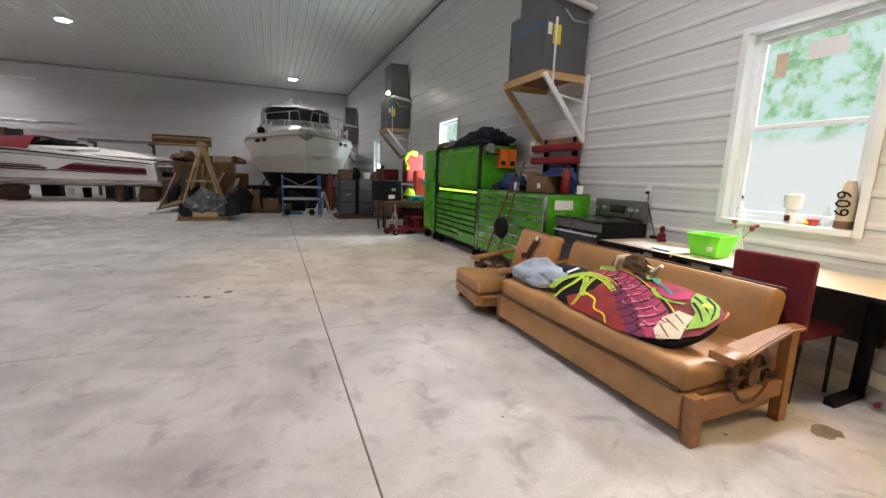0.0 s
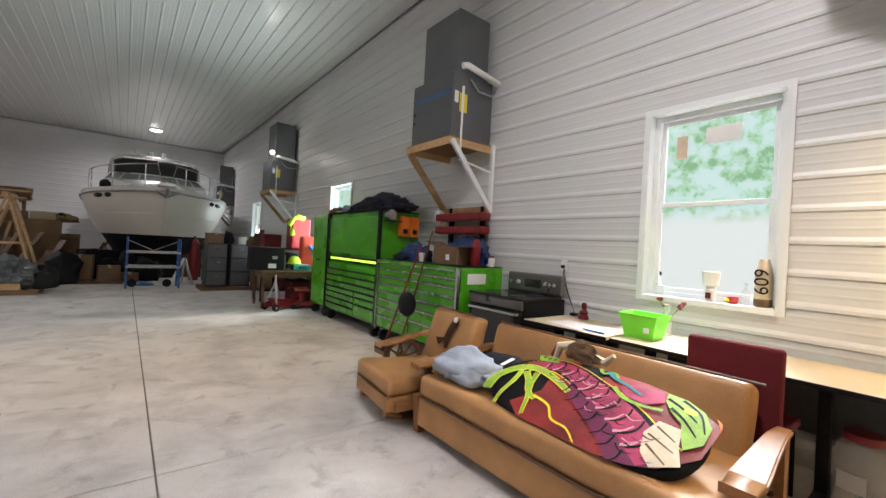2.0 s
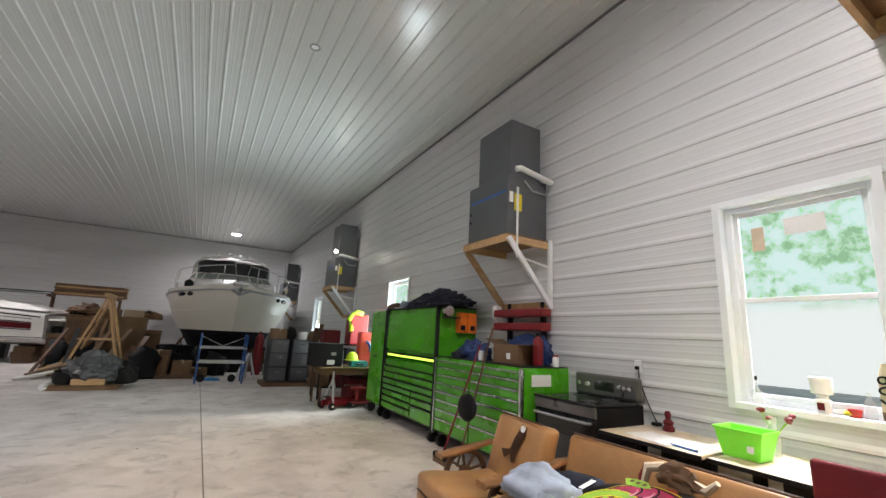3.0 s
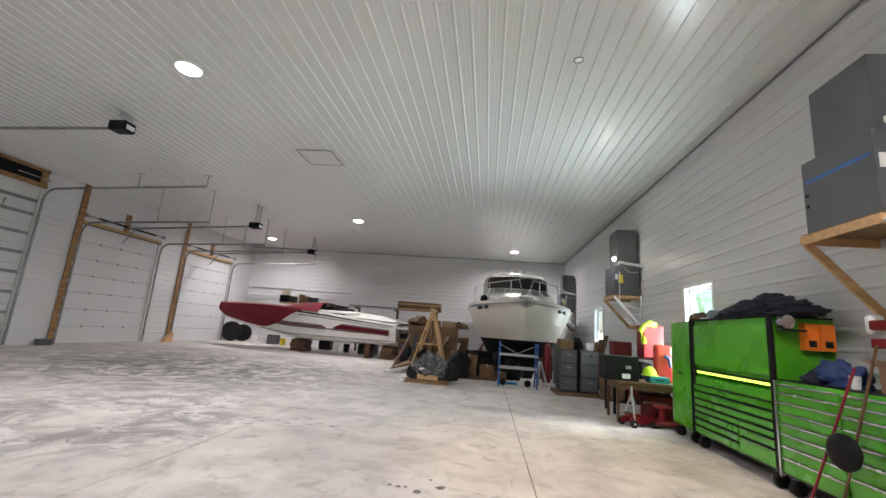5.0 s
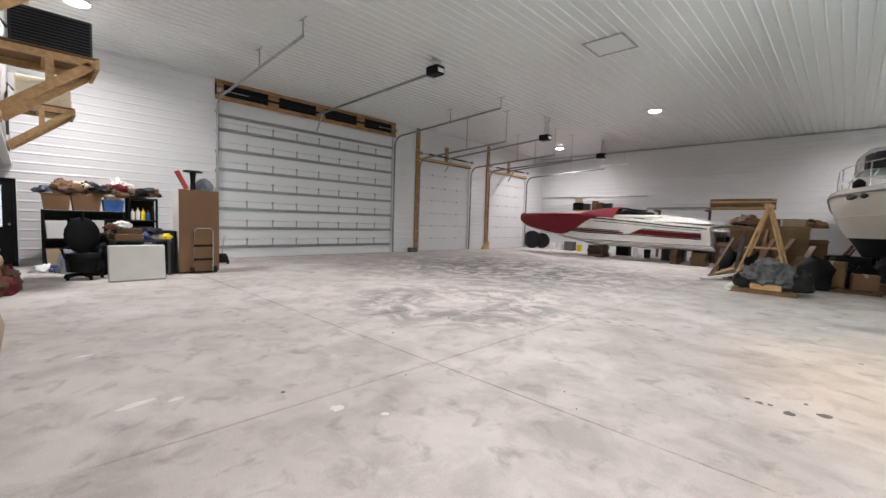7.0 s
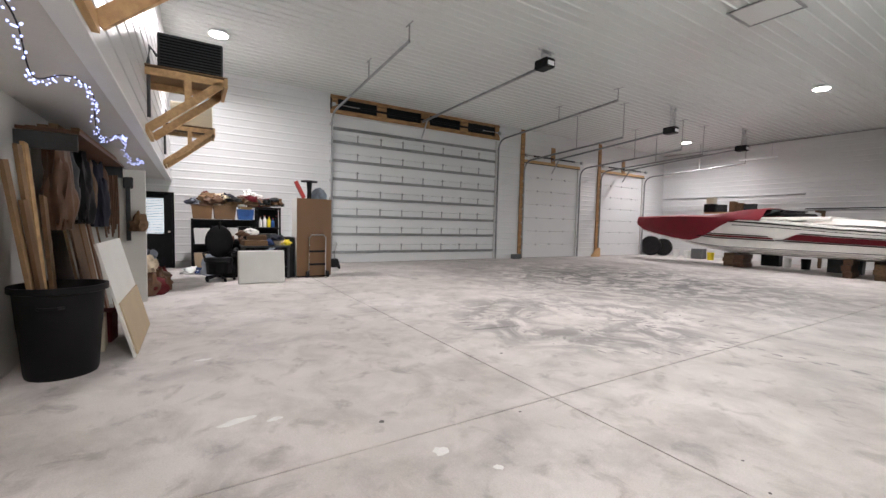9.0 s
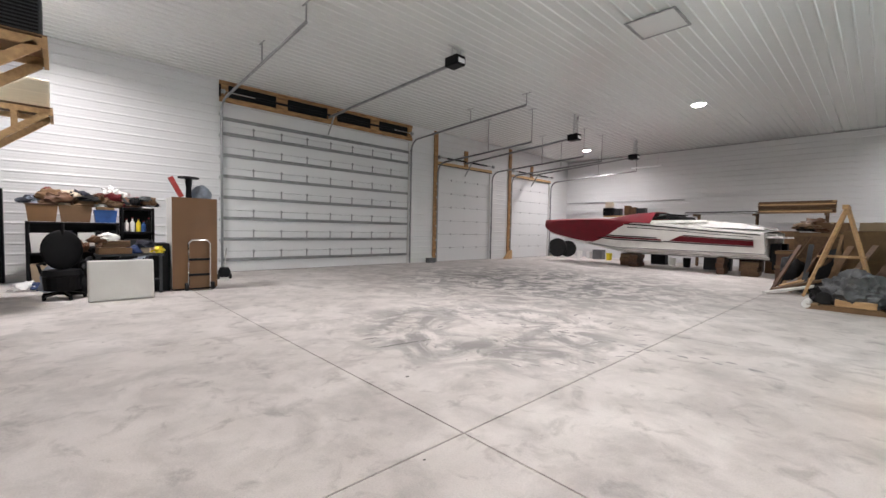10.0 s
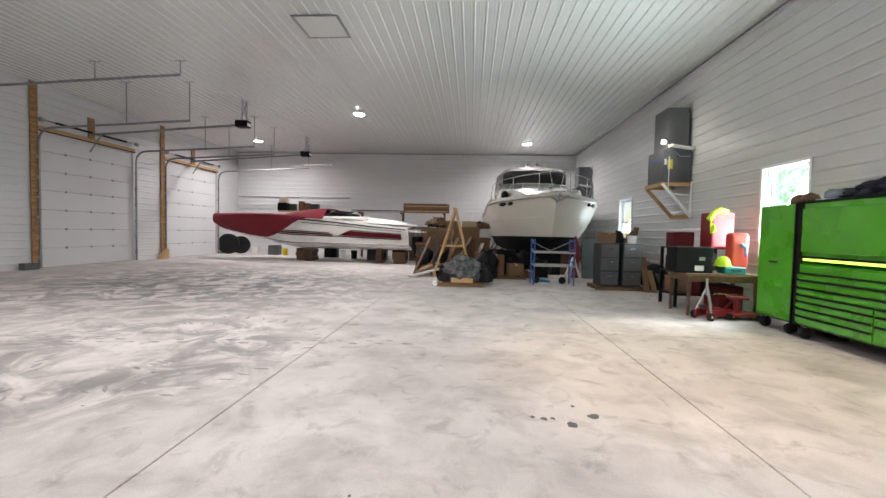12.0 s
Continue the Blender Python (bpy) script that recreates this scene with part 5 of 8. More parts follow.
    for path in ([(0.03, 0.44), (-0.06, 0.41), (-0.16, 0.40), (-0.23, 0.37)], [(0.05, 0.33), (-0.04, 0.29), (-0.13, 0.22), (-0.22, 0.17)], [(0.03, 0.40), (-0.02, 0.33), (-0.08, 0.27), (-0.12, 0.18)]):
        band("wing_rib", YELLOW, path, 0.040, 0.022, 0.0065)
        band("wing_rib", LEAFGREEN, path, 0.030, 0.012, 0.0088)
    band("flame_line", YELLOW, [(-0.10, 0.20), (-0.12, 0.08), (-0.18, 0.0), (-0.19, -0.10), (-0.235, -0.18)], 0.014, 0.008, 0.0095)
    patch("claw", LEAFGREEN, [(0.19, 0.46), (0.21, 0.40), (0.21, 0.33), (0.175, 0.28), (0.155, 0.34), (0.15, 0.42)], 0.0105)
    for y in (0.33, 0.37, 0.41):
        patch("knuckle", DARKWOOD, [(0.185 + 0.012 * math.cos(i * 0.785), y + 0.014 * math.sin(i * 0.785)) for i in range(8)], 0.0115)
    # open jaw, tongue and head
    patch("jaw", CRIMSON, [(0.20, -0.20), (0.20, -0.34), (0.14, -0.38), (0.09, -0.32), (0.10, -0.20), (0.15, -0.14)], 0.0095)
    band("jaw_line", LEAFGREEN, [(0.13, -0.12), (0.085, -0.20), (0.075, -0.30), (0.09, -0.40)], 0.022, 0.014, 0.0115)
    band("tongue", TEAL, [(0.225, -0.02), (0.19, -0.08), (0.17, -0.16), (0.13, -0.27)], 0.022, 0.012, 0.012)
    band("whisker", LEAFGREEN, [(0.235, 0.04), (0.20, 0.0), (0.23, -0.05), (0.19, -0.10)], 0.022, 0.012, 0.0115)
    patch("head", LEAFGREEN, [(0.205, -0.36), (0.20, -0.46), (0.16, -0.55), (0.09, -0.61), (0.0, -0.62), (-0.06, -0.57), (0.0, -0.53), (0.06, -0.50), (0.10, -0.43), (0.15, -0.38)], 0.011)
    for p in ([(0.17, -0.38), (0.14, -0.46), (0.09, -0.55)], [(0.12, -0.42), (0.08, -0.50), (0.02, -0.58)], [(0.19, -0.44), (0.14, -0.54), (0.05, -0.60)]):
        band("head_line", BLACK, p, 0.016, 0.006, 0.0125)
    patch("eye", YELLOW, [(0.135 + 0.018 * math.cos(i * 0.785), -0.50 + 0.03 * math.sin(i * 0.785)) for i in range(8)], 0.014)
    band("flame_line", ORANGE, [(0.215, -0.50), (0.15, -0.61), (0.03, -0.66), (-0.08, -0.65)], 0.014, 0.010, 0.0118)
    patch("bone_plate", BONE, [(0.03, -0.42), (0.03, -0.52), (-0.05, -0.55), (-0.13, -0.60), (-0.19, -0.52), (-0.14, -0.44), (-0.05, -0.40)], 0.0105)
    for p in ([(0.0, -0.43), (-0.04, -0.53)], [(-0.05, -0.42), (-0.09, -0.55)], [(-0.10, -0.44), (-0.15, -0.55)]):
        band("bone_line", OLDWOOD, p, 0.010, 0.005, 0.0118)
    random.seed(8)
    for k_ in range(46):
        i = random.randrange(10, len(fine) - 3)
        x_, y_ = fine[i][0] + random.uniform(-0.12, 0.04), fine[i][1] + random.uniform(-0.02, 0.02)
        a_ = random.uniform(-2.2, -1.2)
        l_ = random.uniform(0.02, 0.05)
        band("brush_line", (BLACK, PURPLE, BLACK, PINK)[k_ % 4], [(x_, y_), (x_ + l_ * math.cos(a_), y_ + l_ * math.sin(a_)), (x_ + 1.8 * l_ * math.cos(a_ + 0.4), y_ + 1.8 * l_ * math.sin(a_ + 0.4))], 0.007, 0.002, 0.0108)
    patch("paper_tag", PAPER, [(0.02, 0.60), (0.10, 0.58), (0.10, 0.62), (0.02, 0.64)], 0.006)


board()
an = thing("antler_mount", "small white horn mount with brown fur cap", "ornament", (2.24, 4.52, 0.52))
bm = T([(-0.03, 0.16, 0.12), (-0.02, 0.13, 0.22), (0.0, 0.05, 0.24), (0, -0.05, 0.2), (0.0, -0.2, 0.18), (-0.01, -0.26, 0.24)], [0.02, 0.03, 0.03, 0.03, 0.028, 0.015], 8)
smooth(part("horn", bm, BONE, an))
smooth(part("cap", blob((-0.02, -0.05, 0.16), (0.06, 0.1, 0.08), 0.7, 3.5, 2, 3), OLDWOOD, an), 60)
smooth(part("tip", T([(-0.03, 0.18, 0.06), (-0.03, 0.17, 0.16), (-0.02, 0.14, 0.24)], [0.012, 0.02, 0.01], 6), RED, an))


# ---------------------------------------------------------------- on the tool chests and wall
cl = thing("clothes_heap", "heap of dark navy clothes on the tool cabinet", "clothing", (3.06, 8.9, 1.905))
for i, (x, y, s) in enumerate(((0.0, -0.45, (0.3, 0.42, 0.13)), (0.05, 0.1, (0.26, 0.5, 0.15)), (0.02, 0.62, (0.2, 0.35, 0.10)), (0.02, -0.2, (0.24, 0.46, 0.17)))):
    smooth(part("garment", blob((x, y, 0), s, 0.6, 2.4, i + 3, 4), NAVY, cl), 180)
hm = thing("cap", "pale grey cap lying on the tool cabinet", "clothing", (2.95, 9.78, 1.905))
smooth(part("crown", blob((0, 0, 0), (0.12, 0.14, 0.10), 0.25, 2, 8, 3), GREYCLOTH, hm), 90)
part("brim", B(-0.2, -0.08, -0.08, 0.08, 0.0, 0.015, 0.006), PAPER, hm)
bt = thing("work_boot", "brown leather work boots on the side locker", "boots", (3.0, 10.35, 1.885))
for y in (-0.1, 0.08):
    smooth(part("boot", blob((0, y, 0), (0.14, 0.07, 0.11), 0.4, 2.5, int(y * 50) + 7, 3), OLDWOOD, bt), 90)
ob_ = thing("glove_box", "bright orange box hung on the cabinet side", "box", (3.12, 8.224, 1.52), 0, "orange boxes")
part("carton", B(-0.075, 0.075, -0.09, 0.004, 0.0, 0.30, 0.004), ORANGE, ob_)
part("window", B(-0.04, 0.04, -0.094, -0.0905, 0.04, 0.11), BLACK, ob_)
copy_thing(ob_, pose(3.29, 8.224, 1.52))
rl = thing("tape_rack", "small steel rack with a paper roll on the cabinet side", "rack", (2.9, 8.2, 1.72))
part("bracket", B(-0.12, 0.12, -0.14, -0.004, 0.0, 0.02), BLACK, rl)
smooth(part("roll", L([(0.02, -0.05), (0.075, -0.05), (0.075, 0.05), (0.02, 0.05)], 20, (-0.06, -0.08, 0.1), "y"), STEEL, rl))

cb = thing("cardboard_box", "open brown cardboard box on the roll cabinet", "box", (3.12, 6.98, 1.18), 8)
bm = bmesh.new()
for q in ((-0.15, 0.15, -0.2, -0.192), (-0.15, 0.15, 0.192, 0.2), (-0.15, -0.142, -0.192, 0.192), (0.142, 0.15, -0.192, 0.192)):
    box(bm, *q, 0.0, 0.22)
part("carton", bm, CARD, cb)
part("bottom", B(-0.142, 0.142, -0.192, 0.192, 0.0, 0.006), CARD, cb)
for s, a in ((-1, 35), (1, 20)):
    bm = B(-0.15, 0.15, 0, 0.16, 0, 0.006)
    bmesh.ops.transform(bm, verts=bm.verts[:], matrix=pose(0, s * 0.2, 0.222, a if s > 0 else 0, 0, 0 if s > 0 else 180))
    part("flap", bm, CARD, cb)
part("label", B(-0.153, -0.1505, -0.08, -0.02, 0.05, 0.12), PAPER, cb)
fe = thing("fire_extinguisher", "small red fire extinguisher on the roll cabinet", "extinguisher", (3.22, 6.66, 1.18))
smooth(part("cylinder", L([(0.0, 0.0), (0.05, 0.0), (0.06, 0.02), (0.06, 0.27), (0.04, 0.31), (0.02, 0.33), (0.0, 0.33)], 18), RED, fe))
part("valve", B(-0.02, 0.05, -0.015, 0.015, 0.33, 0.37, 0.006), BLACK, fe)
bg = thing("tool_bag", "dark blue cloth bag on the roll cabinet", "bag", (3.05, 7.7, 1.18))
smooth(part("bag", blob((0, 0, 0), (0.18, 0.26, 0.16), 0.5, 2.5, 5, 4), BLUECLOTH, bg), 180)
smooth(part("rope", blob((-0.14, 0.14, 0), (0.1, 0.12, 0.08), 0.6, 3, 2, 3), NAVY, bg), 180)
tp = thing("tarpaulin", "folded blue tarpaulin behind the cardboard box", "tarpaulin", (3.36, 7.0, 1.18))
smooth(part("fold", blob((0, 0, 0), (0.09, 0.4, 0.24), 0.35, 2.5, 9, 4), BLUECLOTH, tp), 180)
cu_ = thing("paper_cup", "white paper cup on the roll cabinet", "cup", (2.95, 7.42, 1.18))
smooth(part("cup", L([(0.0, 0.0), (0.033, 0.0), (0.045, 0.12), (0.042, 0.12), (0.03, 0.006), (0, 0.006)], 16), PAPER, cu_))
rk = thing("ramp_rack", "red steel ramps stacked on a wall rack", "rack", (3.38, 7.22, 1.5))
for z in (0.08, 0.26):
    part("ramp", B(-0.06, 0.12, -0.5, 0.45, z, z + 0.10, 0.02, 2), RED, rk)
for y in (-0.35, 0.3):
    part("upright", B(0.10, 0.15, y - 0.03, y + 0.03, -0.30, 0.45), BLACK, rk)
part("cover", B(-0.05, 0.08, 0.40, 0.52, 0.22, 0.42, 0.04, 3), PAPER, rk)
gl = thing("glass_jar", "small jar with yellow lid on the roll cabinet", "jar", (3.3, 6.46, 1.18))
smooth(part("jar", L([(0, 0), (0.035, 0), (0.04, 0.09), (0.03, 0.11), (0, 0.11)], 14), PAPER, gl))
part("lid", L([(0, 0.11), (0.035, 0.11), (0.035, 0.13), (0, 0.13)], 14), RED, gl)


def pole_tool(name, label, cat, loc, top, m):
    t = thing(name, label, cat, loc)
    part("handle", T([(0, 0, 0.05), top], 0.012, 8), m, t)
    return t


br = pole_tool("broom", "broom with a reddish wooden handle leaning on the chest", "broom", (2.42, 7.42, 0), (0.26, -0.35, 1.38), CANVAS_RED)
part("head", B(-0.03, 0.03, -0.16, 0.16, 0.05, 0.11, 0.01), BLACK, br)
part("bristles", B(-0.025, 0.025, -0.155, 0.155, 0.0, 0.05), OLDWOOD, br)
dp = pole_tool("dustpan", "long-handled black lobby dustpan", "dustpan", (2.45, 7.12, 0), (0.22, -0.3, 1.58), DARKWOOD)
bm = blob((0.05, -0.08, 0.62), (0.06, 0.17, 0.15), 0.1, 1, 2, 3, False)
smooth(part("pan", bm, BLACK, dp, "glossy black hooded pan"), 60)

# outlet and cord
ou = thing("outlet", "white wall outlet with a plug", "outlet", (XE - 0.022, 5.60, 1.20))
part("cover_plate", B(-0.008, 0.0, -0.04, 0.04, 0.0, 0.12, 0.004), VINYL, ou)
part("plug", B(-0.04, -0.008, -0.018, 0.018, 0.03, 0.065, 0.006), BLACK, ou)
co = thing("power_cord", "black power cord hanging down the wall", "cord", (XE - 0.05, 5.58, 0.765))
smooth(part("cord", T([(0, 0, 0.46), (-0.015, -0.01, 0.38), (0.0, -0.05, 0.24), (-0.01, -0.12, 0.10), (-0.06, -0.2, 0.02), (-0.1, -0.22, 0.012)], 0.006, 6), BLACK, co))
part("adapter", B(-0.14, -0.07, -0.26, -0.19, 0.0, 0.03, 0.008), BLACK, co)


# ---------------------------------------------------------------- desk things
tb = thing("storage_bin", "bright lime green plastic storage bin on the desk", "bin", (3.05, 4.48, 0.76))
bm = bmesh.new()
o0, o1 = [], []
for sx, sy in ((-1, -1), (1, -1), (1, 1), (-1, 1)):
    o0.append((sx * 0.085, sy * 0.11, 0.0))
    o1.append((sx * 0.115, sy * 0.145, 0.18))
inn = [(x * 0.95, y * 0.96, z + (0.006 if z == 0 else 0)) for x, y, z in o1]
inb = [(x * 0.93, y * 0.95, 0.006) for x, y, z in o0]
skin(bm, [r + [r[0]] for r in (o0, o1, inn, inb)], True)
bmesh.ops.remove_doubles(bm, verts=bm.verts[:], dist=1e-4)
part("tub", bm, LIME, tb)
part("rim", T([(x * 1.02, y * 1.02, z) for x, y, z in o1], 0.007, 6, True), LIME, tb)
part("sticker", B(-0.112, -0.108, -0.09, -0.05, 0.05, 0.09), PAPER, tb)
pp = thing("paper_sheets", "loose white paper sheets on the desk", "paper", (3.0, 4.98, 0.758))
for i, a in enumerate((0, 12, -9)):
    bm = B(-0.15, 0.15, -0.2, 0.2, 0.001 + i * 0.003, 0.003 + i * 0.003)
    bmesh.ops.transform(bm, verts=bm.verts[:], matrix=pose(-0.03 * i, 0.05 * i - 0.04, 0, 0, 0, a))
    part("sheet", bm, PAPER, pp)
va = thing("flower_vase", "clear glass vase with small red flowers", "vase", (3.30, 4.42, 0.758))
smooth(part("vase", L([(0, 0), (0.04, 0), (0.045, 0.1), (0.025, 0.2), (0.035, 0.26), (0.032, 0.26), (0.02, 0.2), (0.04, 0.1), (0.035, 0.006), (0, 0.006)], 16), CLEAR, va))
random.seed(4)
for k in range(9):
    x, y, z = random.uniform(-0.03, 0.05), random.uniform(-0.13, 0.13), random.uniform(0.22, 0.30)
    fl = part("stem", T([(0, 0, 0.05), (x * 0.5, y * 0.4, z * 0.7), (x, y, z)], 0.002, 5), LEAFGREEN, va)
    part("bloom", blob((x, y, z), (0.018, 0.02, 0.016), 0.5, 3, k, 2, False), RED, fl)
fg = thing("figurine", "small dark red wooden figurine on the desk", "ornament", (3.34, 5.2, 0.758))
smooth(part("body", L([(0, 0), (0.045, 0), (0.05, 0.02), (0.035, 0.05), (0.045, 0.07), (0.02, 0.10), (0.028, 0.13), (0.02, 0.16), (0, 0.165)], 14), BURGUNDY, fg))
bl_ = thing("pen", "blue pen and cable on the desk edge", "pen", (2.82, 4.78, 0.758))
part("barrel", T([(0, -0.1, 0.008), (0.02, 0.1, 0.008)], 0.008, 6), BLUE, bl_)
jg = thing("jug", "large clear plastic jug with a red lid under the desk", "jug", (3.17, 3.26, 0))
jg.scale = (0.84, 0.84, 0.9)
smooth(part("body", L([(0, 0), (0.15, 0), (0.165, 0.03), (0.165, 0.33), (0.13, 0.42), (0.10, 0.45), (0.095, 0.45), (0.12, 0.41), (0.155, 0.33), (0.155, 0.03), (0, 0.01)], 24), CLEAR, jg))
smooth(part("lid", L([(0, 0.45), (0.11, 0.45), (0.115, 0.46), (0.11, 0.50), (0, 0.505)], 20), RED, jg, "red screw lid"))
bm = bmesh.new()
skin(bm, [[(0.168 * math.cos(a), 0.168 * math.sin(a), z) for a in [2.4 + 0.12 * i for i in range(9)]] for z in (0.16, 0.27)], False)
part("label", bm, PAPER, jg)
smooth(part("spigot", L([(0, 0), (0.02, 0), (0.02, 0.05), (0, 0.06)], 12, (-0.2, 0.02, 0.06), "x"), RED, jg))

# window sill of the near window
bo = thing("bottle", "amber and cream bottle with large dark numerals", "bottle", (XE + 0.03, 3.87, 1.062))
smooth(part("body", L([(0, 0), (0.05, 0), (0.055, 0.02), (0.055, 0.24), (0.045, 0.30), (0.035, 0.34), (0.03, 0.36), (0, 0.36)], 20), BONE, bo))
part("base_band", L([(0.0, 0.0), (0.0565, 0.005), (0.0565, 0.06), (0.0, 0.062)], 20), OLDWOOD, bo)
fc = bpy.data.curves.new("number", "FONT")
fc.body, fc.size, fc.extrude, fc.align_x = "609", 0.13, 0.002, "CENTER"
fc.materials.append(BLACK)
tx = new("number", fc)
tx.parent = bo
tx.matrix_basis = pose(-0.058, 0.045, 0.19, 90, 0, -90) @ pose(0, 0, 0, 0, 0, -90)
cd = thing("candle", "white candle jar on the window sill", "candle", (XE + 0.03, 4.22, 1.062))
smooth(part("glass", L([(0, 0), (0.04, 0), (0.045, 0.09), (0.035, 0.1), (0.035, 0.12), (0.06, 0.13), (0.065, 0.24), (0, 0.24)], 18), PAPER, cd))
part("print", B(-0.048, -0.044, -0.02, 0.02, 0.02, 0.07), BURGUNDY, cd)
mg = thing("mug", "small patterned mug on the window sill", "mug", (XE + 0.03, 4.06, 1.062))
smooth(part("cup", L([(0, 0), (0.03, 0), (0.04, 0.05), (0.036, 0.05), (0.026, 0.006), (0, 0.006)], 16), CORAL, mg))
part("flower", blob((-0.03, 0.03, 0.01), (0.015, 0.02, 0.02), 0.4, 3, 2, 2), YELLOW, mg)
gb = thing("glass_bottle", "small pale green glass bottle on the sill", "bottle", (XE + 0.03, 3.98, 1.062))
smooth(part("body", L([(0, 0), (0.03, 0), (0.032, 0.1), (0.012, 0.13), (0.012, 0.17), (0, 0.17)], 14), CLEAR, gb))
pb = thing("perfume_bottle", "clear glass bottle on the sill", "bottle", (XE + 0.03, 4.62, 1.062))
smooth(part("body", L([(0, 0), (0.035, 0), (0.035, 0.09), (0.012, 0.12), (0.012, 0.18), (0, 0.18)], 14), CLEAR, pb))
part("stopper", L([(0, 0.18), (0.01, 0.18), (0.01, 0.21), (0, 0.21)], 10), BLACK, pb)
st_ = thing("window_sticker", "paper factory label stuck on the glass", "label", (XE + 0.103, 4.2, 2.38))
part("sheet", B(-0.002, 0.0, -0.12, 0.14, 0.0, 0.14), PAPER, st_)
st2 = thing("window_sticker", "pale orange label stuck on the glass", "label", (XE + 0.103, 4.52, 2.28))
part("sheet", B(-0.002, 0.0, -0.04, 0.05, 0.0, 0.2), BONE, st2)

# ---------------------------------------------------------------- work table beyond the locker
wt = thing("work_table", "brown wooden work table with turned legs", "table", (2.58, 11.75, 0))
part("top", B(-0.66, 0.62, -0.36, 0.42, 0.70, 0.75, 0.01), OLDWOOD, wt)
part("apron", B(-0.60, 0.56, -0.31, 0.37, 0.60, 0.70), OLDWOOD, wt)
for x in (-0.58, 0.54):
    for y in (-0.29, 0.35):
        smooth(part("leg", L([(0, 0), (0.025, 0), (0.03, 0.1), (0.022, 0.2), (0.035, 0.45), (0.035, 0.6), (0, 0.6)], 12, (x, y, 0)), DARKWOOD, wt))
dx = thing("parts_drawer_box", "black metal box with white label on the table", "box", (2.12, 11.62, 0.752))
part("case", B(-0.36, 0.26, -0.18, 0.2, 0.0, 0.44, 0.008), BLACK, dx)
part("label", B(-0.05, 0.10, -0.186, -0.182, 0.04, 0.13), PAPER, dx)
part("logo_plate", B(0.02, 0.12, -0.186, -0.182, 0.22, 0.28), GALV, dx)
part("lid_edge", B(-0.37, 0.27, -0.19, 0.21, 0.44, 0.455), DARK_SHEET, dx)
tc_ = thing("drill_case", "teal plastic drill case on the work table", "case", (2.75, 11.55, 0.752))
part("shell", B(-0.18, 0.18, -0.12, 0.12, 0.0, 0.12, 0.02, 3), TEAL, tc_)
part("handle", T([(-0.07, -0.13, 0.06), (-0.06, -0.17, 0.06), (0.06, -0.17, 0.06), (0.07, -0.13, 0.06)], 0.012, 8), BLACK, tc_)
yb = thing("hard_hat", "neon yellow hard hat on the drill case", "hat", (2.63, 11.6, 0.873))
smooth(part("shell", L([(0.14, 0.0), (0.13, 0.03), (0.115, 0.1), (0.07, 0.16), (0, 0.18)], 22), NEON, yb))
smooth(part("brim", L([(0.13, 0.0), (0.16, 0.004), (0.16, 0.012), (0.13, 0.02)], 22), NEON, yb))
gc_ = thing("fuel_can", "red plastic fuel can with blue nozzle", "fuel can", (2.93, 11.72, 0.752))
part("tank", B(-0.16, 0.16, -0.1, 0.1, 0.0, 0.72, 0.06, 3), CORAL, gc_)
part("nozzle", T([(0.0, -0.10, 0.52), (0.06, -0.14, 0.46), (0.08, -0.14, 0.30)], [0.035, 0.03, 0.02], 10), BLUE, gc_)
rb = thing("wall_cabinet", "red metal tool box hung on the wall", "tool box", (2.72, 12.35, 1.28), 0, "red wall boxes")
part("case", B(0.0, 0.42, -0.2, 0.2, -0.1, 0.58, 0.03, 3), RED, rb)
part("latch", B(0.005, 0.02, -0.02, 0.05, 0.25, 0.32), STEEL, rb)
rb2 = thing("wall_cabinet", "small dark red metal box on the wall shelf", "tool box", (2.35, 12.75, 1.18), 0, "red wall boxes")
part("case", B(-0.1, 0.28, -0.2, 0.2, 0.0, 0.30, 0.02), BURGUNDY, rb2)
for x in (-0.17, 0.90):
    for y in (-0.45, 0.17):
        part("leg", B(x - 0.025, x + 0.025, y - 0.025, y + 0.025, -1.18, -0.032), BLACK, rb2)
for z in (-0.03, -0.5, -0.95):
    part("shelf", B(-0.2, 0.95, -0.48, 0.2, z, z + 0.028), BLACK, rb2)
random.seed(17)
for z in (-0.472, -0.922):
    for k in range(4):
        x = -0.05 + 0.27 * k
        h = random.uniform(0.2, 0.38)
        part("goods", crumple(B(x - 0.11, x + 0.11, -0.42, 0.05, z, z + h, 0.02), 0.02, 4, k), (BURGUNDY, DARK_SHEET, BLACK, OLDWOOD)[(k + int(z * 10)) % 4], rb2)
hv = thing("safety_vest", "neon yellow safety vest hanging on the cabinet", "vest", (2.84, 12.12, 1.52))
bm = T([(0.14, 0, 0.33), (0.0, 0, 0.38), (-0.12, 0, 0.34), (-0.18, -0.02, 0.22), (-0.16, -0.02, 0.08), (-0.1, -0.02, -0.05)], [0.04, 0.06, 0.05, 0.06, 0.05, 0.07], 8)
crumple(bm, 0.04, 7)
smooth(part("cloth", bm, NEON, hv), 90)
fj = thing("floor_jack", "red hydraulic floor jack with black wheels", "jack", (2.32, 11.25, 0), 25)
bm = B(-0.32, 0.28, -0.12, -0.09, 0.05, 0.16)
box(bm, -0.32, 0.28, 0.09, 0.12, 0.05, 0.16)
box(bm, -0.05, 0.25, -0.09, 0.09, 0.06, 0.14)
part("chassis", bm, RED, fj)
part("lift_arm", beam(bmesh.new(), (0.2, 0, 0.14), (-0.28, 0, 0.20), 0.09, 0.06), RED, fj)
smooth(part("saddle", L([(0, 0), (0.05, 0), (0.06, 0.03), (0, 0.03)], 14, (-0.29, 0, 0.21)), DARK_SHEET, fj))
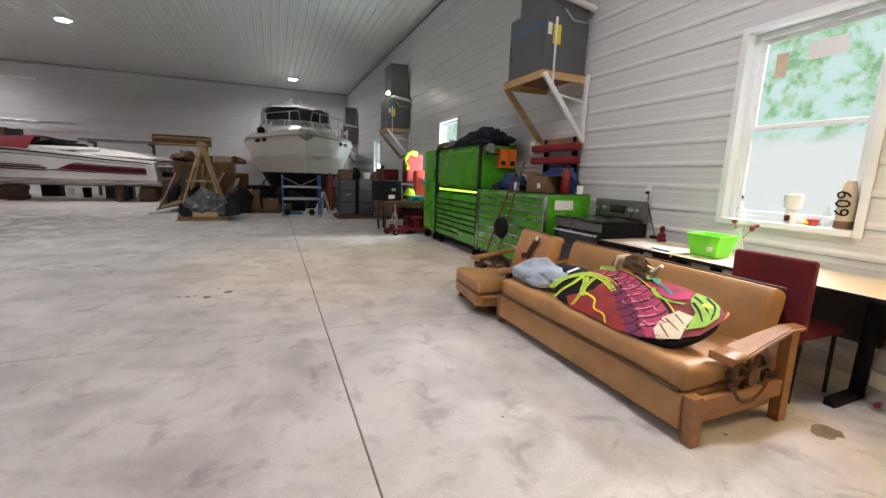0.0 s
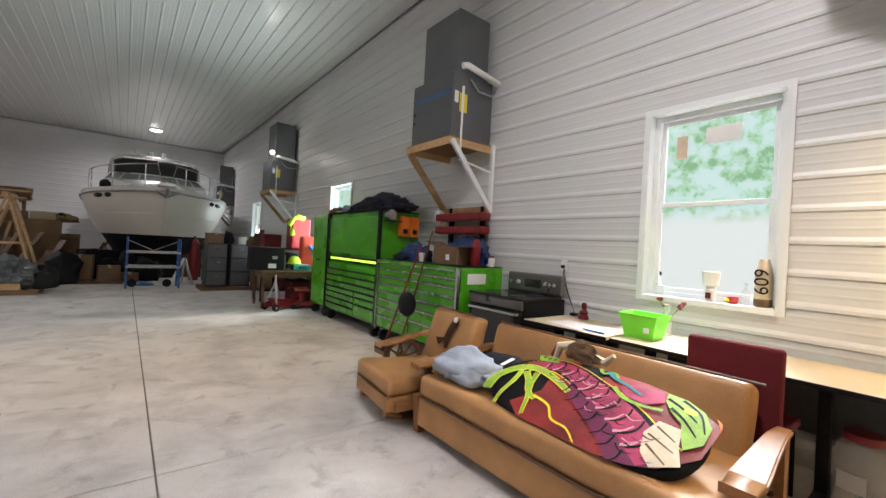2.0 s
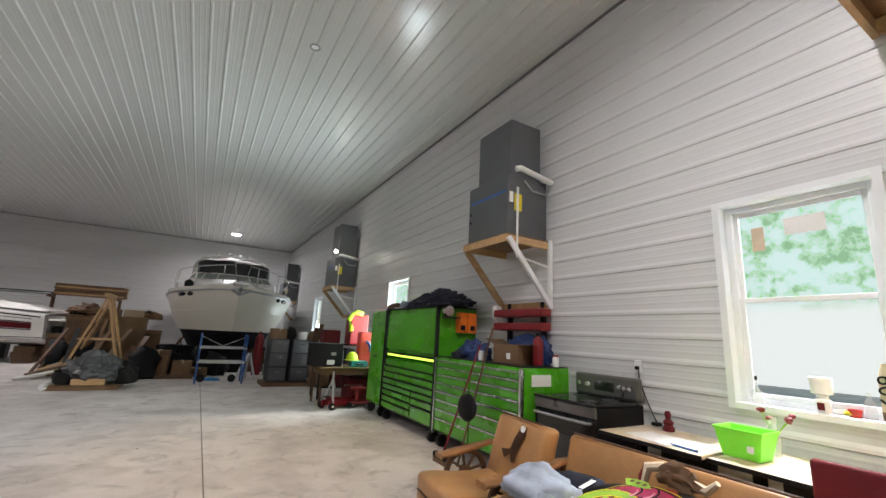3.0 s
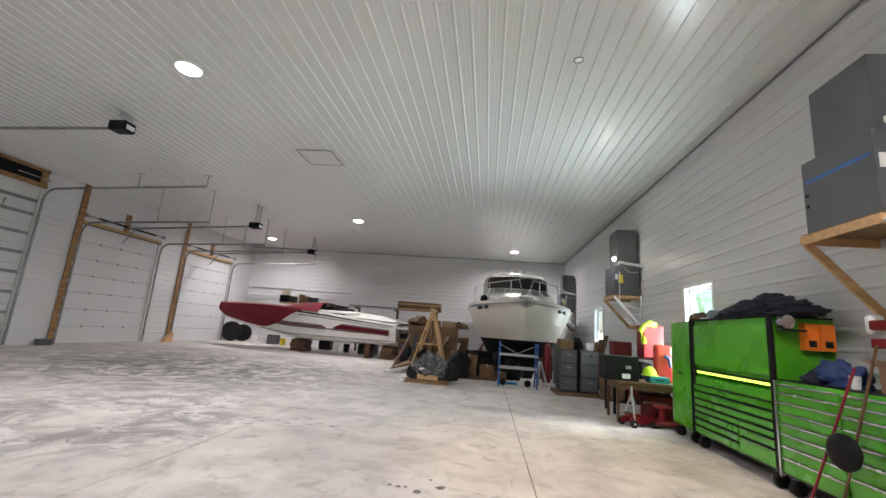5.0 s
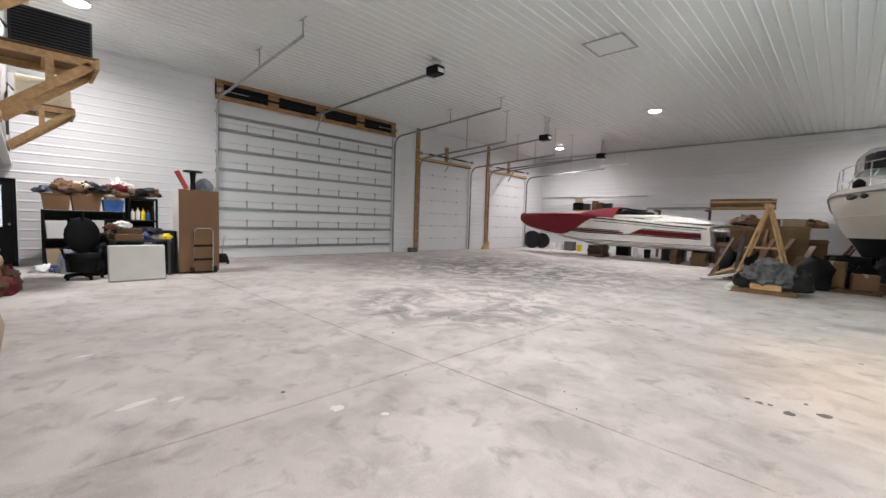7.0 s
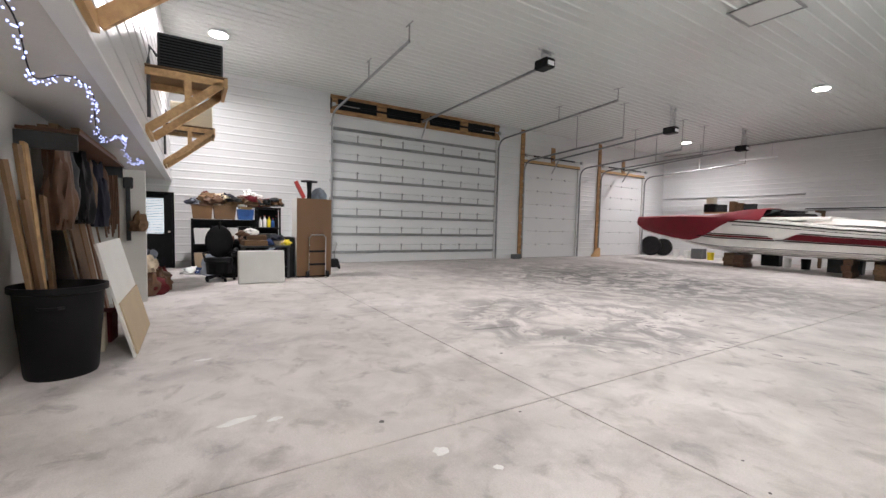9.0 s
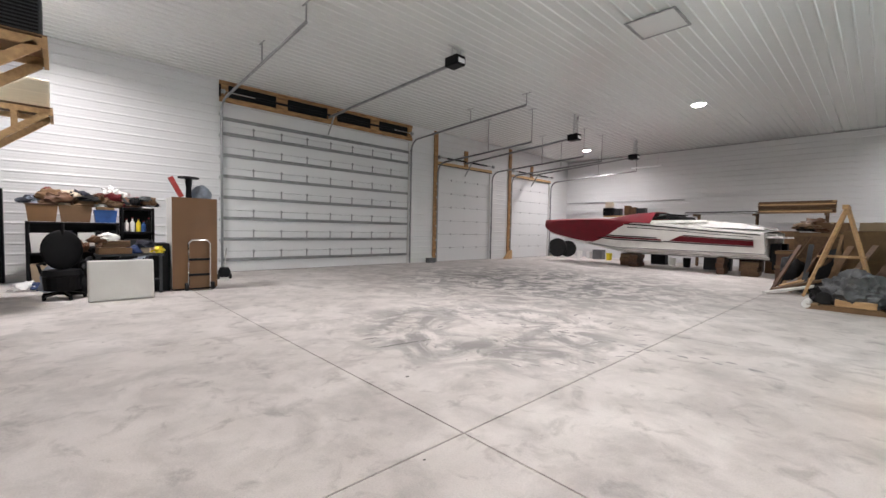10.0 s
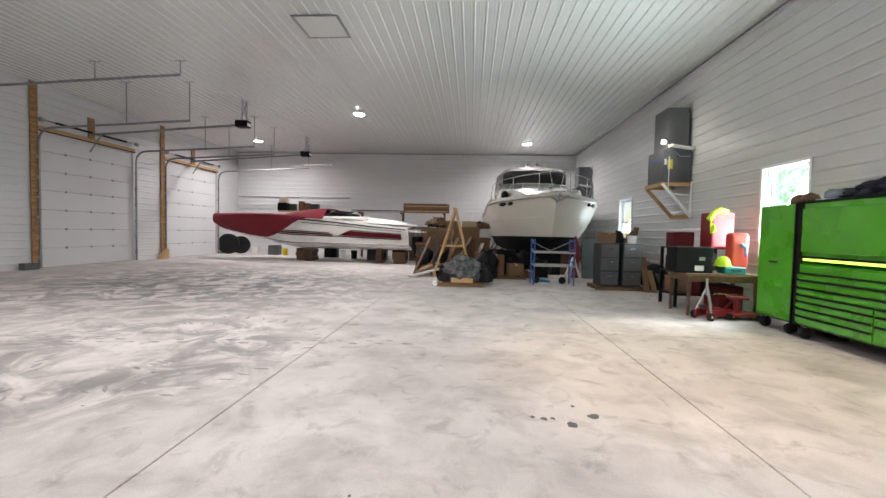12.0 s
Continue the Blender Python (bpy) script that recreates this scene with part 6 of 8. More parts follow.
part("handle", T([(0.24, 0, 0.14), (0.62, 0.05, 0.34)], 0.018, 8), RED, fj)
for x, r in ((-0.28, 0.065), (0.24, 0.05)):
    for y in (-0.15, 0.15):
        w = smooth(part("wheel", L([(0, -0.025), (r, -0.025), (r, 0.025), (0, 0.025)], 16, (x, y, r), "y"), RUBBER, fj))
        part("hub", L([(0, -0.028), (0.022, -0.028), (0.022, 0.028), (0, 0.028)], 10, (x, y, r), "y"), BONE, w)
tr = thing("transmission_jack", "low red and black transmission jack", "jack", (2.72, 11.3, 0), -10)
part("base", B(-0.2, 0.3, -0.16, 0.16, 0.06, 0.12, 0.02), RED, tr)
part("ram", L([(0, 0.12), (0.05, 0.12), (0.05, 0.34), (0, 0.34)], 14), RED, tr)
part("plate", B(-0.14, 0.14, -0.12, 0.12, 0.34, 0.38, 0.01), RED, tr)
for x in (-0.17, 0.27):
    for y in (-0.15, 0.15):
        smooth(part("wheel", L([(0, -0.02), (0.055, -0.02), (0.055, 0.02), (0, 0.02)], 14, (x, y, 0.055), "y"), RUBBER, tr))
rc = thing("floor_tool_chest", "dark red tool chest under the work table", "tool chest", (2.75, 11.95, 0))
part("case", B(-0.1, 0.36, -0.2, 0.24, 0.0, 0.5, 0.02), BURGUNDY, rc)
part("handle", T([(-0.2, -0.25, 0.35), (-0.2, -0.29, 0.37), (0.2, -0.29, 0.37), (0.2, -0.25, 0.35)], 0.01, 6), STEEL, rc)
js = thing("jack_stand", "grey steel tripod stand beside the table", "stand", (2.16, 11.2, 0))
for k in range(3):
    a = k * 2.094 + 0.5
    part("leg", beam(bmesh.new(), (0, 0, 0.55), (0.2 * math.cos(a), 0.2 * math.sin(a), 0.0), 0.03, 0.03), GALV, js)
part("post", T([(0, 0, 0.4), (0, 0, 0.68)], 0.02, 8), GALV, js)

# ---------------------------------------------------------------- grey cabinets near the cruiser
for i, (x0, x1) in enumerate(((1.44, 1.90), (1.96, 2.44))):
    g = thing("steel_cabinet", "worn grey steel cabinet standing on a pallet", "cabinet", ((x0 + x1) / 2, 14.9, 0.1), 4 * i, "grey cabinets")
    a = (x1 - x0) / 2
    part("case", B(-a, a, -0.3, 0.3, 0.0, 1.08, 0.012), DARK_SHEET, g)
    for z in (0.04, 0.4, 0.74):
        d = part("drawer", B(-a + 0.02, a - 0.02, -0.315, -0.302, z, z + 0.31, 0.004, 1), GREY_SHEET, g)
        part("handle", B(-0.06, 0.06, -0.34, -0.315, z + 0.2, z + 0.225, 0.005), STEEL, d)
pl = thing("low_pallet", "dark timber pallet under the grey cabinets", "pallet", (1.94, 14.9, 0))
for y in (-0.38, 0.0, 0.36):
    part("runner", B(-0.62, 0.62, y - 0.04, y + 0.04, 0, 0.07), OLDWOOD, pl)
for k in range(7):
    part("deck_board", B(-0.62 + k * 0.18, -0.48 + k * 0.18, -0.42, 0.42, 0.072, 0.092), OLDWOOD, pl)


def carton(loc, size, rz=0, m=None, label="plain brown cardboard carton", tape=True, name="carton", cat="box"):
    c = thing(name, label, cat, loc, rz)
    a, b, h = size[0] / 2, size[1] / 2, size[2]
    bm = B(-a, a, -b, b, 0, h, 0.006, 1)
    crumple(bm, 0.01, 3, loc[0])
    part("body", bm, m or CARD, c)
    if tape:
        part("tape", B(-0.03, 0.03, -b - 0.004, b + 0.004, h * 0.86, h + 0.007), TANBOARD, c)
    return c


carton((1.62, 14.8, 1.185), (0.36, 0.36, 0.26), 5, CARD, "brown cardboard carton on the grey cabinet")
bk_ = thing("bucket", "white plastic bucket on the grey cabinet", "bucket", (2.28, 14.85, 1.185))
smooth(part("pail", L([(0, 0), (0.1, 0), (0.12, 0.2), (0.115, 0.2), (0.09, 0.006), (0, 0.006)], 18), PAPER, bk_))
mt = thing("motor", "dark greasy motor part on the grey cabinet", "motor", (1.95, 14.85, 1.185))
smooth(part("casting", blob((0, 0, 0), (0.12, 0.14, 0.22), 0.4, 2.5, 4, 3), BLACK, mt), 60)
tw = thing("tyre", "upright black tyre leaning by the cabinets", "tyre", (2.82, 14.75, 0))
smooth(part("tread", L([(0.22, -0.09), (0.30, -0.10), (0.34, -0.07), (0.345, 0.07), (0.30, 0.10), (0.22, 0.09), (0.2, 0.0), (0.22, -0.09)], 28, (0, 0, 0.345), "y"), RUBBER, tw))
smooth(part("rim", L([(0.0, -0.03), (0.08, -0.04), (0.2, -0.07), (0.2, 0.05), (0, 0.04)], 24, (0, 0, 0.345), "y"), GALV, tw))
for k, (x, m) in enumerate(((2.5, OLDWOOD), (2.66, PLY), (2.9, DARK_SHEET))):
    p = thing("plank", "short dark plank leaning against the cabinets", "plank", (x, 14.5, 0), 10 * k, "leaning planks")
    part("board", beam(bmesh.new(), (0, -0.15, 0.0), (0.05, 0.3, 0.85 - 0.12 * k), 0.14, 0.03), m, p)
dl = thing("door_panel", "grey-blue sheet metal panel leaning by the cabinets", "panel", (1.9, 17.3, 0))
part("sheet", beam(bmesh.new(), (0.0, -0.1, 0.0), (0.1, 0.35, 1.25), 0.45, 0.03, (0, 1, 0)), make("grey_blue_sheet", (0.10, 0.13, 0.14), 0.5), dl)
rt = thing("gas_cylinder", "dark red gas cylinder standing by the wall", "cylinder", (1.5, 17.4, 0))
smooth(part("tank", L([(0, 0), (0.13, 0), (0.13, 1.1), (0.08, 1.22), (0.03, 1.25), (0.03, 1.33), (0, 1.33)], 18), RED, rt))
for k in range(4):
    p = thing("plank", "long timber plank leaning in the corner", "plank", (2.3 + 0.22 * k, 16.2 + 0.3 * k, 0), 0, "leaning planks")
    part("board", beam(bmesh.new(), (0, 0, 0), (0.5, 0.5, 1.3 + 0.12 * k), 0.16, 0.03), (OLDWOOD, PLY, DARKWOOD, OLDWOOD)[k], p)


# ---------------------------------------------------------------- scaffold, pallet, crates
sc_ = thing("scaffold", "blue steel rolling scaffold with steel rungs", "scaffold", (0.39, 15.45, 0))
for x in (-0.52, 0.54):
    for y in (-0.28, 0.28):
        part("post", T([(x, y, 0.0), (x, y, 1.24)], 0.022, 8), BLUE, sc_)
    for z in (0.32, 0.62, 0.95, 1.2):
        part("end_rung", T([(x, -0.28, z), (x, 0.28, z)], 0.016, 8), BLUE, sc_)
for z, m in ((0.50, GALV), (0.86, GALV)):
    for y in (-0.29, 0.29):
        part("rung", B(-0.54, 0.56, y - 0.025, y + 0.025, z, z + 0.045, 0.008), m, sc_)
part("cross_brace", T([(-0.52, 0.29, 1.16), (0.0, 0.29, 0.92)], 0.011, 6), GALV, sc_)
part("cross_brace", T([(0.54, 0.29, 1.16), (0.02, 0.29, 0.92)], 0.011, 6), GALV, sc_)
for x in (-0.40, 0.32):
    smooth(part("caster", L([(0, -0.025), (0.09, -0.025), (0.1, 0), (0.09, 0.025), (0, 0.025)], 18, (x, 0.1, 0.1), "y"), RUBBER, sc_))
lad = thing("step_stand", "white-painted wooden trestle behind the scaffold", "trestle", (1.0, 16.0, 0))
for a, b_ in (((-0.2, -0.1, 0), (0.1, 0, 0.72)), ((0.32, -0.1, 0), (0.12, 0, 0.72)), ((0.1, 0.35, 0), (0.11, 0.02, 0.72))):
    part("leg", beam(bmesh.new(), a, b_, 0.05, 0.05), PVC if a[0] < 0 else GALV, lad)
bl2 = thing("tarpaulin", "crumpled blue tarpaulin on the floor", "tarpaulin", (0.25, 15.95, 0))
smooth(part("cloth", blob((0, 0, 0), (0.2, 0.12, 0.05), 0.5, 3, 2, 3), make("bright_blue_sheet", (0.02, 0.2, 0.5), 0.5), bl2), 120)

pa = thing("pallet", "small wooden pallet with a yellow pine block", "pallet", (-2.12, 14.65, 0))
for y in (-0.35, 0.0, 0.35):
    part("runner", B(-0.6, 0.6, y - 0.04, y + 0.04, 0, 0.08), PLY, pa)
for k in range(6):
    part("deck_board", B(-0.6 + k * 0.21, -0.43 + k * 0.21, -0.4, 0.4, 0.082, 0.10), PLY, pa)
part("block", B(-0.2, 0.35, -0.38, -0.2, 0.102, 0.22, 0.01), PINE, pa)
eg = thing("wrapped_engine", "engine wrapped in grey plastic film on a pallet", "engine", (-2.08, 14.72, 0.10))
smooth(part("wrap", blob((0.05, 0, 0.0), (0.55, 0.42, 0.42), 0.35, 2.2, 3, 5), WRAP, eg, "shiny crumpled grey plastic film"), 30)
smooth(part("pulley", L([(0, -0.05), (0.12, -0.05), (0.12, 0.05), (0, 0.05)], 18, (-0.4, -0.34, 0.12), "y"), RUBBER, eg))
part("gearbox", blob((-0.42, 0.05, 0.0), (0.2, 0.25, 0.24), 0.5, 3, 6, 3), BLACK, eg)
for k, (x, y, z, r) in enumerate(((0.55, 0.2, 0.0, 0.26), (0.6, -0.1, 0.0, 0.2))):
    smooth(part("hose", blob((x, y, z), (r, r, r * 1.2), 0.4, 3, k, 3), RUBBER, eg), 60)
bl3 = thing("foam_roll", "white foam roll end beside the pallet", "roll", (-2.72, 14.45, 0))
smooth(part("roll", L([(0, -0.3), (0.07, -0.3), (0.08, 0), (0.07, 0.3), (0, 0.3)], 14, (0, 0.1, 0.08), "y"), PAPER, bl3))
af = thing("trestle", "tall pine A-frame trestle behind the pallet", "trestle", (-2.35, 16.7, 0))
for y in (-0.35, 0.5):
    part("leg", beam(bmesh.new(), (-0.62, y, 0.0), (0.0, y * 0.6, 2.05), 0.09, 0.05), PINE, af)
    part("leg", beam(bmesh.new(), (0.55, y, 0.0), (0.02, y * 0.6, 2.05), 0.09, 0.05), PINE, af)
    part("tie", beam(bmesh.new(), (-0.42, y * 0.8, 0.95), (0.36, y * 0.8, 0.95), 0.09, 0.035), PINE, af)
part("ridge", beam(bmesh.new(), (0, -0.5, 2.06), (0, 0.6, 2.06), 0.1, 0.09), PINE, af)
random.seed(12)
for x, y, w, d, h, m, lb in ((-2.9, 18.3, 0.9, 0.9, 1.5, OLDWOOD, "tall brown wooden crate"), (-2.0, 18.2, 0.85, 0.9, 1.55, PLY, "brown plywood crate"), (-1.45, 18.6, 0.5, 0.7, 1.2, CARD, "tall brown cardboard carton"), (-3.5, 18.6, 0.5, 0.6, 1.0, DARKWOOD, "dark wooden cabinet")):
    k = carton((x, y, 0), (w, d, h), random.uniform(-6, 6), m, lb + " on the floor", False, "crate", "crate")
    for z in (0.05, h * 0.5, h - 0.1):
        part("batten", B(-w / 2 - 0.02, w / 2 + 0.02, -d / 2 - 0.035, -d / 2 - 0.012, z, z + 0.08), PLY, k)
for x, y, z, w, d, h, m in ((-2.6, 18.2, 1.51, 0.6, 0.6, 0.25, CARD), (-1.9, 18.2, 1.56, 0.5, 0.5, 0.2, TANBOARD), (-1.05, 16.75, 0.09, 0.5, 0.4, 0.62, CARD), (-0.48, 16.6, 0.09, 0.45, 0.4, 0.36, CARD), (-0.05, 16.9, 0, 0.4, 0.3, 0.25, OLDWOOD)):
    carton((x, y, z), (w, d, h), random.uniform(-9, 9), m)
p3 = thing("pallet", "flat grey pallet under cardboard cartons", "pallet", (-0.78, 16.65, 0))
for y in (-0.28, 0.28):
    part("runner", B(-0.6, 0.6, y - 0.05, y + 0.05, 0, 0.06), OLDWOOD, p3)
for k in range(6):
    part("deck_board", B(-0.6 + k * 0.21, -0.44 + k * 0.21, -0.34, 0.34, 0.062, 0.085), OLDWOOD, p3)
for k in range(5):
    p = thing("plank", "grey offcut plank lying in a heap", "plank", (-3.25 + 0.1 * k, 16.6 + 0.25 * k, 0), 0, "offcut planks")
    part("board", beam(bmesh.new(), (-0.4, -0.5 + 0.1 * k, 0.03 + 0.06 * k), (0.45, 0.2, 0.22 + 0.14 * k), 0.14, 0.05), (WHITEBOARD, OLDWOOD, PINE, GREY_SHEET, PLY)[k], p)
random.seed(33)
for k in range(22):
    x, y = random.uniform(-3.4, -1.4), random.uniform(16.9, 17.7)
    p = thing("plank", "old offcut plank in the lumber heap", "plank", (x, y, 0), random.uniform(-60, 60), "offcut planks")
    h = random.uniform(0.3, 1.5)
    part("board", beam(bmesh.new(), (-0.3, 0, 0.02), (random.uniform(0.1, 0.4), 0.3, h), random.uniform(0.06, 0.18), 0.03), (OLDWOOD, DARKWOOD, PLY, CARD, OLDWOOD, DARK_SHEET)[k % 6], p)
for k in range(12):
    x, y, z = random.uniform(-3.2, -1.5), random.uniform(17.9, 18.5), random.uniform(1.5, 1.62)
    o = thing("bundle", "dusty brown bundle on the crates", "bundle", (x, y, z), 0, "bundles on the crates")
    smooth(part("cloth", blob((0, 0, 0), (random.uniform(0.12, 0.3), 0.2, random.uniform(0.08, 0.2)), 0.6, 2.4, k + 200, 3), (OLDWOOD, DARKWOOD, CARD, BLACK)[k % 4], o), 60)
# black bags fill the dark under the bow, part clutter and part shade
hp_ = thing("black_bags", "heap of black bags standing in for clutter and shade under the cruiser bow", "bags", (-0.85, 17.3, 0))
for k in range(5):
    smooth(part("bag", blob((0.42 * k - 0.5, 0.2 * (k % 2), 0), (0.34, 0.3, 0.42 + 0.1 * (k % 2)), 0.4, 2.2, k, 3), BLACK, hp_), 60)

# dark boxes added to blacken the shaded, cluttered space below the hull
for k, (x, y, w, h, m) in enumerate(((-0.75, 18.3, 0.9, 0.8, BLACK), (0.1, 18.5, 0.8, 0.62, DARK_SHEET), (0.85, 18.4, 0.7, 0.7, BLACK), (1.5, 18.6, 0.6, 0.8, DARKWOOD), (-0.3, 17.7, 0.6, 0.5, BLACK))):
    carton((x, y, 0), (w, 0.6, h), 5 * k - 10, m, "dark box standing in for clutter and shade under the cruiser hull", False)
for k, (x, y, m) in enumerate(((-3.3, 17.9, BLACK), (-1.55, 17.2, DARKWOOD), (-2.75, 17.35, BLACK), (-1.35, 16.5, BLACK))):
    o = thing("black_bag", "dark bag heaped in front of the crates", "bag", (x, y, 0), 0, "bags before the crates")
    smooth(part("bag", blob((0, 0, 0), (0.34, 0.3, 0.62 - 0.1 * (k % 2)), 0.45, 2.3, k + 300, 3), m, o), 60)

# lumber rack on the far wall and things beneath it
lr = thing("lumber_rack", "timber rack with stacked boards and pipes", "rack", (-5.3, 24.6, 0))
for x in (-2.1, 0.0, 2.1):
    part("upright", B(x - 0.05, x + 0.05, -0.05, 0.05, 0, 2.3), OLDWOOD, lr)
    part("arm", B(x - 0.04, x + 0.04, -0.75, 0.05, 2.2, 2.28), OLDWOOD, lr)
for k in range(27):
    x0 = 0.1 + 0.04 * (k % 3)
    part("board", B(x0, 2.35 - 0.1 * (k % 2), -0.72 + 0.08 * (k % 5), -0.5 + 0.08 * (k % 5), 2.284 + 0.05 * (k // 3), 2.33 + 0.05 * (k // 3)), (PLY, OLDWOOD, PINE)[k % 3], lr)
for k in range(5):
    part("pipe", T([(-2.5, -0.68 + 0.12 * k, 2.31 + 0.05 * (k % 2)), (0.05, -0.68 + 0.12 * k, 2.31 + 0.05 * (k % 2))], 0.028, 8), (GALV, DARK_SHEET)[k % 2], lr)
for x, w, h, m, lb in ((-4.3, 0.9, 1.6, CARD, "tall brown cardboard wardrobe carton"), (-3.45, 0.7, 1.35, OLDWOOD, "dark brown wooden dresser"), (-5.2, 0.7, 1.0, DARKWOOD, "dark wooden chest")):
    carton((x, 23.4, 0), (w, 0.7, h), 3, m, lb + " below the lumber rack", False, "crate", "crate")
ln = thing("light_fixture", "long fluorescent shop light hung near the far wall", "light", (-9.6, 24.2, 4.55))
part("reflector", B(-0.7, 0.7, -0.08, 0.08, 0.0, 0.06, 0.01), VINYL, ln)
part("chain", T([(-0.5, 0, 0.06), (-0.5, 0, ZC - 4.57)], 0.006, 5), GALV, ln)
part("chain", T([(0.5, 0, 0.06), (0.5, 0, ZC - 4.57)], 0.006, 5), GALV, ln)
cd_ = thing("conduit", "grey steel conduit along the far wall", "conduit", (XW + 0.1, YN - 0.05, 3.1), 0, "", "structure")
part("pipe", T([(0, 0, 0.0), (6.3, 0, 0.0)], 0.03, 8), GALV, cd_)

# things stacked on the speedboat deck
bp_ = thing("deck_plank", "pale plank laid across the speedboat deck", "plank", (-9.55, 21.95, 2.12), -4)
part("board", B(-0.95, 0.95, -0.18, 0.18, 0.0, 0.06, 0.006), PINE, bp_)
for x, w, h, m, lb in ((-10.3, 0.42, 0.34, BLACK, "black battery box on the deck plank"), (-10.25, 0.3, 0.0, None, ""), (-9.85, 0.25, 0.30, DARK_SHEET, "grey tool case on the deck plank"), (-9.45, 0.2, 0.42, CARD, "small brown carton on the deck plank"), (-9.2, 0.25, 0.34, OLDWOOD, "brown wooden box on the deck plank"), (-8.85, 0.35, 0.30, DARK_SHEET, "dark grey case on the deck plank")):
    if m:
        carton((x, 21.95, 2.182), (w, 0.3, h), 3, m, lb, False)
carton((-10.28, 21.95, 2.53), (0.3, 0.25, 0.26), 0, CREAM, "cream box on top of the battery box", False)

# under and behind the speedboat
for x, y, r, lb in ((-14.0, 24.9, 0.46, "stacked"), (-14.4, 24.45, 0.52, "upright")):
    t = thing("tyre", "large black tyre with grey rim leaning by the door", "tyre", (x, y, 0), 15, "tyres by the door")
    smooth(part("tread", L([(r * 0.62, -0.1), (r * 0.9, -0.12), (r, -0.08), (r, 0.08), (r * 0.9, 0.12), (r * 0.62, 0.1), (r * 0.58, 0), (r * 0.62, -0.1)], 28, (0, 0, r), "y"), RUBBER, t))
    smooth(part("rim", L([(0, -0.03), (r * 0.25, -0.04), (r * 0.58, -0.08), (r * 0.58, 0.06), (0, 0.05)], 24, (0, 0, r), "y"), GALV, t))
for x, y, m, h in ((-13.1, 24.6, PAPER, 0.4), (-12.7, 24.9, PAPER, 0.36), (-11.3, 24.3, YELLOW, 0.36), (-8.1, 23.6, PAPER, 0.36), (-7.4, 23.2, BLACK, 0.4), (-6.6, 23.4, GREYCLOTH, 0.3)):
    p = thing("bucket", "plastic bucket standing behind the speedboat", "bucket", (x, y, 0), 0, "buckets")
    smooth(part("pail", L([(0, 0), (0.13, 0), (0.155, h), (0.145, h), (0.12, 0.01), (0, 0.01)], 18), m, p))
    part("bail", T([(-0.15, 0, h - 0.03), (-0.1, 0.12, h - 0.1), (0.1, 0.12, h - 0.1), (0.15, 0, h - 0.03)], 0.005, 5), GALV, p)
for x, y, w, h, m in ((-9.9, 23.6, 0.8, 0.4, DARKWOOD), (-8.7, 23.8, 0.6, 0.5, BLACK), (-6.2, 22.9, 0.9, 0.5, DARK_SHEET), (-12.0, 24.6, 0.5, 0.5, GREY_SHEET)):
    carton((x, y, 0), (w, 0.5, h), 4, m, "dark storage box behind the speedboat", False)
wg = thing("wheel_chock", "pine wedge beside the garage door post", "chock", (XW + 0.22, 20.1, 0))
bm = bmesh.new()
v = [bm.verts.new(p) for p in ((0, -0.28, 0), (0.2, -0.28, 0), (0.2, 0.2, 0), (0, 0.2, 0), (0, 0.2, 0.42), (0.2, 0.2, 0.42))]
for f in ((0, 3, 2, 1), (2, 3, 4, 5), (0, 1, 5, 4), (0, 4, 3), (1, 2, 5)):
    bm.faces.new([v[i] for i in f])
part("wedge", bm, PINE, wg)
cblk = thing("concrete_block", "grey concrete block beside the door post", "block", (XW + 0.25, 15.0, 0))
part("block", B(-0.1, 0.1, -0.2, 0.2, 0, 0.2, 0.01), GREY_SHEET, cblk)

# ---------------------------------------------------------------- south-west corner
dr = thing("door_4", "black steel entry door with blinds in the glass", "door", (XW - 0.02, 2.27, 0), 0, "", "structure")
part("slab", B(-0.04, 0.0, -0.47, 0.47, 0.01, 2.03, 0.006), BLACK, dr)
bm = bmesh.new()
for q in ((-0.515, -0.475, 0, 2.075), (0.475, 0.515, 0, 2.075)):
    box(bm, -0.06, 0.035, q[0], q[1], q[2], q[3])
box(bm, -0.06, 0.035, -0.475, 0.475, 2.035, 2.075)
part("door_frame", bm, BLACK, dr)
part("backing", B(-0.09, -0.065, -0.52, 0.52, 0, 2.07), DARK_SHEET, dr)
# the door is closed behind; daylight in the glass is an emissive sheet
BRIGHT = glow("daylight_behind_blinds", (0.86, 0.93, 1.0), 1.15)
wn2 = part("pane", B(0.001, 0.006, -0.28, 0.28, 0.95, 1.9), BRIGHT, dr, "glowing sheet standing in for daylit glass")
for k in range(22):
    part("slat", B(0.008, 0.012, -0.28, 0.28, 0.966 + k * 0.043, 0.986 + k * 0.043), DARK_SHEET, wn2)
smooth(part("handle", L([(0, 0), (0.03, 0.0), (0.03, 0.02), (0.015, 0.03), (0.025, 0.06), (0, 0.065)], 14, (0.0, 0.40, 1.0), "x"), STEEL, dr))


def shelf_unit(loc, w, d, h, n, label):
    s = thing("shelf_unit", label, "shelf", loc, 0, "black shelf units")
    for x in (0, d - 0.05):
        for y in (0, w - 0.05):
            part("post", B(x, x + 0.05, y, y + 0.05, 0, h, 0.006, 1), BLACK, s)
    for k in range(n):
        z = 0.06 + (h - 0.09) * k / (n - 1)
        part("shelf", B(0, d, 0, w, z - 0.03, z + 0.02, 0.006, 1), BLACK, s)
    # black panel added to give the darkness between the goods
    part("back_panel", B(0.002, 0.012, 0.05, w - 0.05, 0.05, h - 0.02), BLACK, s)
    return s


